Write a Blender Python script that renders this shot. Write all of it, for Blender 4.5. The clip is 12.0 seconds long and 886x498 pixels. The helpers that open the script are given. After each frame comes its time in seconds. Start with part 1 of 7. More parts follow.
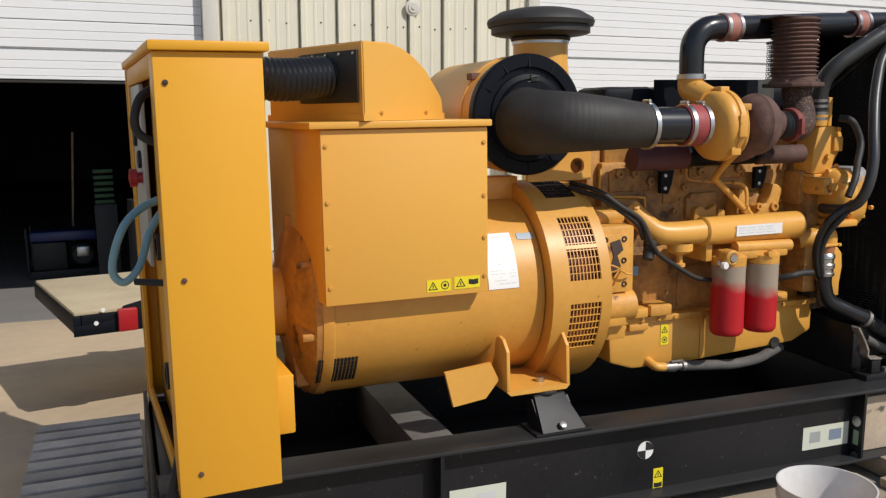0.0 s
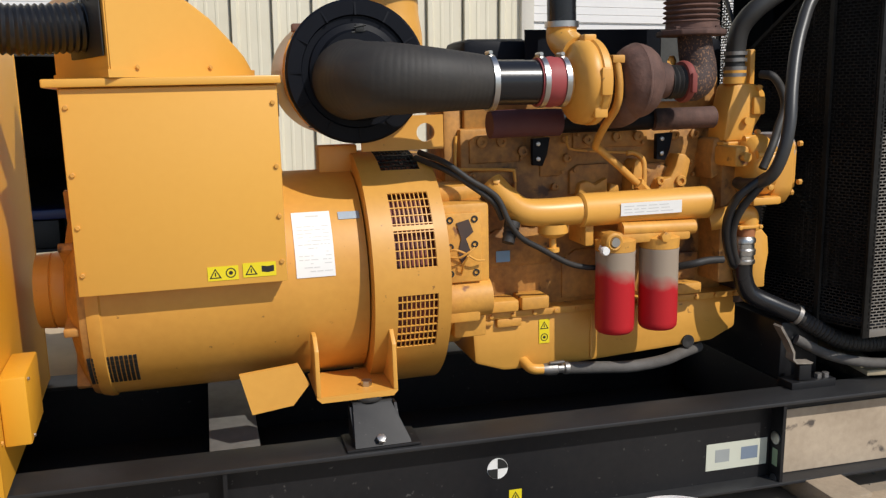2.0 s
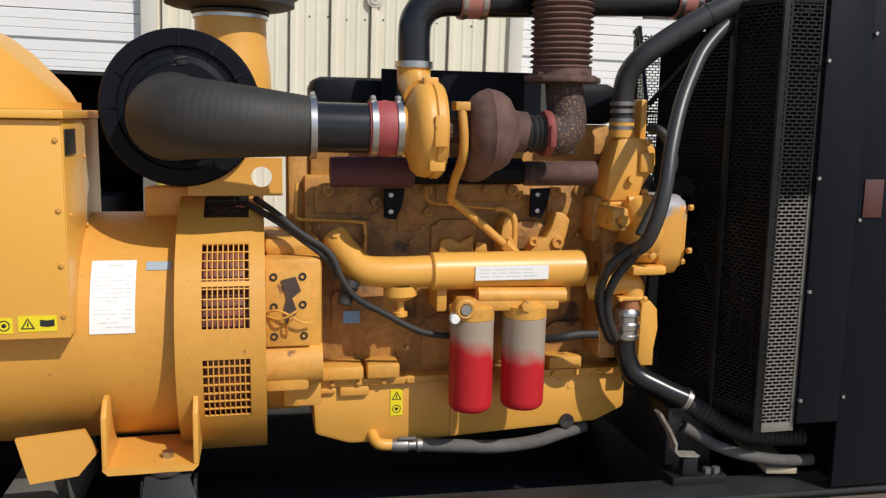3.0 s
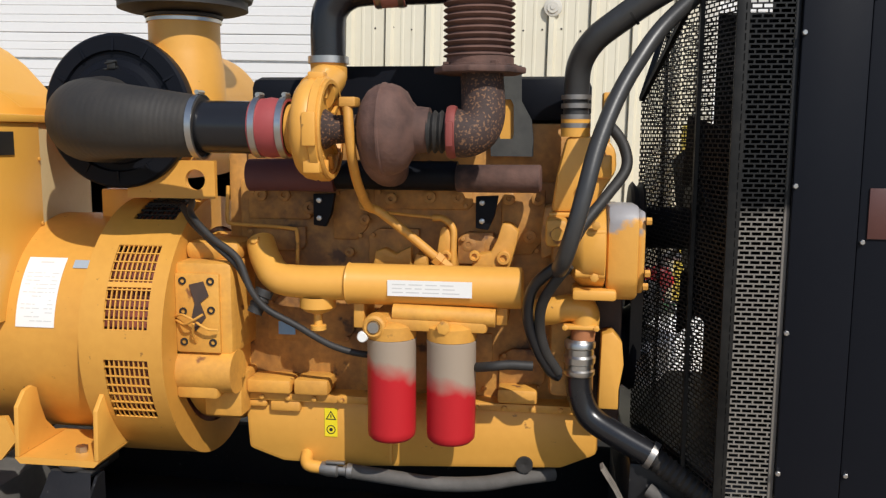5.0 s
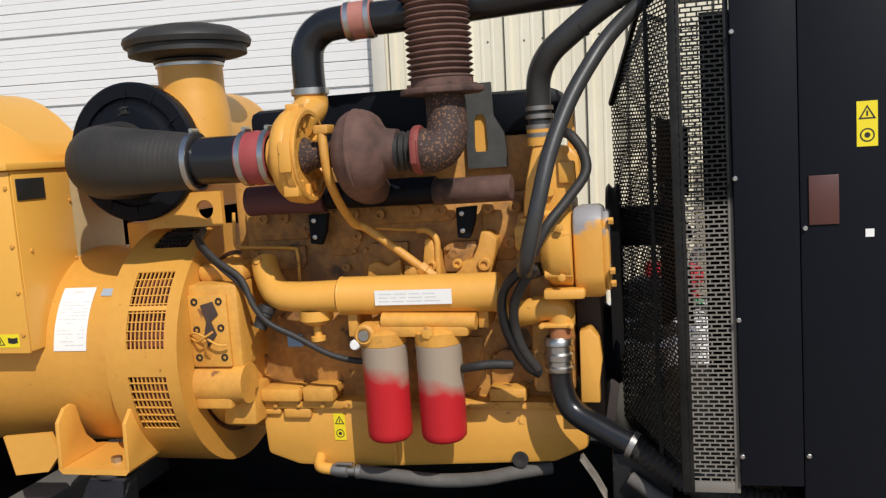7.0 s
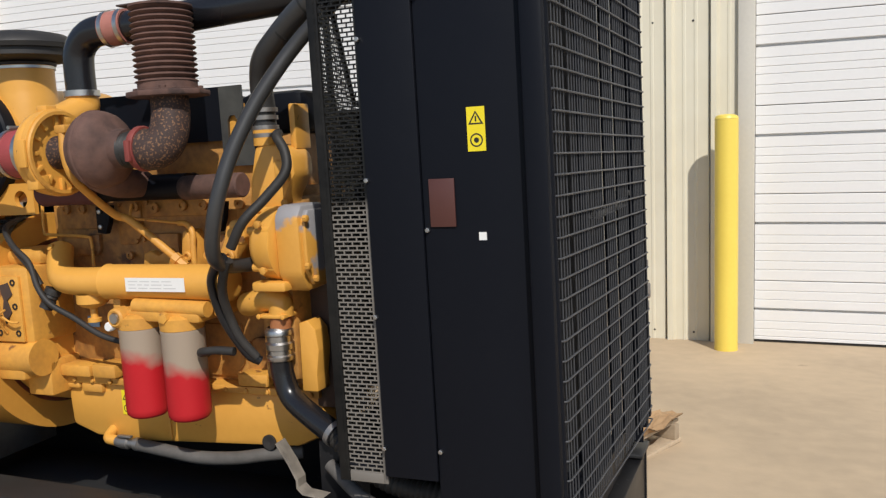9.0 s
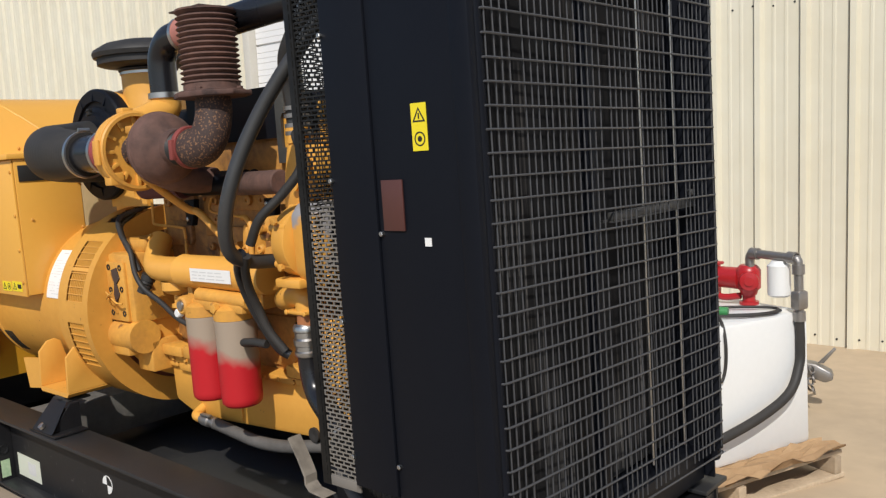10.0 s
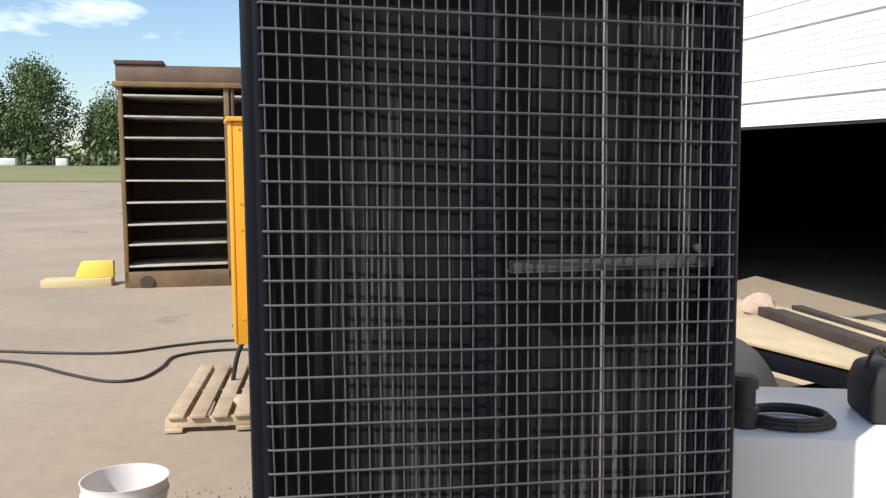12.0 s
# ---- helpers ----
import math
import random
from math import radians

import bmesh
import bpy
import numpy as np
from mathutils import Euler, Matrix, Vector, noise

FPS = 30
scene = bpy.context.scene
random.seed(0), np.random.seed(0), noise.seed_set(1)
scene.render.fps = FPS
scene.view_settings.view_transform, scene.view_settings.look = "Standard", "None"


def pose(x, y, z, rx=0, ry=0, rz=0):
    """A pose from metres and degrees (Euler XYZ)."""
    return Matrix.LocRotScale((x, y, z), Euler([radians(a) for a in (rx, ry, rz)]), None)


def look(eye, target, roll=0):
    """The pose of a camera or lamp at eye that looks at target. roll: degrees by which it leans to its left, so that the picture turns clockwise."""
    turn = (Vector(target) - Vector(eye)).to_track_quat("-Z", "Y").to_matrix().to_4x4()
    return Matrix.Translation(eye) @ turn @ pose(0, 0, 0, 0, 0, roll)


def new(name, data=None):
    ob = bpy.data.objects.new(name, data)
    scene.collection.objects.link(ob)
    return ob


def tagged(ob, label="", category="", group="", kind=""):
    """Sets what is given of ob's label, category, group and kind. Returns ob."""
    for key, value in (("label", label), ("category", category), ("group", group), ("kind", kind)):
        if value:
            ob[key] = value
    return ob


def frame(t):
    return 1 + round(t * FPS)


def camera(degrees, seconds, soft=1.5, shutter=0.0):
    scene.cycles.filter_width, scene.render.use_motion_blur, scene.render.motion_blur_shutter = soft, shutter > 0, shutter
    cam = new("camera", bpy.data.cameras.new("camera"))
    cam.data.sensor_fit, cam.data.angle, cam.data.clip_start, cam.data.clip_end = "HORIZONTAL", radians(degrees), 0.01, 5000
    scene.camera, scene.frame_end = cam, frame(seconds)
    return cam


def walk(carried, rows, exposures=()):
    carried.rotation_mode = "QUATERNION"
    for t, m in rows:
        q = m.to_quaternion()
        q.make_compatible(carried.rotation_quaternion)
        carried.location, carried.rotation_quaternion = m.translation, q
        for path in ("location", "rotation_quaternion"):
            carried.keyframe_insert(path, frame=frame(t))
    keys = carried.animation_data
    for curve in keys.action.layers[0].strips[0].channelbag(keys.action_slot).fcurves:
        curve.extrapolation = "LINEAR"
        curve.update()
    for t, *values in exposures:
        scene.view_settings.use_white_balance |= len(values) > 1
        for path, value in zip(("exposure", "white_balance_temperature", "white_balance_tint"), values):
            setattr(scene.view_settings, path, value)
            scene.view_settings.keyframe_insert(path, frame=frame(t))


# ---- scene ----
cam = camera(55.0, 12.0, soft=1.3)
# The generator set stands on slightly sloping ground: its own axes are tipped a little against true vertical.
LEVEL = pose(0, 0, 0, 0.57, -1.09, 0)
PATH = [
    (0, (0.123, 0.061, 1.476), (0.817, 1.909, 1.156), -0.8),
    (0.5, (0.222, 0.034, 1.462), (0.947, 1.867, 1.126), -1.2),
    (1, (0.409, 0.071, 1.44), (1.183, 1.885, 1.108), -0.7),
    (1.5, (0.701, 0.192, 1.447), (1.409, 2.036, 1.138), -0.1),
    (2, (1.053, 0.232, 1.394), (1.574, 2.129, 1.029), -1.4),
    (2.5, (1.397, 0.283, 1.412), (1.861, 2.199, 1.078), -0.5),
    (3, (1.729, 0.372, 1.446), (2.15, 2.303, 1.14), 1.0),
    (3.5, (2.034, 0.417, 1.407), (2.318, 2.373, 1.101), -0.4),
    (3.7, (2.153, 0.438, 1.423), (2.376, 2.402, 1.117), -0.4),
    (5.3, (2.847, 0.575, 1.399), (2.524, 2.533, 1.154), -0.3),
    (5.5, (2.869, 0.556, 1.4), (2.529, 2.513, 1.169), -0.9),
    (6, (2.871, 0.547, 1.395), (2.535, 2.504, 1.157), -3.1),
    (6.5, (2.911, 0.519, 1.398), (2.53, 2.469, 1.172), -4.6),
    (6.7, (2.978, 0.471, 1.408), (2.561, 2.413, 1.18), -4.4),
    (8.3, (3.744, 0.561, 1.39), (3.138, 2.451, 1.141), -4.0),
    (8.5, (3.896, 0.591, 1.362), (3.252, 2.468, 1.118), -3.9),
    (9, (4.22, 0.716, 1.358), (3.46, 2.551, 1.123), -3.3),
    (9.5, (4.48, 0.981, 1.348), (3.456, 2.687, 1.145), -3.3),
    (10, (4.773, 1.207, 1.344), (3.458, 2.697, 1.115), -3.9),
    (10.5, (5.009, 1.464, 1.332), (3.548, 2.814, 1.121), -2.2),
    (11, (5.15, 1.802, 1.334), (3.477, 2.88, 1.138), -2.0),
    (11.5, (5.308, 2.136, 1.354), (3.448, 2.844, 1.163), -2.1),
    (12, (5.358, 2.481, 1.344), (3.421, 2.948, 1.169), -0.4),
]
walk(cam, [(t, LEVEL @ look(eye, target, roll)) for t, eye, target, roll in PATH],
     exposures=[(0, -0.42), (2.5, -0.36), (5.5, -0.27), (8.5, -0.38), (10.5, -0.30), (11.3, -0.13), (12, 0.27)])

# ---- light ----
SUN_WAY = Vector((-0.59, 0.90, -1.05)).normalized()
world = bpy.data.worlds.new("sky")
scene.world = world
world.use_nodes = True
wn = world.node_tree.nodes
wl = world.node_tree.links
wn.clear()
sky = wn.new("ShaderNodeTexSky")
sky.sky_type, sky.sun_disc = "NISHITA", False
sky.sun_elevation = math.asin(-SUN_WAY.z)
sky.sun_rotation = math.atan2(-SUN_WAY.x, -SUN_WAY.y)
sky.air_density, sky.dust_density, sky.ozone_density = 1.0, 0.5, 3.0
bg = wn.new("ShaderNodeBackground")
bg.inputs["Strength"].default_value = 0.135
wo = wn.new("ShaderNodeOutputWorld")
wco = wn.new("ShaderNodeTexCoord")
wmap = wn.new("ShaderNodeMapping")
wmap.inputs["Scale"].default_value = (1.0, 1.0, 3.2)
wl.new(wco.outputs["Generated"], wmap.inputs["Vector"])
cloud = wn.new("ShaderNodeTexNoise")
cloud.inputs["Scale"].default_value, cloud.inputs["Detail"].default_value = 6.5, 7.0
wl.new(wmap.outputs[0], cloud.inputs["Vector"])
puff = wn.new("ShaderNodeMapRange")
puff.inputs["From Min"].default_value, puff.inputs["From Max"].default_value = 0.565, 0.70
puff.inputs["To Max"].default_value = 0.8
wl.new(cloud.outputs["Fac"], puff.inputs["Value"])
wmix = wn.new("ShaderNodeMix")
wmix.data_type = "RGBA"
wmix.inputs["B"].default_value = (11.0, 11.2, 11.8, 1)
wl.new(puff.outputs[0], wmix.inputs["Factor"])
wl.new(sky.outputs[0], wmix.inputs["A"])
wl.new(wmix.outputs["Result"], bg.inputs[0])
wl.new(bg.outputs[0], wo.inputs[0])
sun = new("sun", bpy.data.lights.new("sun", "SUN"))
sun.data.energy, sun.data.angle, sun.data.color = 4.85, radians(0.55), (1.0, 0.955, 0.89)
sun.matrix_world = look((0, 0, 0), SUN_WAY)


# ---- materials ----
def links(m):
    return m.node_tree.nodes, m.node_tree.links


def surface(name, colour, rough=0.5, metal=0.0, dark=None, big=1.5, fine=40.0, mix=0.35, bump=0.1, bump_scale=120.0,
            rough_vary=0.15, gloss=0.5, spots=None, spot_scale=6.0, spot_at=0.62, coat=0.0, island=0.0):
    """A procedural surface: base colour broken by broad stains and fine grain, uneven gloss, fine relief."""
    m = bpy.data.materials.new(name)
    m.use_nodes = True
    n, l = links(m)
    b = n["Principled BSDF"]
    b.inputs["Metallic"].default_value = metal
    b.inputs["Coat Weight"].default_value = coat
    b.inputs["Specular IOR Level"].default_value = gloss
    co = n.new("ShaderNodeTexCoord")
    def noise_at(scale, detail=4.0):
        k = n.new("ShaderNodeTexNoise")
        k.inputs["Scale"].default_value, k.inputs["Detail"].default_value = scale, detail
        l.new(co.outputs["Object"], k.inputs["Vector"])
        return k
    dark = dark or tuple(c * 0.72 for c in colour)
    broad, grain = noise_at(big), noise_at(fine)
    add = n.new("ShaderNodeMath")
    add.operation = "MULTIPLY_ADD"
    add.inputs[1].default_value = 0.45
    l.new(grain.outputs["Fac"], add.inputs[0])
    l.new(broad.outputs["Fac"], add.inputs[2])
    ramp = n.new("ShaderNodeMapRange")
    ramp.inputs["From Min"].default_value, ramp.inputs["From Max"].default_value = 0.50, 0.95
    ramp.inputs["To Max"].default_value = mix
    l.new(add.outputs[0], ramp.inputs["Value"])
    blend = n.new("ShaderNodeMix")
    blend.data_type = "RGBA"
    blend.inputs["A"].default_value, blend.inputs["B"].default_value = (*colour, 1), (*dark, 1)
    l.new(ramp.outputs[0], blend.inputs["Factor"])
    out = blend.outputs["Result"]
    if spots:
        sp = noise_at(spot_scale, 6.0)
        cut = n.new("ShaderNodeMapRange")
        cut.inputs["From Min"].default_value, cut.inputs["From Max"].default_value = spot_at, spot_at + 0.05
        l.new(sp.outputs["Fac"], cut.inputs["Value"])
        over = n.new("ShaderNodeMix")
        over.data_type = "RGBA"
        over.inputs["B"].default_value = (*spots, 1)
        l.new(cut.outputs[0], over.inputs["Factor"])
        l.new(out, over.inputs["A"])
        out = over.outputs["Result"]
    if island:
        info = n.new("ShaderNodeObjectInfo")
        shift = n.new("ShaderNodeMapRange")
        shift.inputs["To Min"].default_value, shift.inputs["To Max"].default_value = 1 - island, 1 + island
        l.new(info.outputs["Random"], shift.inputs["Value"])
        hs = n.new("ShaderNodeHueSaturation")
        l.new(shift.outputs[0], hs.inputs["Value"])
        l.new(out, hs.inputs["Color"])
        out = hs.outputs["Color"]
    l.new(out, b.inputs["Base Color"])
    rr = n.new("ShaderNodeMapRange")
    rr.inputs["To Min"].default_value, rr.inputs["To Max"].default_value = max(0.03, rough - rough_vary), min(1, rough + rough_vary)
    l.new(broad.outputs["Fac"], rr.inputs["Value"])
    l.new(rr.outputs[0], b.inputs["Roughness"])
    if bump:
        bn = noise_at(bump_scale, 3.0)
        bu = n.new("ShaderNodeBump")
        bu.inputs["Strength"].default_value, bu.inputs["Distance"].default_value = bump, 0.004
        l.new(bn.outputs["Fac"], bu.inputs["Height"])
        l.new(bu.outputs["Normal"], b.inputs["Normal"])
    return m


M = {}
M["yellow"] = surface("yellow_paint", (0.74, 0.37, 0.068), 0.42, dark=(0.62, 0.29, 0.045), big=2.0, mix=0.5, bump=0.04, bump_scale=60,
                      spots=(0.34, 0.16, 0.035), spot_scale=42.0, spot_at=0.71)
M["drum"] = surface("weathered_yellow_paint", (0.66, 0.325, 0.055), 0.46, dark=(0.52, 0.235, 0.035), big=2.5, mix=0.6, bump=0.04, bump_scale=45,
                    spots=(0.30, 0.14, 0.03), spot_scale=48.0, spot_at=0.70)
M["sheet"] = surface("yellow_sheet_paint", (0.75, 0.385, 0.066), 0.38, dark=(0.68, 0.33, 0.05), big=1.2, mix=0.4, bump=0.02, bump_scale=25)
M["cabinet"] = surface("deep_yellow_sheet_paint", (0.72, 0.345, 0.026), 0.45, gloss=0.3, dark=(0.66, 0.30, 0.02), big=1.2, mix=0.4, bump=0.03, bump_scale=18)
M["cast"] = surface("yellow_cast_iron", (0.72, 0.355, 0.06), 0.55, dark=(0.36, 0.16, 0.035), big=7.0, fine=60, mix=0.55, bump=0.16, bump_scale=90,
                    spots=(0.22, 0.09, 0.03), spot_scale=16.0, spot_at=0.66)
M["grime"] = surface("oily_grimy_yellow_casting", (0.60, 0.29, 0.065), 0.6, dark=(0.17, 0.08, 0.03), big=5.0, fine=45, mix=0.95, bump=0.2, bump_scale=70,
                     spots=(0.10, 0.05, 0.025), spot_scale=9.0, spot_at=0.63)
M["black"] = surface("black_paint", (0.0062, 0.0072, 0.0108), 0.48, gloss=0.11, dark=(0.009, 0.010, 0.0135), mix=0.5, bump=0.04, bump_scale=40)
M["skidblack"] = surface("dusty_skid_paint", (0.009, 0.009, 0.0105), 0.45, gloss=0.3, dark=(0.022, 0.021, 0.021), big=2.5, mix=0.6, bump=0.05, bump_scale=30,
                         spots=(0.07, 0.066, 0.062), spot_scale=48.0, spot_at=0.68)
M["dusty"] = surface("dusty_black_paint", (0.014, 0.014, 0.015), 0.5, dark=(0.034, 0.034, 0.035), big=3.0, mix=0.45, bump=0.08)
M["rubber"] = surface("black_rubber", (0.018, 0.017, 0.016), 0.62, dark=(0.045, 0.038, 0.032), big=5.0, mix=0.5, bump=0.15)
M["hose"] = surface("fabric_wrapped_hose_rubber", (0.020, 0.018, 0.016), 0.66, dark=(0.042, 0.035, 0.028), big=4.0, fine=25, mix=0.7, bump=0.12, bump_scale=60)
M["hosegrey"] = surface("dusty_grey_hose", (0.12, 0.11, 0.10), 0.8, dark=(0.05, 0.045, 0.04), big=6, mix=0.7, bump=0.2)
M["gloss"] = surface("gloss_black_pipe", (0.012, 0.012, 0.014), 0.27, mix=0.2, rough_vary=0.08, bump=0.02)
M["rust"] = surface("rusty_cast_iron", (0.165, 0.085, 0.063), 0.82, dark=(0.052, 0.029, 0.024), big=6.0, fine=30, mix=0.98, bump=0.3, bump_scale=110,
                    spots=(0.035, 0.022, 0.020), spot_scale=6.0, spot_at=0.60)
M["flake"] = surface("rusty_pipe_with_flaking_paint", (0.052, 0.029, 0.023), 0.8, dark=(0.024, 0.015, 0.013), big=8.0, mix=0.8, bump=0.3,
                     spots=(0.19, 0.095, 0.048), spot_scale=150.0, spot_at=0.56)
M["fadedhose"] = surface("faded_pink_silicone", (0.42, 0.17, 0.13), 0.6, dark=(0.30, 0.10, 0.08), mix=0.6, big=9, bump=0.05)
M["duct"] = surface("black_duct_rubber", (0.010, 0.010, 0.011), 0.38, mix=0.3, bump=0.03)
M["redhose"] = surface("red_silicone_hose", (0.33, 0.055, 0.055), 0.6, mix=0.4, bump=0.05)
M["steel"] = surface("bright_zinc_steel", (0.55, 0.54, 0.52), 0.35, 1.0, mix=0.4, big=10, bump=0.05)
M["wire"] = surface("dull_black_wire", (0.055, 0.056, 0.06), 0.5, 0.0, mix=0.4, big=8, bump=0.0)
M["guard"] = surface("black_perforated_plate", (0.008, 0.008, 0.008), 0.5, 0.0, gloss=0.15, dark=(0.03, 0.028, 0.025), big=5.0, mix=0.6, bump=0.0)
M["fins"] = surface("dusty_radiator_fins", (0.004, 0.004, 0.004), 0.8, gloss=0.15, dark=(0.032, 0.030, 0.028), big=3.0, fine=50, mix=0.7, bump=0.0)
M["white"] = surface("white_paper_label", (0.80, 0.79, 0.76), 0.5, mix=0.15, bump=0.0)
M["cream"] = surface("cream_label", (0.62, 0.63, 0.52), 0.4, mix=0.2, bump=0.0)
M["grey"] = surface("grey_print", (0.60, 0.59, 0.57), 0.6, bump=0.0)
M["ink"] = surface("black_print", (0.015, 0.015, 0.014), 0.6, bump=0.0)
M["warn"] = surface("warning_yellow", (0.82, 0.66, 0.02), 0.35, mix=0.15, bump=0.0)
M["brown"] = surface("brown_plate", (0.085, 0.03, 0.024), 0.45, mix=0.4, bump=0.0)
M["green"] = surface("green_plastic", (0.05, 0.25, 0.08), 0.5)
M["crate"] = surface("dark_green_plastic", (0.012, 0.06, 0.02), 0.6)
M["blue"] = surface("teal_vinyl_hose", (0.045, 0.13, 0.17), 0.4, dark=(0.03, 0.09, 0.12))
M["paleblue"] = surface("pale_blue_hose", (0.30, 0.46, 0.46), 0.4, dark=(0.13, 0.30, 0.40), big=5.0, fine=8, mix=1.0)
M["siding"] = surface("cream_metal_siding", (0.70, 0.66, 0.53), 0.45, dark=(0.58, 0.52, 0.38), big=0.8, fine=6, mix=0.5, bump=0.03, bump_scale=8)
M["trim"] = surface("tan_metal_trim", (0.58, 0.55, 0.48), 0.5, mix=0.4, bump=0.02)
M["door"] = surface("white_steel_door", (0.75, 0.745, 0.735), 0.4, dark=(0.66, 0.655, 0.645), big=1.0, mix=0.4, bump=0.02, bump_scale=10)
M["bollard"] = surface("bollard_yellow", (0.82, 0.63, 0.11), 0.4, dark=(0.74, 0.53, 0.08), big=3.0, mix=0.4, bump=0.02)
M["wood"] = surface("weathered_pallet_wood", (0.47, 0.365, 0.25), 0.8, dark=(0.27, 0.20, 0.13), big=6, fine=60, mix=0.8, bump=0.3, island=0.25)
M["greywood"] = surface("weathered_grey_pallet_wood", (0.50, 0.455, 0.40), 0.8, dark=(0.31, 0.28, 0.245), big=6, fine=60, mix=0.8, bump=0.3, island=0.25)
M["ply"] = surface("weathered_plywood", (0.52, 0.43, 0.28), 0.75, dark=(0.36, 0.28, 0.17), big=4, fine=50, mix=0.7, bump=0.15,
                   spots=(0.30, 0.10, 0.07), spot_scale=5, spot_at=0.72)
M["concrete"] = surface("worn_grey_yard", (0.378, 0.302, 0.222), 0.88, dark=(0.25, 0.205, 0.153), big=0.5, fine=14, mix=0.75, bump=0.35, bump_scale=60,
                        spots=(0.19, 0.165, 0.14), spot_scale=0.9, spot_at=0.66)
M["apron"] = surface("dusty_tan_concrete", (0.54, 0.412, 0.272), 0.86, dark=(0.38, 0.295, 0.20), big=0.8, fine=9, mix=0.8, bump=0.2, bump_scale=50,
                     spots=(0.27, 0.205, 0.14), spot_scale=2.2, spot_at=0.70)
M["grass"] = surface("dry_grass", (0.16, 0.19, 0.06), 0.9, dark=(0.26, 0.22, 0.11), big=0.15, fine=2.0, mix=0.9, bump=0.0)
M["leaf"] = surface("poplar_leaf", (0.155, 0.21, 0.09), 0.6, dark=(0.095, 0.14, 0.058), big=0.3, mix=0.8, bump=0.0)
M["bark"] = surface("bark", (0.09, 0.065, 0.045), 0.9)
M["rackin"] = surface("dark_rusty_steel", (0.045, 0.032, 0.028), 0.7, dark=(0.10, 0.055, 0.035), big=2, mix=0.8, bump=0.1)
M["rackpaint"] = surface("worn_ochre_steel", (0.22, 0.14, 0.055), 0.65, dark=(0.09, 0.055, 0.035), big=3, mix=0.9, bump=0.1)
M["shelf"] = surface("worn_pale_steel", (0.52, 0.48, 0.42), 0.5, dark=(0.3, 0.27, 0.23), big=5, mix=0.8)
M["tank"] = surface("white_tank_paint", (0.78, 0.78, 0.76), 0.35, mix=0.2, bump=0.02)
M["card"] = surface("brown_cardboard", (0.42, 0.27, 0.14), 0.85, dark=(0.3, 0.18, 0.09), big=4, mix=0.7)
M["galv"] = surface("galvanised_pipe", (0.33, 0.31, 0.29), 0.45, 0.8, mix=0.5, big=12)
M["pumpred"] = surface("red_pump_paint", (0.42, 0.018, 0.022), 0.35, mix=0.4)
M["bag"] = surface("black_nylon", (0.022, 0.022, 0.024), 0.75, mix=0.4, bump=0.2)
M["bucket"] = surface("white_bucket_plastic", (0.74, 0.72, 0.69), 0.4, dark=(0.55, 0.5, 0.46), big=6, mix=0.5, bump=0.02)
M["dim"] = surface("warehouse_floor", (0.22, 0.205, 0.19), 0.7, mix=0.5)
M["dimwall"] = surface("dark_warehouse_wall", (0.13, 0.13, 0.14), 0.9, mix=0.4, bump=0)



def split(name, lower, upper, height, slope, soft, rough, wobble=0.02, base=0.0):
    """A paint that ends at a wavy line: lower colour under height (in the mesh's own z), upper above it."""
    m = surface(name, lower, rough, mix=0.25, bump=0.03, gloss=0.25)
    n, l = links(m)
    b = n["Principled BSDF"]
    co = n.new("ShaderNodeTexCoord")
    sep = n.new("ShaderNodeSeparateXYZ")
    l.new(co.outputs["Object"], sep.inputs[0])
    k = n.new("ShaderNodeTexNoise")
    k.inputs["Scale"].default_value = 14.0
    l.new(co.outputs["Object"], k.inputs["Vector"])
    a = n.new("ShaderNodeMath")
    a.operation = "MULTIPLY_ADD"
    a.inputs[1].default_value = slope
    l.new(sep.outputs["X"], a.inputs[0])
    l.new(sep.outputs["Z"], a.inputs[2])
    w = n.new("ShaderNodeMath")
    w.operation = "MULTIPLY_ADD"
    w.inputs[1].default_value = wobble
    l.new(k.outputs["Fac"], w.inputs[0])
    l.new(a.outputs[0], w.inputs[2])
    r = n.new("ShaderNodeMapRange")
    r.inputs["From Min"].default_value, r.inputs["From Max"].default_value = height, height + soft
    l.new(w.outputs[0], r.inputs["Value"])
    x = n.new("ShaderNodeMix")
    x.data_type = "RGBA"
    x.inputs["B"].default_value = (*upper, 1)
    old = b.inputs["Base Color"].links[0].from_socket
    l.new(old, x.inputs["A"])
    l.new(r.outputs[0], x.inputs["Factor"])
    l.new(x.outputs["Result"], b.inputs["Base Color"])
    return m


# ---- shaping ----
def box(bm, x0, x1, y0, y1, z0, z1, bevel=0.0, m=None):
    """A box, with its edges rounded when bevel is given."""
    r = bmesh.ops.create_cube(bm, size=1.0)
    v = r["verts"]
    bmesh.ops.scale(bm, vec=(x1 - x0, y1 - y0, z1 - z0), verts=v)
    bmesh.ops.translate(bm, vec=((x0 + x1) / 2, (y0 + y1) / 2, (z0 + z1) / 2), verts=v)
    if bevel:
        e = list({e for q in v for e in q.link_edges})
        o = bmesh.ops.bevel(bm, geom=e, offset=bevel, segments=2, affect="EDGES", profile=0.5)
        v = list({q for f in o["faces"] for q in f.verts} | {q for q in v if q.is_valid})
    if m is not None:
        bmesh.ops.transform(bm, matrix=m, verts=[q for q in v if q.is_valid])
    return bm


def axes(d):
    d = Vector(d).normalized()
    u = d.orthogonal().normalized()
    return d, u, d.cross(u)


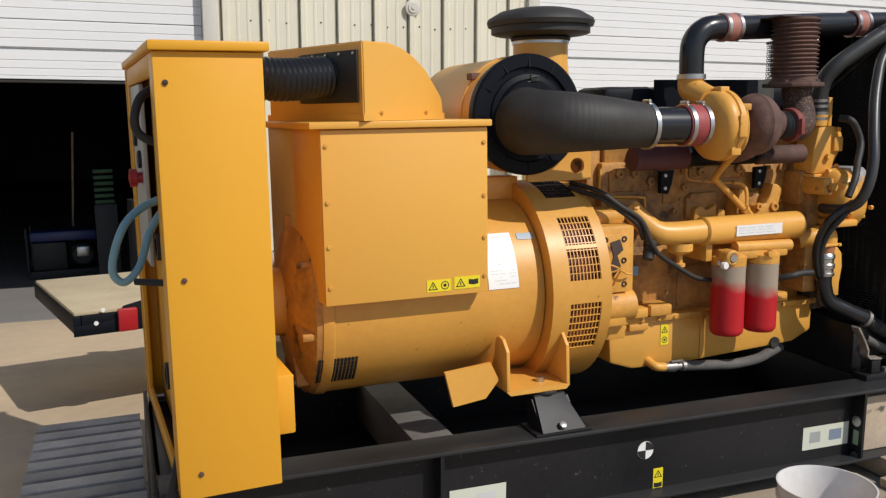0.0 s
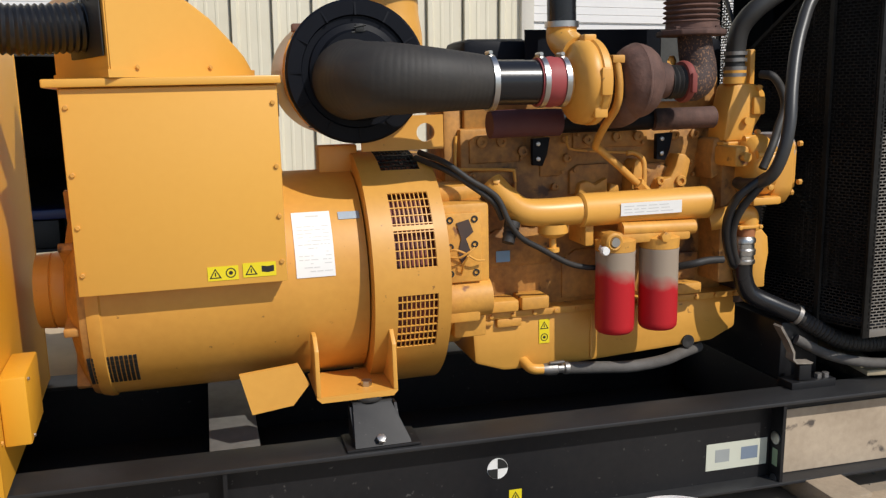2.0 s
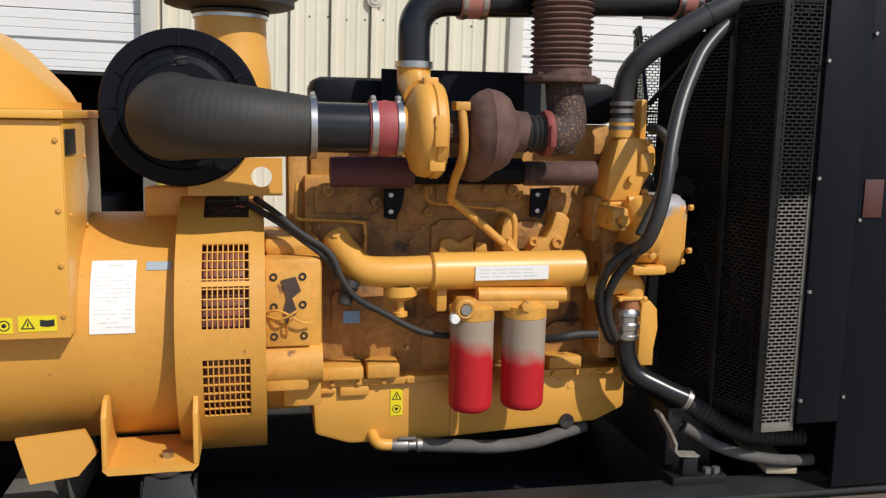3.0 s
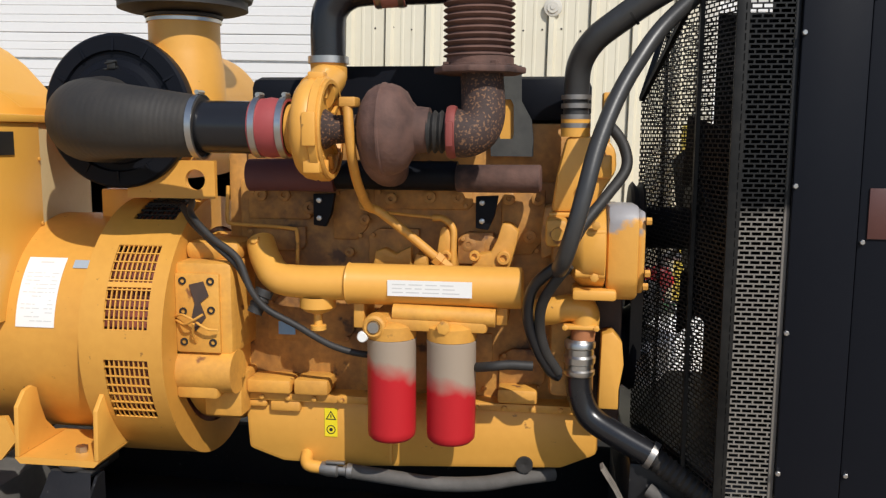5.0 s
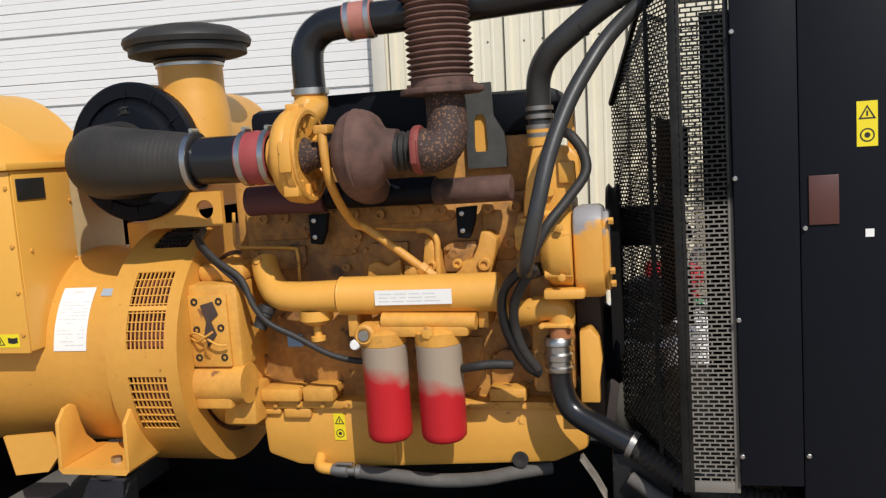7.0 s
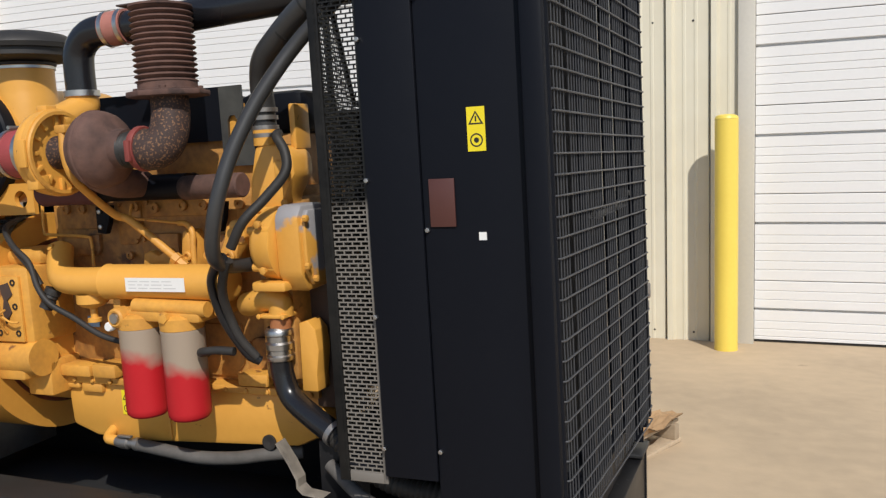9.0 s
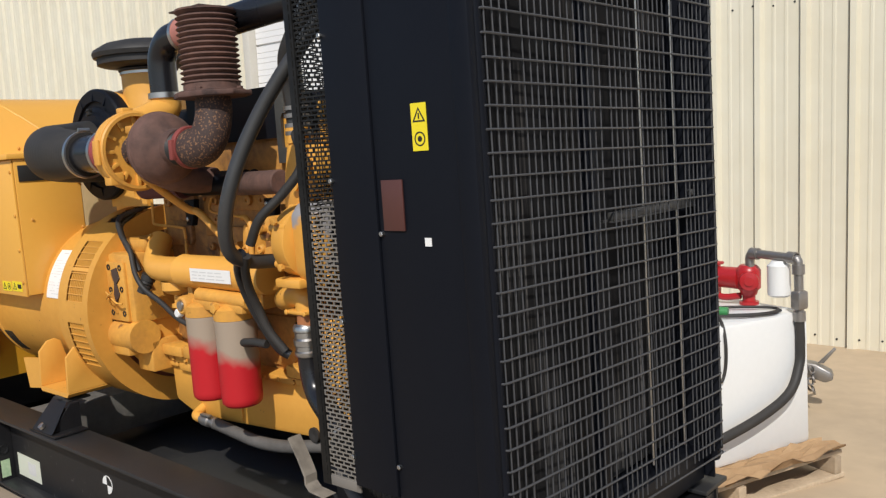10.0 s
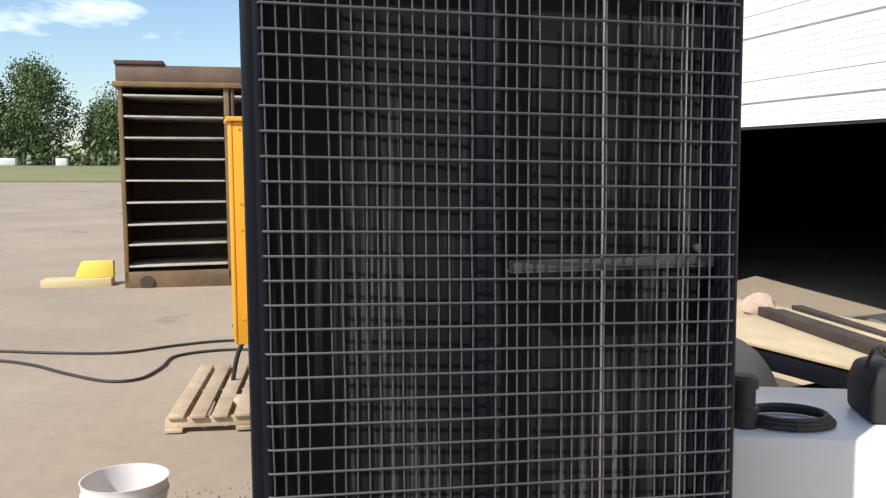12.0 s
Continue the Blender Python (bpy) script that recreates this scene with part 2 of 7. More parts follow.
def lathe(bm, start, way, profile, seg=32, angle=None, up=None):
    """A turned shape: profile is rows of (distance along way, radius)."""
    d, u, w = axes(way)
    if up is not None:
        u = (Vector(up) - d * Vector(up).dot(d)).normalized()
        w = d.cross(u)
    s = Vector(start)
    rings = []
    full = angle is None
    count = seg if full else seg + 1
    for h, r in profile:
        ring = []
        for k in range(count):
            a = (math.tau if full else angle) * k / seg
            ring.append(bm.verts.new(s + d * h + (u * math.cos(a) + w * math.sin(a)) * max(r, 1e-5)))
        rings.append(ring)
    for a, b in zip(rings, rings[1:]):
        for k in range(seg):
            q = (k + 1) % count
            bm.faces.new((a[k], a[q], b[q], b[k]))
    return bm


def rod(bm, a, b, r, seg=12, r2=None):
    a, b = Vector(a), Vector(b)
    h = (b - a).length
    r2 = r if r2 is None else r2
    return lathe(bm, a, b - a, [(0, 0), (0, r), (h, r2), (h, 0)], seg)


def smooth_path(pts, steps=8):
    """A smooth run of points through the given ones."""
    p = [Vector(q) for q in pts]
    p = [p[0] * 2 - p[1]] + p + [p[-1] * 2 - p[-2]]
    out = []
    for i in range(1, len(p) - 2):
        for k in range(steps):
            t = k / steps
            out.append(0.5 * (2 * p[i] + (p[i + 1] - p[i - 1]) * t + (2 * p[i - 1] - 5 * p[i] + 4 * p[i + 1] - p[i + 2]) * t * t
                              + (3 * p[i] - p[i - 1] - 3 * p[i + 1] + p[i + 2]) * t ** 3))
    out.append(p[-2])
    return out


def sweep(bm, pts, r, seg=12, steps=8, wave=0.0, waves=0):
    """A hose along a smooth path; r is one radius or two (start, end); wave and waves make it corrugated."""
    p = smooth_path(pts, steps) if steps > 1 else [Vector(q) for q in pts]
    if waves:
        dense, total = [], [0.0]
        for a, b in zip(p, p[1:]):
            total.append(total[-1] + (b - a).length)
        n = waves * 6
        for k in range(n + 1):
            s = total[-1] * k / n
            j = max(i for i in range(len(p) - 1) if total[i] <= s + 1e-9)
            f = (s - total[j]) / max(total[j + 1] - total[j], 1e-9)
            dense.append(p[j].lerp(p[j + 1], min(f, 1)))
        p = dense
    r0, r1 = r if isinstance(r, tuple) else (r, r)
    d, u, w = axes(p[1] - p[0])
    rings = []
    for i, q in enumerate(p):
        t = (p[min(i + 1, len(p) - 1)] - p[max(i - 1, 0)]).normalized()
        u = (u - t * u.dot(t)).normalized()
        w = t.cross(u)
        f = i / (len(p) - 1)
        rad = r0 + (r1 - r0) * f
        if waves:
            rad += wave * math.cos(math.tau * i / 6)
        rings.append([bm.verts.new(q + (u * math.cos(math.tau * k / seg) + w * math.sin(math.tau * k / seg)) * rad) for k in range(seg)])
    for a, b in zip(rings, rings[1:]):
        for k in range(seg):
            bm.faces.new((a[k], a[(k + 1) % seg], b[(k + 1) % seg], b[k]))
    bm.faces.new(list(reversed(rings[0])))
    bm.faces.new(rings[-1])
    return bm


def prism(bm, outline, a, b, axis="y", bevel=0.0):
    """A flat outline of (u, v) pushed along an axis from a to b. u, v are the two other axes, in the order x, y, z."""
    def place(u, v, h):
        return {"x": (h, u, v), "y": (u, h, v), "z": (u, v, h)}[axis]
    p = [bm.verts.new(place(u, v, a)) for u, v in outline]
    q = [bm.verts.new(place(u, v, b)) for u, v in outline]
    faces = [bm.faces.new(p), bm.faces.new(list(reversed(q)))]
    n = len(p)
    for k in range(n):
        faces.append(bm.faces.new((p[k], p[(k + 1) % n], q[(k + 1) % n], q[k])))
    bmesh.ops.recalc_face_normals(bm, faces=faces)
    if bevel:
        bmesh.ops.bevel(bm, geom=list({e for f in faces for e in f.edges}), offset=bevel, segments=2, affect="EDGES", profile=0.5)
    return bm


def circle(cx, cy, r, n=24, a0=0.0, a1=math.tau):
    k = n if abs(a1 - a0 - math.tau) < 1e-6 else n + 1
    return [(cx + r * math.cos(a0 + (a1 - a0) * i / n), cy + r * math.sin(a0 + (a1 - a0) * i / n)) for i in range(k)]


BASE = {}


def thing(name, base, label, category, group="", kind="", level=True):
    """An Empty at the foot of a thing; level=True: on the generator set's own axes."""
    e = new(name)
    e.empty_display_size = 0.05
    e.matrix_world = (LEVEL if level else Matrix()) @ Matrix.Translation(base)
    BASE[e.name] = Vector(base)
    return tagged(e, label, category, group, kind)


def part(name, bm, material, parent, label="", smooth=True, kind=""):
    """Links a bmesh as one mesh object under a thing or a part."""
    b = BASE[parent.name]
    bmesh.ops.translate(bm, vec=-b, verts=bm.verts)
    bmesh.ops.recalc_face_normals(bm, faces=bm.faces)
    me = bpy.data.meshes.new(name)
    bm.to_mesh(me)
    bm.free()
    me.materials.append(M[material] if isinstance(material, str) else material)
    if smooth:
        me.shade_smooth()
        me.set_sharp_from_angle(angle=radians(38))
    ob = new(name, me)
    ob.parent = parent
    BASE[ob.name] = b
    return tagged(ob, label, "", "", kind)


def single(name, bm, material, label, category, group="", kind="", level=True, smooth=True):
    """A thing that is one mesh."""
    me = bpy.data.meshes.new(name)
    bmesh.ops.recalc_face_normals(bm, faces=bm.faces)
    bm.to_mesh(me)
    bm.free()
    me.materials.append(M[material] if isinstance(material, str) else material)
    if smooth:
        me.shade_smooth()
        me.set_sharp_from_angle(angle=radians(38))
    ob = new(name, me)
    if level:
        ob.matrix_world = LEVEL
    return tagged(ob, label, category, group, kind)


def B():
    return bmesh.new()


def bolt(bm, p, way, r=0.008, h=0.007):
    """A hexagon bolt head."""
    d = Vector(way).normalized()
    return lathe(bm, p, d, [(0, 0), (0, r), (h, r), (h + 0.001, r * 0.8), (h + 0.001, 0)], 6)


def fin_material():
    """Radiator fins: dark upright fins, with dust caked in uneven upright patches."""
    m = M["fins"]
    n, l = links(m)
    b = n["Principled BSDF"]
    co = n.new("ShaderNodeTexCoord")
    mp = n.new("ShaderNodeMapping")
    mp.inputs["Scale"].default_value = (1.0, 95.0, 2.2)
    l.new(co.outputs["Object"], mp.inputs["Vector"])
    streak = n.new("ShaderNodeTexNoise")
    streak.inputs["Scale"].default_value, streak.inputs["Detail"].default_value = 1.0, 3.0
    l.new(mp.outputs[0], streak.inputs["Vector"])
    mp2 = n.new("ShaderNodeMapping")
    mp2.inputs["Scale"].default_value = (1.0, 5.0, 2.0)
    l.new(co.outputs["Object"], mp2.inputs["Vector"])
    patch = n.new("ShaderNodeTexNoise")
    patch.inputs["Scale"].default_value, patch.inputs["Detail"].default_value = 1.0, 5.0
    l.new(mp2.outputs[0], patch.inputs["Vector"])
    a = n.new("ShaderNodeMapRange")
    a.inputs["From Min"].default_value, a.inputs["From Max"].default_value = 0.50, 0.68
    l.new(streak.outputs["Fac"], a.inputs["Value"])
    c = n.new("ShaderNodeMapRange")
    c.inputs["From Min"].default_value, c.inputs["From Max"].default_value = 0.46, 0.66
    l.new(patch.outputs["Fac"], c.inputs["Value"])
    k = n.new("ShaderNodeMath")
    k.operation = "MULTIPLY"
    l.new(a.outputs[0], k.inputs[0])
    l.new(c.outputs[0], k.inputs[1])
    x = n.new("ShaderNodeMix")
    x.data_type = "RGBA"
    x.inputs["A"].default_value, x.inputs["B"].default_value = (0.009, 0.0088, 0.0095, 1), (0.125, 0.119, 0.113, 1)
    l.new(k.outputs[0], x.inputs["Factor"])
    l.new(x.outputs["Result"], b.inputs["Base Color"])


fin_material()


def turned(before, pivot, deg, shift=(0, 0, 0), dip=0.0):
    """Turns every thing built since the set before was taken about an upright line through pivot, and moves it."""
    p = Vector(pivot)
    g = LEVEL @ Matrix.Translation(p + Vector(shift)) @ Matrix.Rotation(radians(deg), 4, "Z") @ Matrix.Rotation(radians(dip), 4, "Y") @ Matrix.Translation(-p) @ LEVEL.inverted()
    for ob in set(bpy.data.objects) - before:
        if ob.parent is None:
            ob.matrix_world = g @ ob.matrix_world


# ---- ground and building ----
def ground_z(x, y):
    """Yard level: nearly flat, falling a little towards the building."""
    f = min(max((y - 2.6) / 4.75, 0), 1.08)
    return (0.045 - 0.175 * f) if x > -2 else (0.045 - 0.175 * f) * max(0, 1 - (-2 - x) / 4) - 0.02 * min(1, (-2 - x) / 4)


bm = B()
xs = [-900, -300, -120, -60, -30, -15, -8, -6, -4, -2, 0, 1, 2, 3, 4, 6, 9, 15, 30, 80, 300, 900]
ys = [-900, -300, -100, -40, -15, -6, -2, 0, 1, 2, 2.6, 3.4, 4.2, 5, 6, 6.6, 7.73, 12, 19, 40, 120, 400, 900]
gv = [[bm.verts.new((x, y, ground_z(x, y))) for y in ys] for x in xs]
for i in range(len(xs) - 1):
    for j in range(len(ys) - 1):
        bm.faces.new((gv[i][j], gv[i + 1][j], gv[i + 1][j + 1], gv[i][j + 1]))
single("ground", bm, "concrete", "pale stained concrete and worn asphalt yard", "ground", kind="structure", level=False)
bm = B()
box(bm, -700, -50, -400, 90, -0.30, 0.06)
single("grass_field", bm, "grass", "dry green grass verge beyond the yard", "grass", kind="structure", level=False)

bm = B()
axs = [-40, -20, -10, -6, -4, -2, 0, 2, 4, 6, 8.7, 14, 30, 60]
ays = [3.62, 4.2, 5, 6, 6.6, 7.73]
gv = [[bm.verts.new((x, y + (0.05 * math.sin(x * 1.7) if j == 0 else 0), ground_z(x, y) + 0.005)) for j, y in enumerate(ays)] for x in axs]
for i in range(len(axs) - 1):
    for j in range(len(ays) - 1):
        bm.faces.new((gv[i][j], gv[i + 1][j], gv[i + 1][j + 1], gv[i][j + 1]))
single("pavement", bm, "apron", "dusty tan concrete apron before the doors", "pavement", kind="structure", level=False)

WY = 7.62          # outer face of the building
D1 = (-3.8, 0.80)    # half-open door
D2 = (3.935, 8.55)    # shut door
EAVE, DOORTOP = 6.3, 4.2
DOOR_LOW = 1.842


def siding(name, x0, x1, z0, z1):
    """Ribbed metal wall sheet: a rib each third of a metre with two low ribs between."""
    bm = B()
    p = [(x0, 0.0)]
    k = math.floor((x0 - 2.645) / 0.332) - 1
    while True:
        c = 2.645 + 0.332 * k
        k += 1
        if c > x1 + 0.1:
            break
        for dx, dy in ((-0.038, 0), (-0.037, -0.028), (-0.026, -0.028), (-0.022, 0.038), (0.018, 0.036), (0.040, 0), (0.092, 0), (0.100, 0.004), (0.116, 0.004), (0.124, 0),
                       (0.180, 0), (0.188, 0.004), (0.204, 0.004), (0.212, 0)):
            if x0 < c + dx < x1:
                p.append((c + dx, dy))
    p.append((x1, 0.0))
    lo = [bm.verts.new((x, WY - d, z0)) for x, d in p]
    hi = [bm.verts.new((x, WY - d, z1)) for x, d in p]
    for a in range(len(p) - 1):
        bm.faces.new((lo[a], lo[a + 1], hi[a + 1], hi[a]))
    back = [bm.verts.new(q) for q in ((x0, WY + 0.12, z0), (x1, WY + 0.12, z0), (x1, WY + 0.12, z1), (x0, WY + 0.12, z1))]
    bm.faces.new(back)
    bm.faces.new([lo[0], hi[0], back[3], back[0]])
    bm.faces.new([lo[-1], back[1], back[2], hi[-1]])
    bm.faces.new([lo[0], back[0], back[1], lo[-1]] + lo[-2:0:-1])
    bm.faces.new([hi[0]] + hi[1:] + [back[2], back[3]])
    return single(name, bm, "siding", "cream ribbed metal wall siding", "wall", kind="structure", level=False, smooth=False)


siding("wall_west", -30.0, D1[0] - 0.12, -0.2, EAVE)
siding("wall_middle", D1[1] + 0.12, D2[0] - 0.12, -0.2, EAVE)
siding("wall_east", D2[1] + 0.12, 26.0, -0.2, EAVE)
siding("wall_over_door_1", D1[0] - 0.12, D1[1] + 0.12, DOORTOP + 0.12, EAVE)
siding("wall_over_door_2", D2[0] - 0.12, D2[1] + 0.12, DOORTOP + 0.12, EAVE)
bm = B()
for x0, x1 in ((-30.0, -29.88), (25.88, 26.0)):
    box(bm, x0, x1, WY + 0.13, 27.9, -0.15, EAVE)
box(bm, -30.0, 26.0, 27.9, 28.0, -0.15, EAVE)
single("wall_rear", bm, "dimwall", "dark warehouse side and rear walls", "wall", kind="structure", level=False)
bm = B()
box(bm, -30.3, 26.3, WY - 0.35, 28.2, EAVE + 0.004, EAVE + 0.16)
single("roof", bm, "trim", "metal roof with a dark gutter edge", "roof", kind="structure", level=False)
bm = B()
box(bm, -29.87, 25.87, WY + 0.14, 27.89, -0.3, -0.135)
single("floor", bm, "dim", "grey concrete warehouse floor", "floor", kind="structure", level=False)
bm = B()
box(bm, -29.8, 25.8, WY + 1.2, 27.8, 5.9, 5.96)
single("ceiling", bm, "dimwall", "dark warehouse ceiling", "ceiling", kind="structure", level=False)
for n, (a, b) in (("door_1", D1), ("door_2", D2)):
    bm = B()
    for x0, x1 in ((a - 0.12, a), (b, b + 0.12)):
        box(bm, x0, x1, WY - 0.045, WY + 0.16, -0.2, DOORTOP + 0.12, 0.004)
    box(bm, a, b, WY - 0.045, WY + 0.16, DOORTOP, DOORTOP + 0.12, 0.004)
    single("trim_" + n, bm, "trim", "tan metal jamb round the roll-up door", "trim", kind="structure", level=False)


def sectional_door(name, x0, x1, low, label):
    """Sectional door: sections 0.672 m high, a deep groove two thirds up each, fine grooves between; the lowest is cut short."""
    d = thing(name, ((x0 + x1) / 2, WY + 0.1, low), label, "door", kind="structure", level=False)
    z = low - 0.205
    while z < DOORTOP - 0.02:
        bm = B()
        bottom, t = max(z, low), min(z + 0.669, DOORTOP + 0.05)
        rows = [(0.0, 0.0), (0.0, 0.014), (0.004, 0.016)]
        for g in (0.078, 0.145, 0.224, 0.282, 0.346):
            rows += [(g, 0.016), (g + 0.005, 0.009), (g + 0.010, 0.016)]
        rows += [(0.430, 0.016), (0.437, -0.022), (0.449, -0.022), (0.456, 0.016)]
        for g in (0.515, 0.585):
            rows += [(g, 0.016), (g + 0.005, 0.009), (g + 0.010, 0.016)]
        rows += [(0.661, 0.016), (0.666, 0.012), (0.666, 0.0)]
        rows = [(z + h, q) for h, q in rows if bottom <= z + h <= t]
        if rows[0][0] > bottom:
            rows = [(bottom, 0.0), (bottom, 0.016)] + rows
        lo = [bm.verts.new((x0, WY + 0.075 - q, h)) for h, q in rows]
        hi = [bm.verts.new((x1, WY + 0.075 - q, h)) for h, q in rows]
        for k in range(len(rows) - 1):
            bm.faces.new((lo[k], hi[k], hi[k + 1], lo[k + 1]))
        box(bm, x0, x1, WY + 0.098, WY + 0.125, bottom + 0.001, t - 0.001)
        part("door_panel", bm, "door", d, smooth=False)
        z += 0.672
    bm = B()
    box(bm, x0, x1, WY + 0.07, WY + 0.11, low - 0.03, low - 0.001, 0.005)
    part("bottom_seal", bm, "rubber", d, "black rubber bottom seal")
    return d


sectional_door("door_1", D1[0] + 0.003, D1[1] - 0.003, DOOR_LOW, "white ribbed sectional door, raised halfway over a dark bay")
sectional_door("door_2", D2[0] + 0.003, D2[1] - 0.003, -0.115, "white ribbed sectional door, shut")


def bollard(x, y, top, label):
    b = thing("bollard", (x, y, ground_z(x, y) - 0.02), label, "bollard", "bollards beside the doors", level=False)
    bm = B()
    z0 = ground_z(x, y) - 0.06
    h = top - z0
    lathe(bm, (x, y, z0), (0, 0, 1), [(0, 0), (0, 0.084), (h - 0.035, 0.084), (h - 0.035, 0)], 32)
    part("post", bm, "bollard", b)
    bm = B()
    lathe(bm, (x, y, z0 + h - 0.034), (0, 0, 1), [(0, 0), (0, 0.0845), (0.008, 0.083), (0.022, 0.075), (0.032, 0.05), (0.036, 0)], 32)
    part("cap", bm, "bollard", b)
    return b


bollard(3.753, 7.30, 1.63, "tall yellow painted steel bollard before the siding")
bollard(1.015, 7.33, 1.64, "tall yellow painted steel bollard beside the open bay")


# ---- the generator set: skid ----
RAIL_TOP, RAIL_LOW = 0.385, 0.085
CY, CZ = 3.04, 0.815       # middle line and shaft height
before = set(bpy.data.objects)
skid = thing("skid_frame", (1.95, CY, RAIL_LOW), "black painted steel skid frame on timber blocks, dusty on top", "skid")
for y, s in ((2.60, 1), (3.48, -1)):
    bm = B()
    box(bm, 0.16, 3.765, y - 0.006, y + 0.006, RAIL_LOW + 0.012, RAIL_TOP - 0.014)
    part("web", bm, "skidblack", skid)
    for z0, z1 in ((RAIL_TOP - 0.014, RAIL_TOP), (RAIL_LOW, RAIL_LOW + 0.012)):
        bm = B()
        box(bm, 0.16, 3.765, y - 0.072, y + 0.072, z0, z1, 0.003)
        part("flange", bm, "dusty", skid, "dusty flange")
    for x in (1.04, 2.86):
        bm = B()
        ys0, ys1 = (y - 0.068, y - 0.007) if s > 0 else (y + 0.007, y + 0.068)
        box(bm, x - 0.006, x + 0.006, ys0, ys1, RAIL_LOW + 0.013, RAIL_TOP - 0.015)
        part("stiffener", bm, "skidblack", skid)
bm = B()
box(bm, 1.0462, 1.0472, 2.538, 2.574, 0.112, 0.186)
part("small_label", bm, surface("pale_green_label", (0.50, 0.62, 0.40), 0.5, dark=(0.30, 0.46, 0.26), big=60, mix=0.8, bump=0.0), skid, "small pale green label")
bm = B()
lathe(bm, (1.0462, 2.553, 0.232), (1, 0, 0), [(0, 0.014), (0.003, 0.015), (0.004, 0.019), (0.0, 0.021)], 24)
part("hole_rim", bm, "skidblack", skid)
# Dusty paint, made lighter to hold the sunlight falling on that beam.
sunlit_dust = surface("dusty_paint_sunlight_added", (0.15, 0.14, 0.125), 0.8, dark=(0.06, 0.057, 0.052), big=3.0, fine=30, mix=0.7, bump=0.08)
for x in (0.17, 1.0, 3.3, 3.66):
    bm = B()
    box(bm, x, x + 0.15 if x == 1.0 else x + 0.10, 2.607, 3.473, RAIL_LOW + 0.10, RAIL_TOP - 0.02, 0.004)
    part("cross_member", bm, sunlit_dust if x == 1.0 else "skidblack", skid)
bm = B()
box(bm, 2.97, 3.13, 2.72, 3.42, RAIL_TOP + 0.004, 0.60, 0.008)
box(bm, 2.97, 3.13, 2.68, 3.40, RAIL_LOW + 0.08, RAIL_TOP + 0.003, 0.004)
part("front_support", bm, "skidblack", skid, "black cross support under the engine front")
bm = B()
box(bm, 0.28, 3.65, 2.607, 3.473, RAIL_LOW + 0.02, RAIL_LOW + 0.04)
part("drip_pan", bm, "dusty", skid)
bm = B()
box(bm, 0.142, 0.158, 2.54, 3.54, RAIL_LOW, RAIL_TOP, 0.003)
part("end_plate", bm, "skidblack", skid)

turned(before, (1.2, CY, RAIL_TOP), 0, (0, 0, -0.012), 0.92)

for x0, x1, z1 in ((0.45, 0.60, 0.104), (2.95, 3.10, 0.053)):
    bm = B()
    z0 = -0.03
    box(bm, x0, x1, 2.38, 3.7, z0, z1, 0.006)
    single("timber_block", bm, "wood", "rough timber block under the skid", "timber", "timbers under the skid")

# ---- control cabinet ----
cab = thing("control_cabinet", (0.365, 2.95, 0.414), "tall yellow sheet steel control cabinet with open rear panel", "cabinet")
ASKEW = Matrix.Translation((0.504, 2.45, 0)) @ Matrix.Rotation(radians(3.0), 4, "Z") @ Matrix.Translation((-0.504, -2.45, 0))
cab.matrix_world = LEVEL @ ASKEW @ LEVEL.inverted() @ cab.matrix_world
for nm, b6 in (("front_panel", (0.216, 0.504, 2.45, 2.464)), ("side_panel", (0.489, 0.503, 2.466, 3.46)), ("rear_panel", (0.212, 0.504, 3.462, 3.476)),
               ("inner_panel", (0.27, 0.284, 2.466, 3.46))):
    bm = B()
    box(bm, *b6, 0.398, 1.64, 0.003)
    part(nm, bm, "cabinet", cab)
for y0, y1 in ((2.466, 2.56), (3.40, 3.46)):
    bm = B()
    box(bm, 0.2165, 0.2305, y0, y1, 0.398, 1.64, 0.002)
    part("door_frame", bm, "cabinet", cab)
for z0, z1 in ((0.398, 0.45), (1.58, 1.64)):
    bm = B()
    box(bm, 0.2165, 0.2305, 2.562, 3.398, z0, z1, 0.002)
    part("door_frame", bm, "cabinet", cab)
bm = B()
box(bm, 0.204, 0.520, 2.432, 3.49, 1.642, 1.668, 0.005)
part("lid", bm, "cabinet", cab)
for x, z in ((0.245, 1.56), (0.262, 1.03), (0.275, 0.47)):
    bm = B()
    bolt(bm, (x, 2.449, z), (0, -1, 0), 0.008, 0.004)
    part("screw", bm, "rust", cab, "rusty screw")

# ---- alternator ----
alt = thing("alternator", (1.15, CY, 0.43), "large yellow painted generator with slotted vents and terminal box", "generator")
bm = B()
lathe(bm, (0.70, CY, CZ), (1, 0, 0), [(0, 0.30), (0.0, 0.337), (0.02, 0.342), (0.035, 0.342), (0.04, 0.335), (0.80, 0.335), (0.80, 0.30)], 96)
part("body", bm, "drum", alt)
bm = B()
lathe(bm, (0.70, CY, CZ), (-1, 0, 0), [(0, 0.335), (0.02, 0.33), (0.05, 0.27), (0.075, 0.17), (0.08, 0.135), (0.08, 0)], 64)
part("end_bell", bm, "grime", alt)
for k in range(8):
    a = math.tau * k / 8 + 0.2
    m = Matrix.Translation((0.665, CY, CZ)) @ Matrix.Rotation(a, 4, "X")
    bm = B()
    box(bm, -0.03, 0.03, -0.012, 0.012, 0.14, 0.32, 0.004, m)
    part("bell_rib", bm, "grime", alt)
bm = B()
lathe(bm, (0.63, CY, CZ), (-1, 0, 0), [(0, 0.118), (0.008, 0.122), (0.05, 0.118), (0.054, 0.114), (0.058, 0.118), (0.10, 0.114), (0.10, 0)], 64)
part("exciter_cover", bm, "yellow", alt)
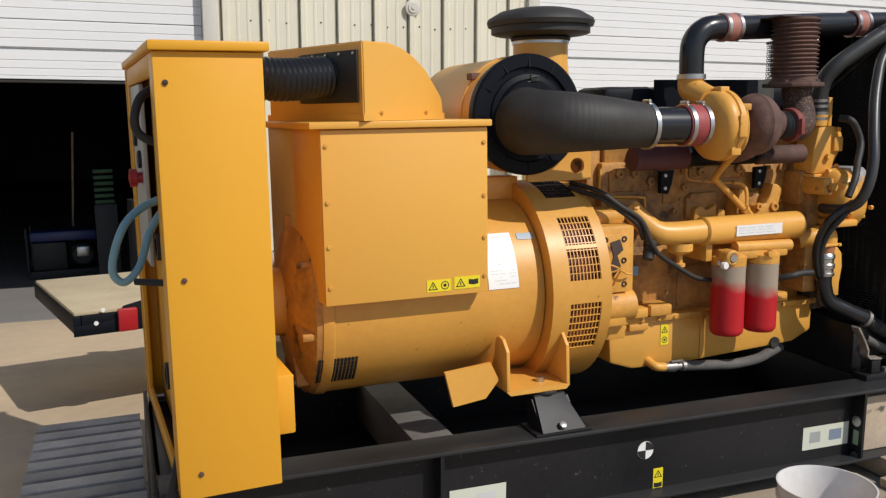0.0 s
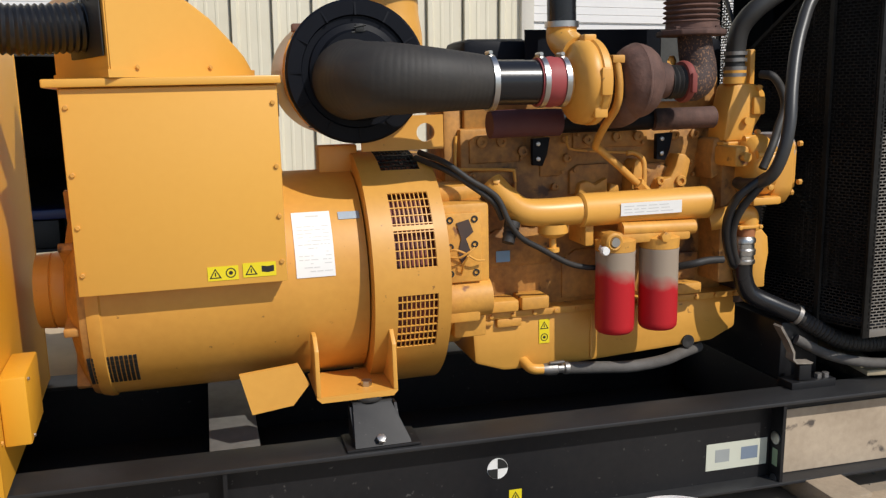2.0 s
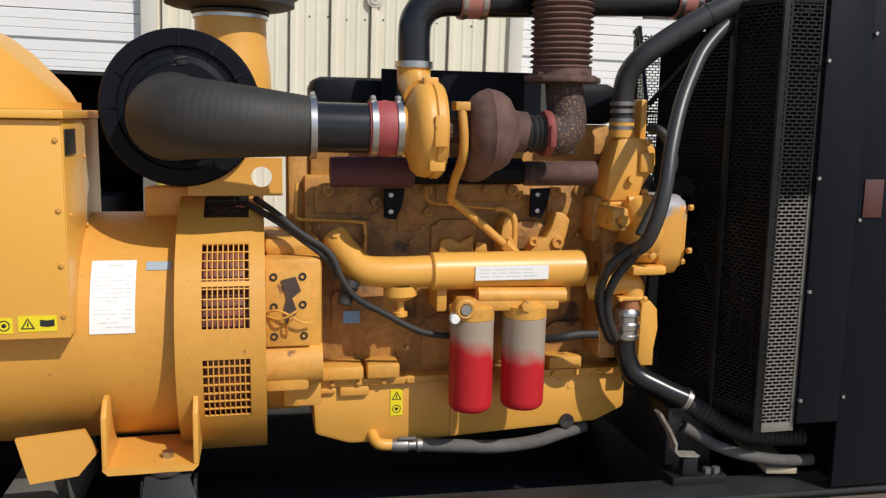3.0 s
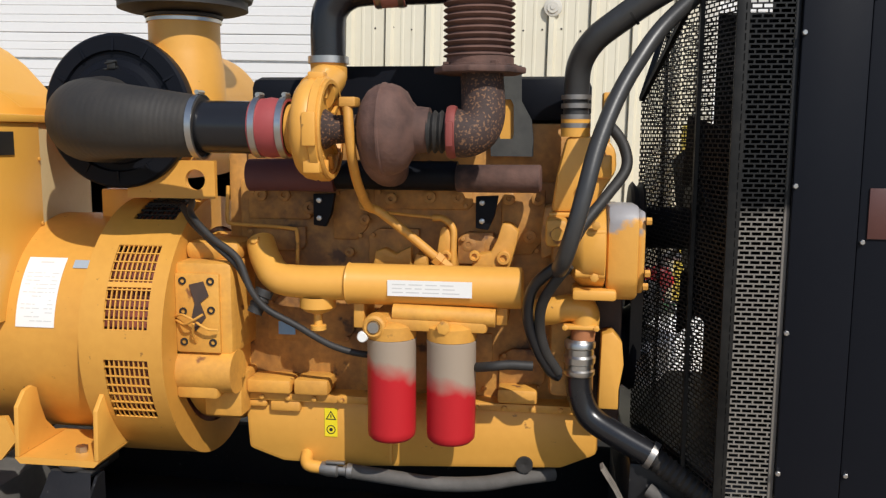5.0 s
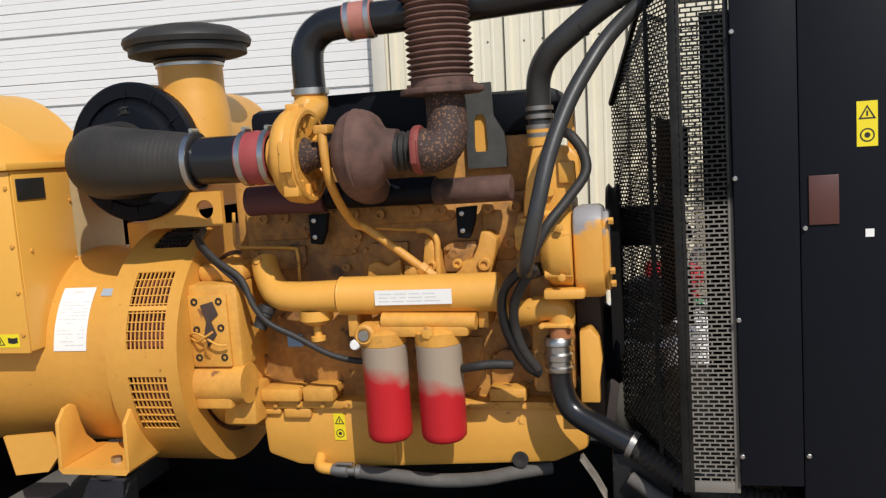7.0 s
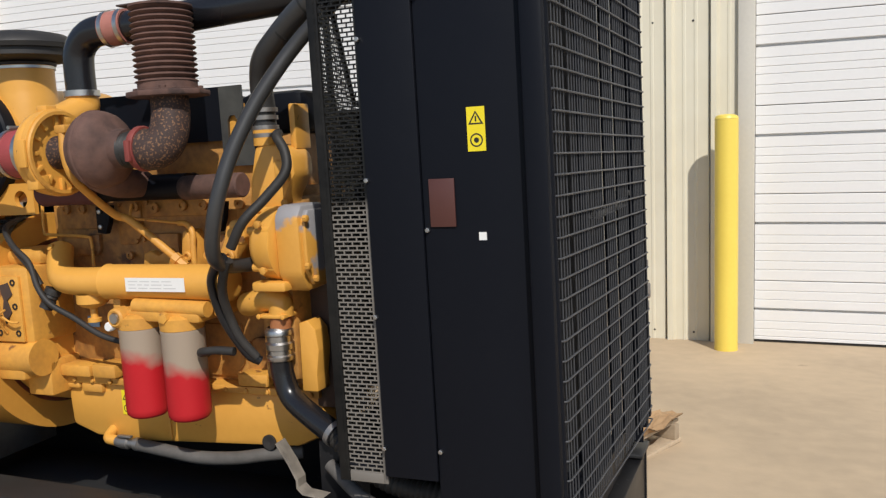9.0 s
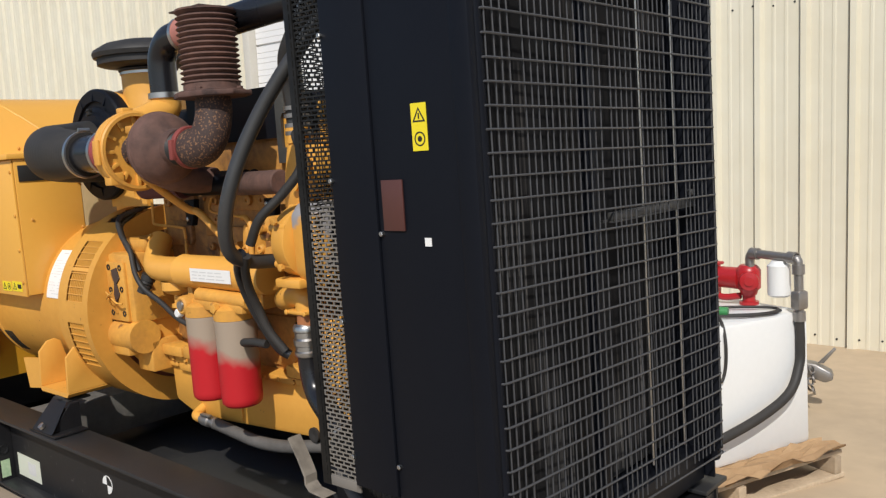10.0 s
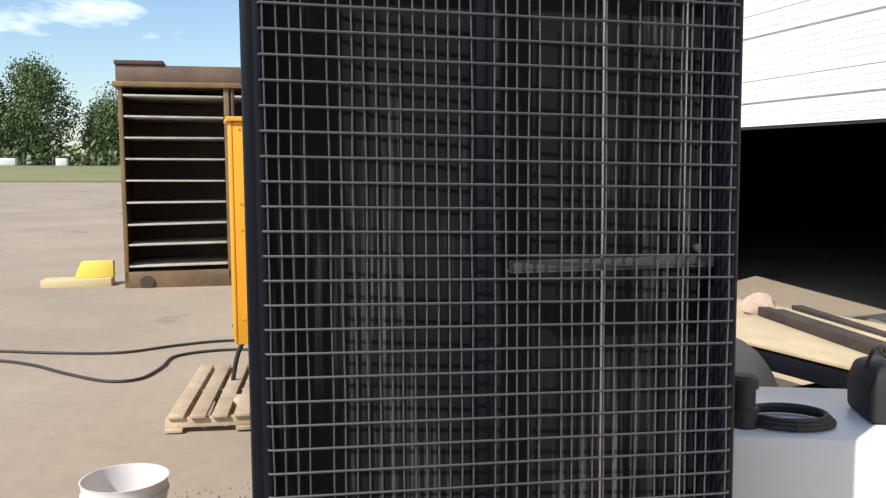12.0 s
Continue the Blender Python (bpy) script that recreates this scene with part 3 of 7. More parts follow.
# vent ring with two windows on the side of the camera's way
def ring_mesh():
    bm = B()
    xs = [1.505, 1.575, 1.70, 1.742]
    R = 0.392
    step = 3
    wins = ((9, 46), (-31, -3), (60, 90))
    def pos(x, a, r):
        return (x, CY - r * math.cos(radians(a)), CZ + r * math.sin(radians(a)))
    cells = {}
    for a in range(0, 360, step):
        for i in range(3):
            c = (a + step / 2 + 180) % 360 - 180
            hole = i == 1 and any(lo < c < hi for lo, hi in wins)
            if hole:
                continue
            for r, flip in ((R, 0), (R - 0.008, 1)):
                q = [bm.verts.new(pos(xs[i], a, r)), bm.verts.new(pos(xs[i + 1], a, r)), bm.verts.new(pos(xs[i + 1], a + step, r)), bm.verts.new(pos(xs[i], a + step, r))]
                bm.faces.new(q if not flip else q[::-1])
    bmesh.ops.remove_doubles(bm, verts=bm.verts, dist=0.0004)
    for x in (1.505, 1.742):
        v0 = [bm.verts.new(pos(x, a, R)) for a in range(0, 360, step)]
        v1 = [bm.verts.new(pos(x, a, 0.30)) for a in range(0, 360, step)]
        for k in range(len(v0)):
            bm.faces.new((v0[k], v0[k - 1], v1[k - 1], v1[k]))
    return bm


def ring_bars(lo, hi):
    bm = B()
    if True:
        for k in range(9):
            x = 1.575 + 0.125 * (k + 0.5) / 9 + 0.0069
            for a in range(lo, hi, 3):
                m = Matrix.Translation((x, CY, CZ)) @ Matrix.Rotation(radians(-(a + 1.5)), 4, "X")
                box(bm, -0.0015, 0.0015, -0.3895, -0.3845, -0.0103, 0.0103, 0, m)
        for a in range(lo, hi + 1, 4):
            m = Matrix.Translation((0, CY, CZ)) @ Matrix.Rotation(radians(-a), 4, "X")
            box(bm, 1.575, 1.70, -0.391, -0.385, -0.0015, 0.0015, 0, m)
        m = Matrix.Translation((0, CY, CZ)) @ Matrix.Rotation(radians(-(lo + hi) / 2), 4, "X")
        if lo > 0:
            box(bm, 1.575, 1.70, -0.392, -0.384, -0.007, 0.007, 0, m)
    return bm


part("vent_ring", ring_mesh(), "drum", alt)
part("upper_grille", ring_bars(9, 45), "yellow", alt, "slotted vent grille")
part("top_grille", ring_bars(60, 90), "ink", alt, "dark slotted top grille")
part("lower_grille", ring_bars(-30, -3), "yellow", alt, "slotted vent grille")
bm = B()
lathe(bm, (1.51, CY, CZ), (1, 0, 0), [(0, 0.2), (0, 0.352), (0.02, 0.358), (0.20, 0.358), (0.22, 0.352), (0.22, 0.2)], 48)
part("winding", bm, surface("copper_windings", (0.30, 0.075, 0.045), 0.5, dark=(0.06, 0.02, 0.015), mix=0.9, big=14), alt, "dark red copper windings behind the vents")
# lower left vent
bm = B()
for k in range(11):
    a = -44
    x = 0.69 + k * 0.0125
    for a in range(-46, -25, 3):
        m = Matrix.Translation((x, CY, CZ)) @ Matrix.Rotation(radians(-(a + 1.5)), 4, "X")
        box(bm, -0.0045, 0.0045, -0.3375, -0.334, -0.0072, 0.0072, 0, m)
part("side_vent", bm, "ink", alt, "black slotted side vent")
# foot bracket
bm = B()
prism(bm, [(1.316, 0.512), (1.330, 0.498), (1.546, 0.498), (1.560, 0.512), (1.560, 0.516), (1.316, 0.516)], 2.625, 2.86, "y")
part("foot_plate", bm, "yellow", alt, "folded yellow foot plate")
for x0 in (1.316, 1.547):
    bm = B()
    prism(bm, [(2.625, 0.5165), (2.86, 0.5165), (2.80, 0.535), (2.755, 0.58), (2.735, 0.63), (2.722, 0.685), (2.70, 0.697), (2.668, 0.692), (2.632, 0.655)], x0, x0 + 0.013, "x", 0.002)
    part("foot_ear", bm, "yellow", alt)
bm = B()
prism(bm, [(1.10, 0.60), (1.27, 0.615), (1.30, 0.55), (1.25, 0.49), (1.13, 0.475)], 2.66, 2.675, "y")
part("gusset_plate", bm, "yellow", alt)
bm = B()
bolt(bm, (1.475, 2.69, 0.5165), (0, 0, 1), 0.017, 0.016)
part("foot_bolt", bm, "steel", alt, "bright foot bolt")
# terminal box
bm = B()
prism(bm, [(0.695, 2.652), (1.255, 2.652), (1.253, 2.918), (0.664, 2.918)], 0.875, 1.425, "z", 0.003)
part("terminal_box", bm, "sheet", alt)
bm = B()
prism(bm, [(0.664, 2.919), (1.251, 2.919), (1.245, 3.20), (0.630, 3.20)], 0.875, 1.425, "z", 0.003)
# Tan instead of yellow: the paint's grazing sheen is mixed into the colour.
part("rear_box", bm, surface("tan_sheen_sheet", (0.52, 0.40, 0.22), 0.42, dark=(0.42, 0.31, 0.15), big=3, mix=0.6, bump=0.03), alt, "yellow rear half of the box, pale sheen put into its tan colour")
# Thin black rectangle, about 3 mm proud of the box side.
bm = B()
box(bm, 1.2555, 1.2585, 2.665, 2.79, 1.335, 1.40, 0.001)
part("side_slot", bm, "ink", alt, "thin black rectangle on the side of the box")
for y, z in ((2.70, 1.18), (2.905, 1.13), (2.905, 1.32)):
    bm = B()
    bolt(bm, (1.255, y, z), (1, 0, 0), 0.006, 0.004)
    part("side_screw", bm, "cast", alt)
bm = B()
box(bm, 0.697, 1.253, 2.642, 2.651, 0.872, 1.422, 0.002)
part("box_cover", bm, "sheet", alt)
for x in (0.712, 1.24):
    for z in (0.93, 1.06, 1.20, 1.375):
        bm = B()
        bolt(bm, (x, 2.642, z), (0, -1, 0), 0.007, 0.005)
        part("cover_screw", bm, "cast", alt)
bm = B()
prism(bm, [(0.66, 2.625), (1.264, 2.625), (1.262, 3.215), (0.61, 3.215)], 1.426, 1.448, "z", 0.004)
part("box_lid", bm, "sheet", alt)

# air duct hood
hood = thing("duct_hood", (1.02, CY, 1.449), "yellow moulded duct hood on the terminal box", "hood")
bm = B()
out = [(0.50, 1.452), (0.50, 1.69), (0.93, 1.69), (0.985, 1.676), (1.035, 1.650), (1.09, 1.608), (1.14, 1.555), (1.185, 1.505), (1.208, 1.464), (1.210, 1.452)]


def hood_plan(bm, grow=0.0):
    """Cuts a blank down to the hood's plan: two slanting sides that meet in a corner and run to a rounded nose."""
    line = [(0.535, 3.35), (0.83, 2.615), (1.08, 2.76), (1.17, 2.845), (1.21, 2.935)]
    for (ax, ay), (bx, by) in zip(line, line[1:]):
        for flip in (1, -1):
            if flip < 0 and ax < 0.8:
                continue
            no = Vector((by - ay, ax - bx, 0)).normalized()
            co = Vector((ax, ay, 0)) + no * grow
            if flip < 0:
                co.y, no.y = 2 * CY - co.y, -no.y
            cutr = bmesh.ops.bisect_plane(bm, geom=bm.verts[:] + bm.edges[:] + bm.faces[:], plane_co=co, plane_no=no, clear_outer=True)
            bmesh.ops.holes_fill(bm, edges=[e for e in cutr["geom_cut"] if isinstance(e, bmesh.types.BMEdge)])


prism(bm, out, 2.50, 3.12, "y")
hood_plan(bm)
bmesh.ops.bevel(bm, geom=[e for e in bm.edges if len(e.link_faces) == 2 and e.calc_face_angle() > 0.45], offset=0.010, segments=3, affect="EDGES", clamp_overlap=True)
part("shell", bm, "sheet", hood)
bm = B()
box(bm, 0.50, 1.214, 2.50, 3.125, 1.449, 1.470)
hood_plan(bm, 0.005)
part("hood_flange", bm, "sheet", hood)
for x, y in ((0.894, 2.649), (1.08, 2.757)):
    bm = B()
    bolt(bm, (x + 0.003, y - 0.004, 1.475), (0.5, -0.87, 0), 0.006, 0.004)
    part("hood_screw", bm, "cast", hood)
bm = B()
slant = Matrix.Translation((0.83, 2.615, 0)) @ Matrix.Rotation(math.atan2(0.30, 0.80), 4, "Z")
box(bm, -0.008, -0.003, 0.02, 0.50, 1.505, 1.665, 0.002, slant)
part("duct_plate", bm, "ink", hood, "black duct mounting plate")
for k in range(7):
    bm = B()
    bolt(bm, slant @ Vector((-0.009, 0.035 + 0.075 * k, 1.655)), (-1, -0.3, 0), 0.005, 0.004)
    part("plate_screw", bm, "steel", hood)
duct = thing("duct_hose", (0.68, 2.80, 1.52), "black corrugated flexible air duct hose", "hose")
bm = B()
sweep(bm, [(0.465, 2.71, 1.585), (0.521, 2.72, 1.583), (0.60, 2.735, 1.578), (0.68, 2.76, 1.582), (0.765, 2.79, 1.588)], 0.064, 28, 8, 0.003, 18)
part("hose", bm, "duct", duct)
bm = B()
box(bm, 0.5045, 0.514, 2.63, 2.81, 1.50, 1.64, 0.003, ASKEW)
part("flange_plate", bm, "ink", duct)

# ---- engine ----
eng = thing("diesel_engine", (2.35, CY, 0.43), "yellow painted six cylinder diesel engine, grimy with oil and rust", "engine")
bm = B()
box(bm, 1.86, 2.86, 2.93, 3.20, 0.63, 1.27, 0.012)
part("block", bm, "grime", eng)
bm = B()
box(bm, 1.88, 2.83, 2.945, 3.18, 1.262, 1.43, 0.010)
part("cylinder_head", bm, "grime", eng)
bm = B()
prism(bm, [(1.875, 0.635), (2.90, 0.635), (2.90, 0.51), (2.80, 0.465), (2.2, 0.435), (1.99, 0.44), (1.885, 0.475)], 2.885, 3.20, "y", 0.015)
part("oil_pan", bm, "yellow", eng)
bm = B()
box(bm, 1.83, 2.90, 2.865, 3.21, 0.632, 0.655, 0.003)
part("pan_flange", bm, "cast", eng)
bm = B()
box(bm, 1.815, 1.879, 2.965, 3.19, 1.0, 1.34, 0.008)
part("rear_gear_case", bm, "grime", eng)
# flywheel housing
bm = B()
lathe(bm, (1.742, CY, CZ), (1, 0, 0), [(0, 0), (0, 0.285), (0.10, 0.285), (0.12, 0.27), (0.14, 0.26), (0.14, 0)], 64)
part("flywheel_housing", bm, "yellow", eng)
bm = B()
box(bm, 1.735, 1.90, 2.75, 2.95, 0.79, 1.05, 0.015)
box(bm, 1.742, 1.868, 2.738, 2.752, 0.80, 1.02, 0.004)
part("adapter_housing", bm, "cast", eng)
bm = B()
rod(bm, (1.74, 2.78, 0.74), (1.90, 2.78, 0.74), 0.062, 32)
box(bm, 1.74, 1.86, 2.73, 2.93, 0.67, 0.74, 0.01)
part("starter_boss", bm, "cast", eng)
# oil cooler tube with elbow
bm = B()
lathe(bm, (2.215, 2.775, 1.0), (1, 0, 0), [(0, 0), (0, 0.050), (0.006, 0.057), (0.012, 0.055), (0.47, 0.055), (0.475, 0.045), (0.475, 0)], 40)
part("oil_cooler", bm, "yellow", eng)
bm = B()
sweep(bm, [(1.945, 2.86, 1.095), (1.975, 2.82, 1.05), (2.02, 2.785, 1.01), (2.09, 2.775, 1.0), (2.22, 2.775, 1.0)], (0.040, 0.047), 24)
part("cooler_elbow", bm, "yellow", eng)
# filters and their head
bm = B()
box(bm, 2.29, 2.60, 2.72, 2.90, 0.885, 0.925, 0.010)
for x in (2.341, 2.503):
    lathe(bm, (x, 2.76, 0.862), (0, 0, 1), [(0, 0), (0, 0.066), (0.035, 0.068), (0.045, 0.05), (0.045, 0)], 32)
part("filter_head", bm, "cast", eng)
filter_paint = split("red_filter_paint_dusty_top", (0.50, 0.018, 0.024), (0.36, 0.285, 0.215), 0.362, 0.25, 0.045, 0.45, 0.07)
for x in (2.341, 2.503):
    bm = B()
    lathe(bm, (x, 2.76, 0.578), (0, 0, 1), [(0, 0), (0.0, 0.04), (0.004, 0.055), (0.014, 0.064), (0.03, 0.0655), (0.27, 0.0655), (0.278, 0.067), (0.283, 0.067), (0.283, 0)], 40)
    part("oil_filter", bm, filter_paint, eng, "red spin-on oil filter, dusty at the top")
# turbocharger
bm = B()
lathe(bm, (2.105, 2.655, 1.41), (1, 0, 0), [(0, 0), (0, 0.062), (0.012, 0.064), (0.022, 0.085), (0.032, 0.112), (0.046, 0.124), (0.066, 0.128), (0.076, 0.124), (0.080, 0.130), (0.098, 0.130), (0.100, 0.127), (0.100, 0.116), (0.086, 0.112), (0.086, 0)], 56)
part("compressor_housing", bm, "yellow", eng)
bm = B()
sweep(bm, [(2.165, 2.68, 1.50), (2.165, 2.75, 1.525), (2.165, 2.80, 1.55), (2.165, 2.80, 1.588)], 0.048, 24)
part("compressor_outlet", bm, "yellow", eng)
for b6 in ((2.165, 2.207, 2.553, 2.60, 1.305, 1.345), (2.160, 2.20, 2.62, 2.66, 1.525, 1.55), (2.172, 2.206, 2.521, 2.532, 1.37, 1.45)):
    bm = B()
    box(bm, *b6, 0.004)
    part("housing_lug", bm, "yellow", eng)
for k in range(12):
    bm = B()
    a = math.tau * k / 12
    m = Matrix.Translation((2.205, 2.655, 1.41)) @ Matrix.Rotation(a, 4, "X")
    box(bm, -0.016, -0.004, -0.006, 0.006, 0.076, 0.114, 0.001, m)
    part("housing_rib", bm, "yellow", eng)
bm = B()
lathe(bm, (2.205, 2.655, 1.41), (1, 0, 0), [(-0.01, 0), (-0.01, 0.05), (0.012, 0.036), (0.05, 0.034), (0.09, 0.042), (0.09, 0)], 32)
part("bearing_housing", bm, "flake", eng)
bm = B()
lathe(bm, (2.197, 2.655, 1.41), (1, 0, 0), [(0, 0.112), (0, 0.124), (0.012, 0.126), (0.016, 0.122), (0.016, 0.112)], 56)
part("housing_rim", bm, "cast", eng)
bm = B()
lathe(bm, (2.288, 2.66, 1.410), (1, 0, 0), [(0, 0), (0, 0.066), (0.008, 0.080), (0.02, 0.097), (0.038, 0.109), (0.052, 0.113), (0.055, 0.116), (0.060, 0.116), (0.063, 0.113), (0.075, 0.113), (0.095, 0.106), (0.112, 0.094), (0.124, 0.072), (0.137, 0.058), (0.17, 0.054), (0.17, 0)], 56)
sweep(bm, [(2.335, 2.64, 1.38), (2.335, 2.67, 1.34), (2.335, 2.73, 1.315), (2.335, 2.79, 1.305), (2.335, 2.85, 1.30)], (0.058, 0.040), 28)
part("turbine_housing", bm, "rust", eng, "rusty cast iron turbine housing")
bm = B()
sweep(bm, [(2.455, 2.655, 1.405), (2.48, 2.655, 1.405), (2.505, 2.655, 1.405)], 0.049, 28, 6, 0.004, 3)
part("outlet_bellows", bm, "rubber", eng, "black ribbed outlet joint")
bm = B()
lathe(bm, (2.503, 2.655, 1.405), (1, 0, 0), [(0, 0.050), (0, 0.062), (0.006, 0.065), (0.016, 0.065), (0.022, 0.062), (0.022, 0.050)], 32)
box(bm, 2.505, 2.523, 2.584, 2.60, 1.37, 1.43, 0.004)
part("v_band_clamp", bm, surface("rusty_red_band", (0.25, 0.05, 0.04), 0.65, mix=0.6, big=15), eng, "rusty red band clamp")
bm = B()
sweep(bm, [(2.515, 2.655, 1.405), (2.545, 2.657, 1.400), (2.574, 2.668, 1.414), (2.586, 2.684, 1.45), (2.584, 2.70, 1.50), (2.580, 2.705, 1.55)], (0.058, 0.053), 32)
part("exhaust_elbow", bm, "flake", eng, "rusty exhaust elbow with flaking paint")
bm = B()
prism(bm, [(2.46, 2.70), (2.49, 2.63), (2.56, 2.60), (2.65, 2.63), (2.69, 2.70), (2.66, 2.79), (2.58, 2.82), (2.49, 2.79)], 1.548, 1.564, "z", 0.004)
lathe(bm, (2.575, 2.71, 1.562), (0, 0, 1), [(0, 0), (0, 0.095), (0.006, 0.095), (0.008, 0.084), (0.03, 0.083), (0.03, 0)], 32)
for k in range(4):
    bolt(bm, (2.575 + 0.088 * math.cos(k * 1.57 + 0.5), 2.71 + 0.085 * math.sin(k * 1.57 + 0.5), 1.564), (0, 0, 1), 0.011, 0.010)
part("exhaust_flange", bm, "rust", eng)
bm = B()
sweep(bm, [(2.572, 2.712, 1.59), (2.572, 2.712, 1.66), (2.572, 2.712, 1.795)], 0.083, 40, 6, 0.006, 13)
part("exhaust_bellows", bm, "rust", eng, "rusty corrugated exhaust bellows")
# heat shield and valve covers
bm = B()
prism(bm, [(2.09, 1.42), (2.09, 1.585), (2.585, 1.585), (2.585, 1.42)], 2.925, 2.933, "y")
part("heat_shield", bm, "black", eng)
bm = B()
prism(bm, [(2.587, 1.388), (2.587, 1.585), (2.668, 1.585), (2.670, 1.49), (2.698, 1.44), (2.704, 1.388), (2.646, 1.388), (2.650, 1.40), (2.648, 1.48), (2.640, 1.495), (2.622, 1.495), (2.613, 1.48), (2.610, 1.40), (2.613, 1.388)], 2.924, 2.934, "y")
box(bm, 2.587, 2.704, 2.924, 2.934, 1.340, 1.388)
part("shield_end", bm, surface("dusty_grey_steel", (0.075, 0.075, 0.068), 0.5, dark=(0.03, 0.03, 0.03), big=9, mix=0.8), eng, "dusty grey slotted shield plate")
for x0, x1 in ((1.885, 2.13), (2.14, 2.62), (2.63, 2.86)):
    bm = B()
    box(bm, x0, x1, 2.96, 3.20, 1.432, 1.56, 0.03)
    part("valve_cover", bm, "black", eng)
bm = B()
sweep(bm, [(1.93, 2.83, 1.285), (2.03, 2.83, 1.287), (2.17, 2.835, 1.285)], 0.044, 24)
part("exhaust_manifold", bm, surface("purple_red_manifold", (0.10, 0.032, 0.036), 0.75, mix=0.6, big=8), eng, "faded purple red manifold end")
bm = B()
rod(bm, (2.172, 2.85, 1.288), (2.505, 2.85, 1.288), 0.040, 20)
for x in (2.22, 2.30, 2.42, 2.48):
    rod(bm, (x, 2.85, 1.29), (x, 2.91, 1.30), 0.028, 16)
part("manifold_middle", bm, "black", eng)
bm = B()
lathe(bm, (2.506, 2.825, 1.283), (1, -0.06, 0.01), [(0, 0), (0, 0.034), (0.004, 0.037), (0.22, 0.037), (0.224, 0.033), (0.224, 0)], 28)
part("manifold_tube", bm, "rust", eng, "rust brown manifold tube")
# front end
bm = B()
prism(bm, [(2.757, 1.20), (2.770, 1.30), (2.792, 1.392), (2.815, 1.402), (2.895, 1.388), (2.918, 1.365), (2.922, 1.310), (2.880, 1.243), (2.872, 1.20)], 2.79, 2.90, "y", 0.014)
rod(bm, (2.815, 2.825, 1.395), (2.815, 2.825, 1.45), 0.038, 24)
box(bm, 2.862, 2.908, 2.776, 2.792, 1.29, 1.35, 0.006)
rod(bm, (2.838, 2.785, 1.27), (2.838, 2.772, 1.27), 0.013, 12)
box(bm, 2.752, 2.880, 2.782, 2.90, 1.188, 1.200, 0.004)
part("thermostat_housing", bm, "yellow", eng)
bm = B()
box(bm, 2.76, 2.88, 2.80, 3.2, 0.70, 1.24, 0.02)
part("gear_cover", bm, "grime", eng)
bm = B()
box(bm, 2.882, 2.955, 2.88, 3.20, 0.60, 1.20, 0.01)
part("timing_case", bm, "rackin", eng, "dark grimy timing case")
bm = B()
lathe(bm, (2.812, 2.775, 1.115), (1, 0, 0), [(0, 0), (0, 0.072), (0.006, 0.084), (0.020, 0.098), (0.030, 0.104), (0.080, 0.106), (0.083, 0.102), (0.083, 0)], 48)
box(bm, 2.815, 2.925, 2.69, 2.82, 0.988, 1.016, 0.008)
part("belt_alternator", bm, "yellow", eng)
for a in (0.5, 1.5, 2.4, 5.6):
    bm = B()
    rod(bm, (2.822, 2.775 - 0.093 * math.cos(a), 1.115 + 0.093 * math.sin(a)), (2.894, 2.775 - 0.095 * math.cos(a), 1.115 + 0.095 * math.sin(a)), 0.013, 10)
    part("alternator_lug", bm, "yellow", eng)
bm = B()
box(bm, 2.745, 2.80, 2.70, 2.84, 1.12, 1.19, 0.012)
rod(bm, (2.775, 2.70, 1.155), (2.775, 2.675, 1.155), 0.016, 12)
part("alternator_bracket", bm, "cast", eng)
bm = B()
sweep(bm, [(2.72, 2.80, 0.93), (2.76, 2.78, 0.94), (2.81, 2.773, 0.953), (2.85, 2.772, 0.945), (2.852, 2.772, 0.905)], 0.036, 24)
box(bm, 2.795, 2.885, 2.735, 2.81, 0.902, 0.914, 0.004)
for x in (2.80, 2.88):
    bolt(bm, (x, 2.738, 0.908), (0, -1, 0), 0.008, 0.006)
part("water_elbow", bm, "yellow", eng)
bm = B()
rod(bm, (2.846, 2.772, 0.868), (2.85, 2.772, 0.903), 0.031, 24)
part("elbow_neck", bm, surface("orange_primer", (0.42, 0.16, 0.06), 0.6, mix=0.5), eng, "orange primed pipe neck")

# air cleaner
air = thing("air_cleaner", (1.52, 3.05, 1.22), "yellow canister air cleaner with black end cap and rain cap", "air filter")
bm = B()
lathe(bm, (1.52, 2.90, 1.458), (0, 1, 0), [(0, 0), (0, 0.205), (0.10, 0.212), (0.11, 0.216), (0.12, 0.212), (0.62, 0.212), (0.65, 0.19), (0.66, 0)], 64)
part("canister", bm, "yellow", air)
bm = B()
lathe(bm, (1.52, 2.90, 1.458), (0, -1, 0), [(-0.03, 0.214), (0.0, 0.219), (0.018, 0.219), (0.026, 0.212), (0.026, 0.172), (0.016, 0.168), (0.016, 0.150), (0.024, 0.146), (0.030, 0.128), (0.05, 0.12), (0.055, 0)], 64)
part("end_cap", bm, "black", air, "ribbed black plastic end cap")
bm = B()
lathe(bm, (1.655, 3.05, 1.44), (0, 0, 1), [(0, 0), (0, 0.118), (0.14, 0.114), (0.19, 0.106), (0.21, 0.104), (0.30, 0.104), (0.30, 0)], 40)
part("inlet_pipe", bm, "yellow", air)
bm = B()
lathe(bm, (1.655, 3.05, 1.735), (0, 0, 1), [(0, 0), (0, 0.112), (0.008, 0.115), (0.012, 0.10), (0.02, 0.17), (0.026, 0.188), (0.05, 0.188), (0.052, 0.20), (0.068, 0.205), (0.080, 0.200), (0.106, 0.155), (0.118, 0.10), (0.120, 0)], 48)
part("rain_cap", bm, "rubber", air, "black rubber rain cap")
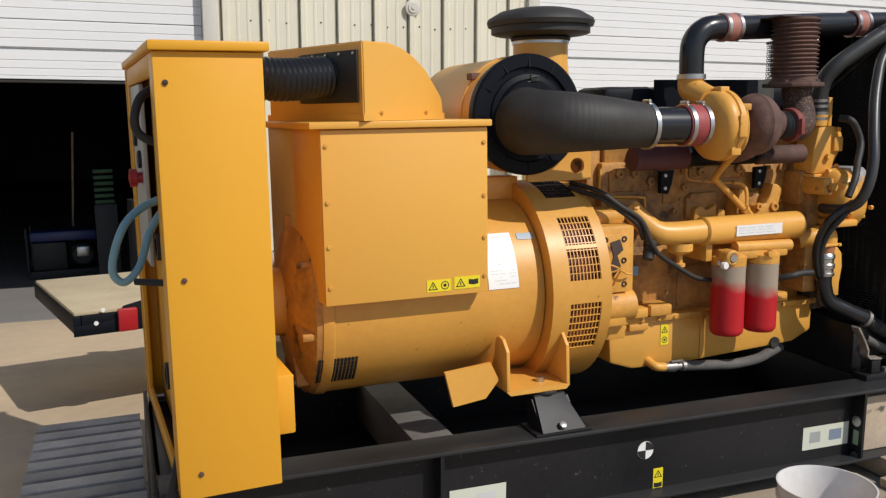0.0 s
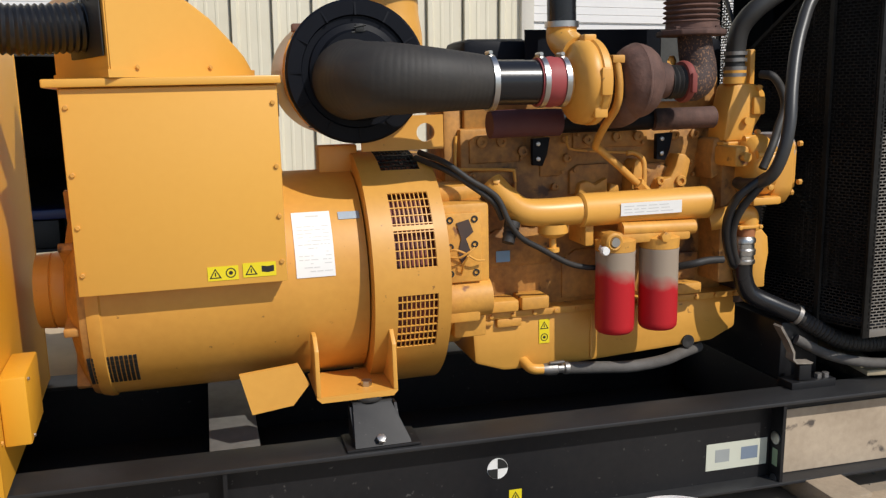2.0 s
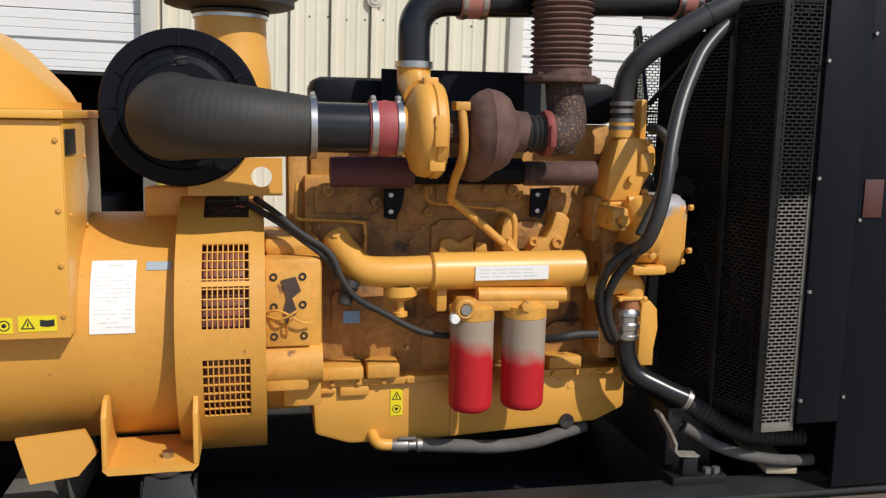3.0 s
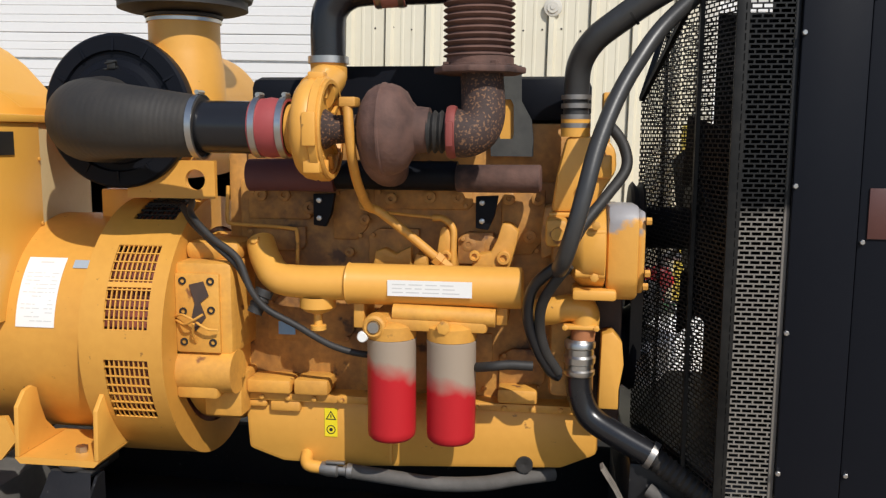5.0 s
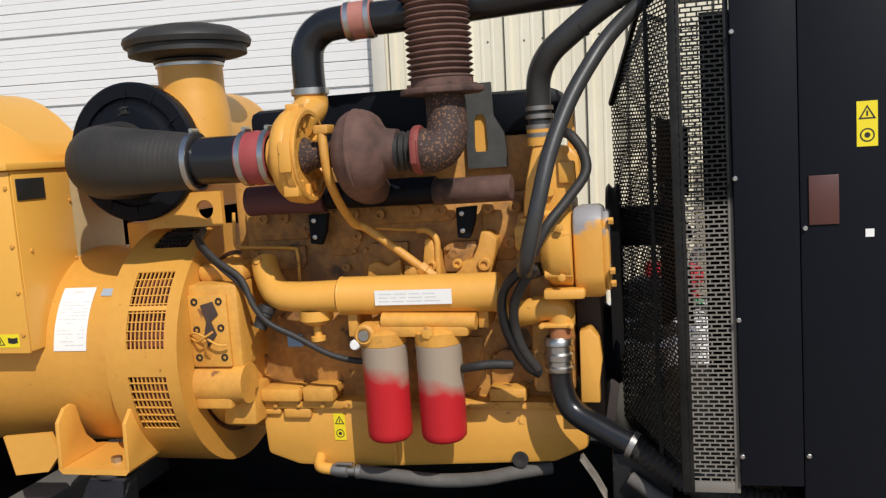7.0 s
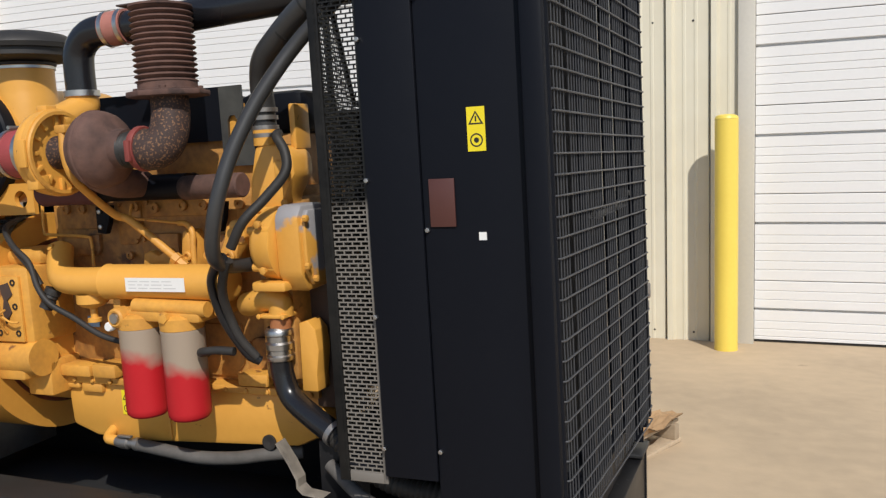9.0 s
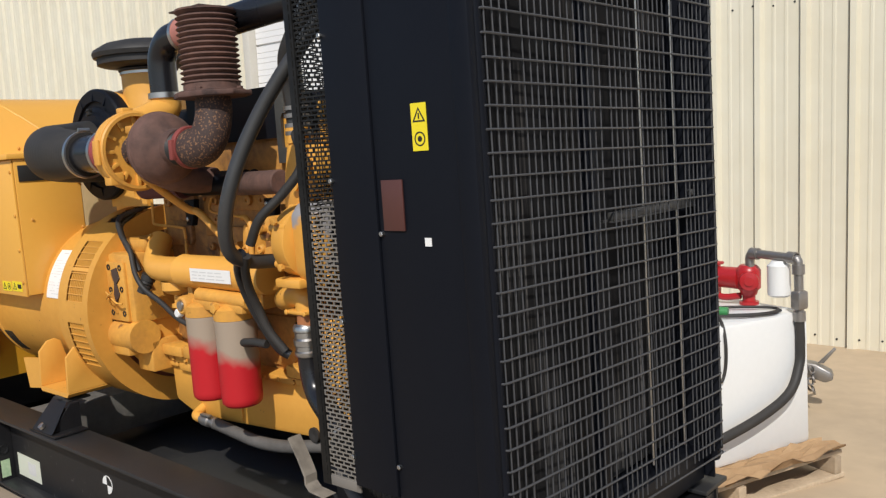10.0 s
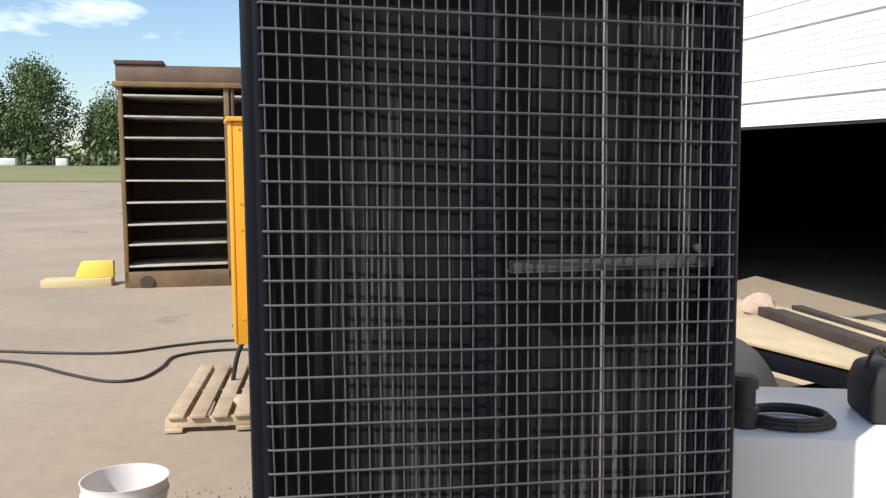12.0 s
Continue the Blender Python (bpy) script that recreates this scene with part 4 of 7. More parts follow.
intake = thing("intake_hose", (1.75, 2.65, 1.33), "black rubber intake elbow with steel clamps and red coupler", "hose")
bm = B()
sweep(bm, [(1.50, 2.86, 1.435), (1.505, 2.77, 1.432), (1.565, 2.68, 1.432), (1.68, 2.645, 1.427), (1.80, 2.648, 1.42), (1.875, 2.65, 1.415)], (0.122, 0.077), 40, 8, 0.00018, 34)
part("elbow", bm, "hose", intake)
bm = B()
rod(bm, (1.87, 2.65, 1.415), (2.10, 2.65, 1.412), 0.066, 36)
part("pipe", bm, "gloss", intake, "glossy black pipe")
bm = B()
lathe(bm, (2.015, 2.65, 1.413), (1, 0, 0), [(0, 0.066), (0, 0.072), (0.03, 0.073), (0.045, 0.0755), (0.06, 0.073), (0.09, 0.072), (0.09, 0.066)], 36)
part("coupler", bm, "redhose", intake, "red silicone coupler")
for x, r in ((1.862, 0.081), (2.02, 0.0745), (2.088, 0.0745)):
    bm = B()
    lathe(bm, (x, 2.65, 1.414), (1, 0, 0), [(0, r - 0.004), (0, r + 0.002), (0.016, r + 0.002), (0.016, r - 0.004)], 36)
    rod(bm, (x + 0.008, 2.65 - 0.02, 1.414 + r + 0.006), (x + 0.008, 2.65 + 0.02, 1.414 + r + 0.006), 0.006, 8)
    part("clamp", bm, "steel", intake, "bright steel hose clamp")
charge = thing("charge_air_pipe", (2.165, 2.80, 1.585), "glossy black charge air pipe with red couplers", "pipe")
bm = B()
sweep(bm, [(2.165, 2.80, 1.59), (2.165, 2.80, 1.68), (2.175, 2.80, 1.725), (2.21, 2.80, 1.76), (2.27, 2.80, 1.775), (2.45, 2.815, 1.78), (2.8, 2.84, 1.80), (3.29, 2.86, 1.82)], 0.046, 28)
part("pipe", bm, "gloss", charge)
for x0, z in ((2.29, 1.775), (2.97, 1.808)):
    bm = B()
    lathe(bm, (x0, 2.803 if x0 < 2.5 else 2.845, z), (1, 0.05, 0.04), [(0, 0.046), (0, 0.052), (0.08, 0.052), (0.08, 0.046)], 28)
    part("coupler", bm, "fadedhose", charge, "faded pink coupler")
    for dx in (0.004, 0.062):
        bm = B()
        lathe(bm, (x0 + dx, (2.803 if x0 < 2.5 else 2.845) + 0.05 * dx, z + 0.04 * dx), (1, 0.05, 0.04), [(0, 0.050), (0, 0.0545), (0.014, 0.0545), (0.014, 0.050)], 28)
        part("coupler_clamp", bm, "steel", charge, "bright steel clamp")

# coolant hoses
def hose(name, pts, r, label, material="rubber", seg=16, waves=0, wave=0.0):
    bm = B()
    sweep(bm, pts, r, seg, 8, wave, waves)
    return single(name, bm, material, label, "hose")


hose_skin = surface("grey_black_hose", (0.040, 0.039, 0.038), 0.42, dark=(0.022, 0.022, 0.022), big=5, mix=0.6, bump=0.05)
hose("coolant_hose", [(2.815, 2.825, 1.43), (2.815, 2.825, 1.50), (2.820, 2.812, 1.575), (2.850, 2.785, 1.63), (2.905, 2.765, 1.675), (3.03, 2.735, 1.755), (3.25, 2.70, 1.86)], 0.033, "thick black upper coolant hose", hose_skin)
hose("bypass_hose", [(3.26, 2.74, 1.86), (3.13, 2.735, 1.765), (3.02, 2.71, 1.665), (2.955, 2.67, 1.575), (2.905, 2.63, 1.485), (2.862, 2.585, 1.375), (2.835, 2.552, 1.27), (2.812, 2.545, 1.18), (2.792, 2.565, 1.11), (2.780, 2.62, 1.075), (2.785, 2.71, 1.062), (2.80, 2.76, 1.062)], 0.0205, "thin shiny black bypass hose", hose_skin)
hose("lower_hose", [(2.84, 2.772, 0.80), (2.842, 2.772, 0.73), (2.87, 2.765, 0.665), (2.95, 2.74, 0.62), (3.04, 2.715, 0.58)], 0.034, "thick black lower coolant hose", "gloss")
hose("lower_pipe", [(3.02, 2.72, 0.59), (3.10, 2.70, 0.535), (3.22, 2.68, 0.475), (3.42, 2.68, 0.45)], 0.029, "black corrugated pipe below the lower hose", "rubber", 16, 26, 0.0025)
bm = B()
lathe(bm, (3.022, 2.72, 0.588), (0.85, -0.2, -0.42), [(0, 0.031), (0, 0.0375), (0.016, 0.0375), (0.016, 0.031)], 24)
single("hose_clamp", bm, "galv", "dull steel clamp at the end of the lower hose", "clamp")
bm = B()
lathe(bm, (2.84, 2.772, 0.775), (0, 0, 1), [(0, 0.033), (0, 0.038), (0.004, 0.041), (0.014, 0.041), (0.018, 0.037), (0.03, 0.037), (0.034, 0.041), (0.05, 0.042), (0.056, 0.037), (0.072, 0.037), (0.076, 0.041), (0.088, 0.041), (0.092, 0.038), (0.098, 0.033)], 28)
single("hose_coupling", bm, "steel", "grey ribbed hose coupling with clamps", "coupling")

# ---- radiator ----
rad = thing("radiator", (3.5, CY, 0.345), "black boxed radiator with perforated fan guard and wire grille", "radiator")
RT = 1.86
bm = B()
box(bm, 3.2845, 3.425, 2.521, 2.534, 0.56, RT, 0.003)
part("tank_panel", bm, "black", rad)
bm = B()
box(bm, 3.405, 3.45, 2.537, 2.543, 0.56, RT - 0.031)
part("seam_strip", bm, "black", rad)
bm = B()
box(bm, 3.427, 3.72, 2.526, 2.536, 0.346, RT, 0.003)
part("side_panel", bm, "black", rad)
bm = B()
box(bm, 3.442, 3.755, 3.486, 3.496, 0.346, RT, 0.003)
part("side_panel", bm, "black", rad)
bm = B()
box(bm, 3.17, 3.728, 2.549, 3.485, RT - 0.03, RT, 0.003)
part("top_panel", bm, "black", rad)
bm = B()
prism(bm, [(3.17, 2.535), (3.44, 2.549), (3.44, 3.53), (3.17, 3.545), (3.005, CY)], 0.575, 0.583, "z")
part("bottom_sheet", bm, "black", rad)
bm = B()
box(bm, 3.47, 3.728, 2.56, 3.48, 0.343, 0.44, 0.004)
box(bm, 3.35, 3.44, 3.42, 3.48, 0.38, 0.598, 0.004)
part("support", bm, "black", rad)
bm = B()
box(bm, 3.56, 3.64, 2.54, 3.482, 0.45, RT - 0.04)
part("core", bm, "fins", rad, "dusty radiator core fins")
bm = B()
box(bm, 3.69, 3.715, 2.945, 2.985, 0.45, RT - 0.04, 0.004)
part("core_post", bm, "black", rad)
bm = B()
box(bm, 3.715, 3.732, 3.015, 3.47, 1.148, 1.168, 0.002)
box(bm, 3.69, 3.732, 3.015, 3.47, 1.143, 1.1475, 0.001)
bolt(bm, (3.733, 3.425, 1.185), (1, 0, 0), 0.009, 0.012)
part("cross_bar", bm, surface("dusty_grey_bar", (0.05, 0.05, 0.05), 0.5, mix=0.7, big=12), rad, "dusty grey angle bar behind the grille")
for y in (3.225, 3.415):
    bm = B()
    rod(bm, (3.70, y, 0.46), (3.70, y, RT - 0.04), 0.003, 8)
    part("tie_rod", bm, "steel", rad, "bright tie rod behind the grille")
# the grille stands a little askew: its far edge further out and a little lower
GY0, GY1 = 2.535, 3.474


def grille_x(y):
    return 3.742 + 0.040 * (y - GY0)


for y0, y1 in ((2.512, 2.540), (3.472, 3.502)):
    bm = B()
    yc = (y0 + y1) / 2
    rod(bm, (grille_x(yc) - 0.012, yc, 0.44), (grille_x(yc) - 0.012, yc, RT), 0.014, 16)
    part("edge_frame", bm, "black", rad)
for b4 in ((3.72, 3.772, 3.474, 3.506), (3.684, 3.738, 2.494, 2.525)):
    bm = B()
    box(bm, *b4, 0.40, RT, 0.010)
    part("edge_channel", bm, "black", rad, "rounded black corner channel")
bm = B()
pitch = (GY1 - GY0) / 41
grnd = random.Random(17)
for k in range(42):
    if k in (4, 18, 24, 31, 33, 40):
        continue
    gy = GY0 + pitch * k
    sweep(bm, [(grille_x(gy) + 0.0045, gy + grnd.uniform(-0.0016, 0.0016), 0.45 + (RT - 0.46) * i / 9) for i in range(10)], 0.0019, 6, 2)
part("grille_upright", bm, "wire", rad, kind="stuff")
bm = B()
for k in range(-16, 15):
    z = 1.194 + 0.0463 * k
    sag = 0.021
    sweep(bm, [(grille_x(GY0) - 0.007, GY0 - 0.012, z), (grille_x(GY0) + 0.006, GY0 - 0.008, z), (grille_x(GY0) + 0.0085, GY0, z), (grille_x(GY1) + 0.0085, GY1, z - sag), (grille_x(GY1) + 0.006, GY1 + 0.008, z - sag), (grille_x(GY1) - 0.007, GY1 + 0.012, z - sag)], 0.0026, 6, 1)
part("grille_wire", bm, "wire", rad, kind="stuff")


def perforated(bm, a, b, z0, top, slot=0.0205, web=0.0037, row=0.0108, bar=0.0036, thick=0.0016):
    """A plate of staggered slots from a to b (plan points), from z0 up to top(s), s the share of the way."""
    a, b = Vector((*a, 0)), Vector((*b, 0))
    d = (b - a)
    L = d.length
    d.normalize()
    n = Vector((d.y, -d.x, 0)) * thick / 2
    def slab(s0, s1, h0, h1):
        p = [a + d * s0, a + d * s1]
        v = []
        for q in p:
            for h in (h0, h1):
                for s in (-1, 1):
                    v.append(bm.verts.new(q + n * s + Vector((0, 0, h))))
        for f in ((0, 4, 6, 2), (1, 3, 7, 5), (2, 6, 7, 3), (0, 1, 5, 4), (0, 2, 3, 1), (4, 5, 7, 6)):
            bm.faces.new([v[i] for i in f])
    k = 0
    z = z0
    zmax = max(top(s / 10) for s in range(11))
    while z < zmax:
        ok = [s / 60 for s in range(61) if top(s / 60) >= z]
        s0, s1 = min(ok) * L, max(ok) * L
        slab(s0, s1, z, z + bar)
        s = s0 + (0 if k % 2 else (slot + web) / 2)
        while s < s1 - web:
            slab(s, s + web, z + bar, z + row)
            s += slot + web
        z += row
        k += 1
    return bm


# Side strip and its edging: pale grey below a wavy line, near black above.
bare = split("guard_paint_pale_below", (0.19, 0.172, 0.15), (0.012, 0.012, 0.012), 0.895, 0.0, 0.03, 0.45, 0.05)
# fan guard: two perforated leaves that meet in front of the fan, and a side strip
apex = (3.0, CY)
for ysign in (1, -1):
    near = (3.17, CY - 0.51 * ysign)
    bm = B()
    perforated(bm, near, apex, 0.56, lambda s: 1.78 if s < 0.35 else 1.78 - (s - 0.35) / 0.65 * 0.28)
    part("guard_leaf", bm, "guard", rad, "black perforated fan guard", smooth=False)
    bm = B()
    e1 = Vector((3.17 - 0.17 * 0.35, CY - 0.51 * 0.65 * ysign, 1.785))
    rod(bm, (apex[0], apex[1] - 0.01 * ysign, 1.50), e1, 0.009, 4)
    rod(bm, e1, (3.168, CY - 0.505 * ysign, 1.785), 0.009, 4)
    part("leaf_edge", bm, "guard", rad)
    bm = B()
    box(bm, e1.x - 0.012, e1.x - 0.002, e1.y - 0.012, e1.y + 0.008, 0.56, 1.78)
    part("leaf_rib", bm, "guard", rad)
    y = CY - 0.503 * ysign
    if ysign < 0:
        bm = B()
        perforated(bm, (3.178, y), (3.282, y), 0.56, lambda s: 1.775)
        part("rear_strip", bm, "guard", rad, smooth=False)
        bm = B()
        box(bm, 3.284, 3.53, y - 0.003, y + 0.003, 0.56, 1.80, 0.001)
        part("rear_sheet", bm, "guard", rad)
        continue
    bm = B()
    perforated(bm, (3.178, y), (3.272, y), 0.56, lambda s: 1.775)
    part("guard_strip", bm, bare, rad, "perforated guard strip, pale grey below and black above", smooth=False)
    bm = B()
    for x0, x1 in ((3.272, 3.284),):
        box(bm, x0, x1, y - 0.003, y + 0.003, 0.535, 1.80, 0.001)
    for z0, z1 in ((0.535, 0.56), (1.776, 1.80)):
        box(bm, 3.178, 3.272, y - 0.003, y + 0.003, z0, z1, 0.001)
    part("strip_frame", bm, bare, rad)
    bm = B()
    box(bm, 3.150, 3.1775, y - 0.005, y + 0.006, 0.535, 1.81, 0.001)
    part("guard_post", bm, "guard", rad)
# fan
fan = thing("cooling_fan", (3.16, CY, 0.70), "black engine cooling fan behind the guard", "fan")
bm = B()
lathe(bm, (2.98, CY, 1.14), (1, 0, 0), [(0, 0), (0, 0.06), (0.16, 0.06), (0.16, 0.13), (0.21, 0.13), (0.21, 0)], 32)
part("hub", bm, "black", fan)
bm = B()
lathe(bm, (2.975, CY, 1.14), (1, 0, 0), [(0, 0), (0, 0.12), (0.008, 0.13), (0.02, 0.115), (0.032, 0.13), (0.04, 0.12), (0.04, 0)], 40)
part("fan_pulley", bm, "rubber", fan)
for s in (-1, 1):
    bm = B()
    prism(bm, [(CY + s * 0.105 - 0.012, 0.78), (CY + s * 0.105 + 0.012, 0.78), (CY + s * 0.122 + 0.012, 1.14), (CY + s * 0.122 - 0.012, 1.14)], 2.98, 3.012, "x")
    part("fan_belt", bm, "rubber", fan)
for k in range(6):
    bm = B()
    m = Matrix.Translation((3.165, CY, 1.14)) @ Matrix.Rotation(math.tau * k / 6 + 0.3, 4, "X") @ Matrix.Rotation(radians(32), 4, "Z")
    box(bm, -0.003, 0.003, -0.075, 0.075, 0.11, 0.31, 0.002, m)
    part("blade", bm, "black", fan)

# radiator fittings
for x, zs in ((3.288, (1.62, 1.292, 0.963, 0.634)), (3.436, (1.70, 1.171, 0.636))):
    for z in zs:
        bm = B()
        bolt(bm, (x, 2.521 if x < 3.4 else 2.526, z), (0, -1, 0), 0.006, 0.008)
        part("panel_screw", bm, "steel", rad, "bright panel screw")
bm = B()
box(bm, 3.445, 3.508, 2.521, 2.5255, 1.178, 1.289, 0.001)
part("name_plate", bm, "brown", rad, "faded brown name plate")
bm = B()
box(bm, 3.562, 3.580, 2.5235, 2.5255, 1.146, 1.164)
part("sticker", bm, "white", rad, "small white sticker")


def flat(parent, name, x0, x1, z0, z1, y, material, label=""):
    """A thin plate that faces the camera's way (towards -y)."""
    bm = B()
    box(bm, x0, x1, y - 0.0012, y, z0, z1)
    return part(name, bm, material, parent, label)


def bars(parent, x0, x1, z0, z1, y, rows, material="grey", fill=0.8):
    """Lines of writing that cannot be read, as plain bars."""
    bm = B()
    rnd = random.Random(int(x0 * 1000))
    for k in range(rows):
        z = z1 - (z1 - z0) * (k + 0.5) / rows
        h = (z1 - z0) / rows * 0.14
        x = x0
        while x < x0 + (x1 - x0) * fill:
            w = (x1 - x0) * rnd.uniform(0.08, 0.25)
            e = min(x + w, x1)
            box(bm, x, e, y - 0.0016, y - 0.0012, z - h, z + h)
            x = e + (x1 - x0) * 0.04
    return part("print", bm, material, parent, kind="stuff")


def sign(parent, x0, x1, z0, z1, y, kinds="th"):
    """Yellow warning label: t a triangle sign, h a round hand sign, b a book sign, o a ring sign."""
    lab = flat(parent, "warning_label", x0, x1, z0, z1, y, "warn", "yellow warning label")
    upright = (z1 - z0) > (x1 - x0)
    n = len(kinds)
    for k, c in enumerate(kinds):
        if upright:
            cx, w = (x0 + x1) / 2, (x1 - x0) * 0.42
            cz = z1 - (z1 - z0) * (k + 0.5) / n
        else:
            cz, w = (z0 + z1) / 2, (z1 - z0) * 0.42
            cx = x0 + (x1 - x0) * (k + 0.5) / n
        bm = B()
        a, b = y - 0.0017, y - 0.0013
        if c == "t":
            p = [(cx - w, cz - 0.8 * w), (cx + w, cz - 0.8 * w), (cx, cz + 0.9 * w)]
            q = [(cx - 0.68 * w, cz - 0.62 * w), (cx + 0.68 * w, cz - 0.62 * w), (cx, cz + 0.58 * w)]
            for i in range(3):
                j = (i + 1) % 3
                prism(bm, [p[i], p[j], q[j], q[i]], a, b, "y")
            box(bm, cx - 0.1 * w, cx + 0.1 * w, a, b, cz - 0.45 * w, cz + 0.2 * w)
        elif c == "b":
            for s in (-1, 1):
                prism(bm, [(cx, cz - 0.55 * w), (cx + s * w, cz - 0.4 * w), (cx + s * w, cz + 0.6 * w), (cx, cz + 0.45 * w)], a, b, "y")
        else:
            o = circle(cx, cz, 0.85 * w, 16)
            q = circle(cx, cz, 0.68 * w, 16)
            for i in range(16):
                j = (i + 1) % 16
                prism(bm, [o[i], o[j], q[j], q[i]], a, b, "y")
            prism(bm, circle(cx, cz, 0.35 * w, 8), a, b, "y")
        part("pictogram", bm, "ink", lab)
    return lab


sign(rad, 3.546, 3.589, 1.347, 1.446, 2.5255, "th")
sign(alt, 1.034, 1.118, 0.888, 0.928, 2.6415, "to")
sign(alt, 1.130, 1.222, 0.891, 0.932, 2.6415, "tb")
sign(eng, 2.118, 2.156, 0.526, 0.611, 2.8835, "th")
sign(skid, 1.902, 1.944, 0.086, 0.174, 2.5935, "tb")

# skid labels and marks
lab = flat(skid, "book_label", 1.088, 1.298, 0.122, 0.217, 2.5935, "cream", "cream instruction label with a book sign")
bm = B()
for s in (-1, 1):
    prism(bm, [(1.222, 0.142), (1.222 + s * 0.035, 0.147), (1.222 + s * 0.035, 0.197), (1.222, 0.192)], 2.5917, 2.592, "y")
part("pictogram", bm, "grey", lab)
lab = flat(skid, "lifting_label", 2.606, 2.842, 0.143, 0.238, 2.5935, "cream", "cream lifting instruction label")
for k, c in ((0, "grey"), (1, "blue")):
    bm = B()
    box(bm, 2.64 + 0.10 * k, 2.695 + 0.11 * k, 2.5917, 2.592, 0.170, 0.215)
    part("pictogram", bm, surface("faded_print", (0.35, 0.37, 0.36) if k == 0 else (0.20, 0.25, 0.32), 0.5, bump=0), lab)
bm = B()
for k in range(4):
    prism(bm, [(1.863, 0.252)] + circle(1.863, 0.252, 0.034, 6, k * math.pi / 2, (k + 1) * math.pi / 2), 2.5915 if k % 2 else 2.592, 2.594, "y")
mark = part("balance_mark", bm, "white", skid, "round white and black centre of gravity mark")
for k in (0, 2):
    bm = B()
    prism(bm, [(1.863, 0.252)] + circle(1.863, 0.252, 0.033, 6, k * math.pi / 2, (k + 1) * math.pi / 2), 2.5905, 2.5912, "y")
    part("quarter", bm, "ink", mark)
# dusty strip of the web past the stiffener, lifting eye
bm = B()
box(bm, 2.868, 3.76, 2.590, 2.5935, 0.10, 0.33)
part("dusty_plate", bm, surface("dust_caked_steel", (0.50, 0.40, 0.29), 0.85, dark=(0.30, 0.23, 0.16), big=4, mix=0.7, spots=(0.10, 0.08, 0.065), spot_scale=9.0, spot_at=0.64), skid, "dust caked side plate")
for z, r in ((0.247, 0.022), (0.10, 0.016)):
    bm = B()
    rod(bm, (2.853, 2.562, z), (2.8485, 2.562, z), r, 20)
    part("hole_plug", bm, "steel", skid)
bm = B()
box(bm, 2.8525, 2.854, 2.550, 2.576, 0.147, 0.207)
part("green_label", bm, surface("green_label", (0.30, 0.42, 0.26), 0.5, bump=0), skid)

# wedge mounts under the alternator foot and the engine front
x = 1.475
mt = thing("vibration_mount", (x, 2.60, RAIL_TOP), "black folded steel mount with a rubber pad on the skid rail", "mount")
bm = B()
box(bm, x - 0.09, x + 0.13, 2.535, 2.665, 0.3705, 0.379, 0.002)
for dx in (-0.06, 0.075):
    prism(bm, [(2.545, 0.379), (2.665, 0.379), (2.665, 0.474), (2.63, 0.474)], x + dx - 0.004, x + dx + 0.004, "x")
part("base", bm, "skidblack", mt)
bm = B()
front = [(x - 0.055, 2.62, 0.478), (x + 0.06, 2.62, 0.478), (x + 0.10, 2.537, 0.381), (x - 0.065, 2.537, 0.381)]
lo = [bm.verts.new(q) for q in front]
hi = [bm.verts.new((q[0], q[1] + 0.008, q[2] + 0.008)) for q in front]
bm.faces.new(lo)
bm.faces.new(hi[::-1])
for k in range(4):
    bm.faces.new((lo[k], lo[(k + 1) % 4], hi[(k + 1) % 4], hi[k]))
part("sloped_plate", bm, "skidblack", mt)
bm = B()
box(bm, x - 0.055, x + 0.065, 2.625, 2.72, 0.479, 0.487, 0.002)
lathe(bm, (x, 2.66, 0.487), (0, 0, 1), [(0, 0), (0, 0.045), (0.006, 0.047), (0.012, 0.045), (0.012, 0)], 24)
part("pad", bm, "rubber", mt)
bm = B()
bolt(bm, (x + 0.012, 2.545, 0.396), (0, -0.6, 0.8), 0.014, 0.013)
part("bolt", bm, "steel", mt)
fm = thing("front_mount", (3.02, 2.66, 0.345), "dusty bent steel bracket bolted on the skid rail", "mount")
bm = B()
s = [(2.895, 0.575), (2.93, 0.52), (2.953, 0.475), (2.953, 0.452), (2.97, 0.436), (3.03, 0.43)]
for (xa, za), (xb, zb) in zip(s, s[1:]):
    prism(bm, [(xa, za), (xb, zb), (xb + 0.007, zb + 0.005), (xa + 0.007, za + 0.005)], 2.625, 2.665, "y")
part("bent_strip", bm, surface("dusty_beige_steel", (0.30, 0.26, 0.21), 0.7, dark=(0.10, 0.085, 0.07), big=8, mix=0.8), fm)
bm = B()
box(bm, 2.95, 3.13, 2.62, 2.70, 0.340, 0.37, 0.003)
box(bm, 2.985, 3.035, 2.63, 2.66, 0.371, 0.428, 0.004)
part("base_plate", bm, "skidblack", fm)
for xx in (3.075, 3.105):
    bm = B()
    bolt(bm, (xx, 2.645, 0.37), (0, 0, 1), 0.013, 0.016)
    part("bolt", bm, "galv", fm)
# Added pale strip: stands in for bright background showing below the radiator.
bm = B()
box(bm, -0.05, 0.05, -0.22, 0.22, 0.0, 0.02, 0.003, Matrix.Translation((3.36, 2.84, 0.356)) @ Matrix.Rotation(radians(-10), 4, "Z"))
single("loose_board", bm, "ply", "pale strip added under the radiator for the bright background behind", "board")

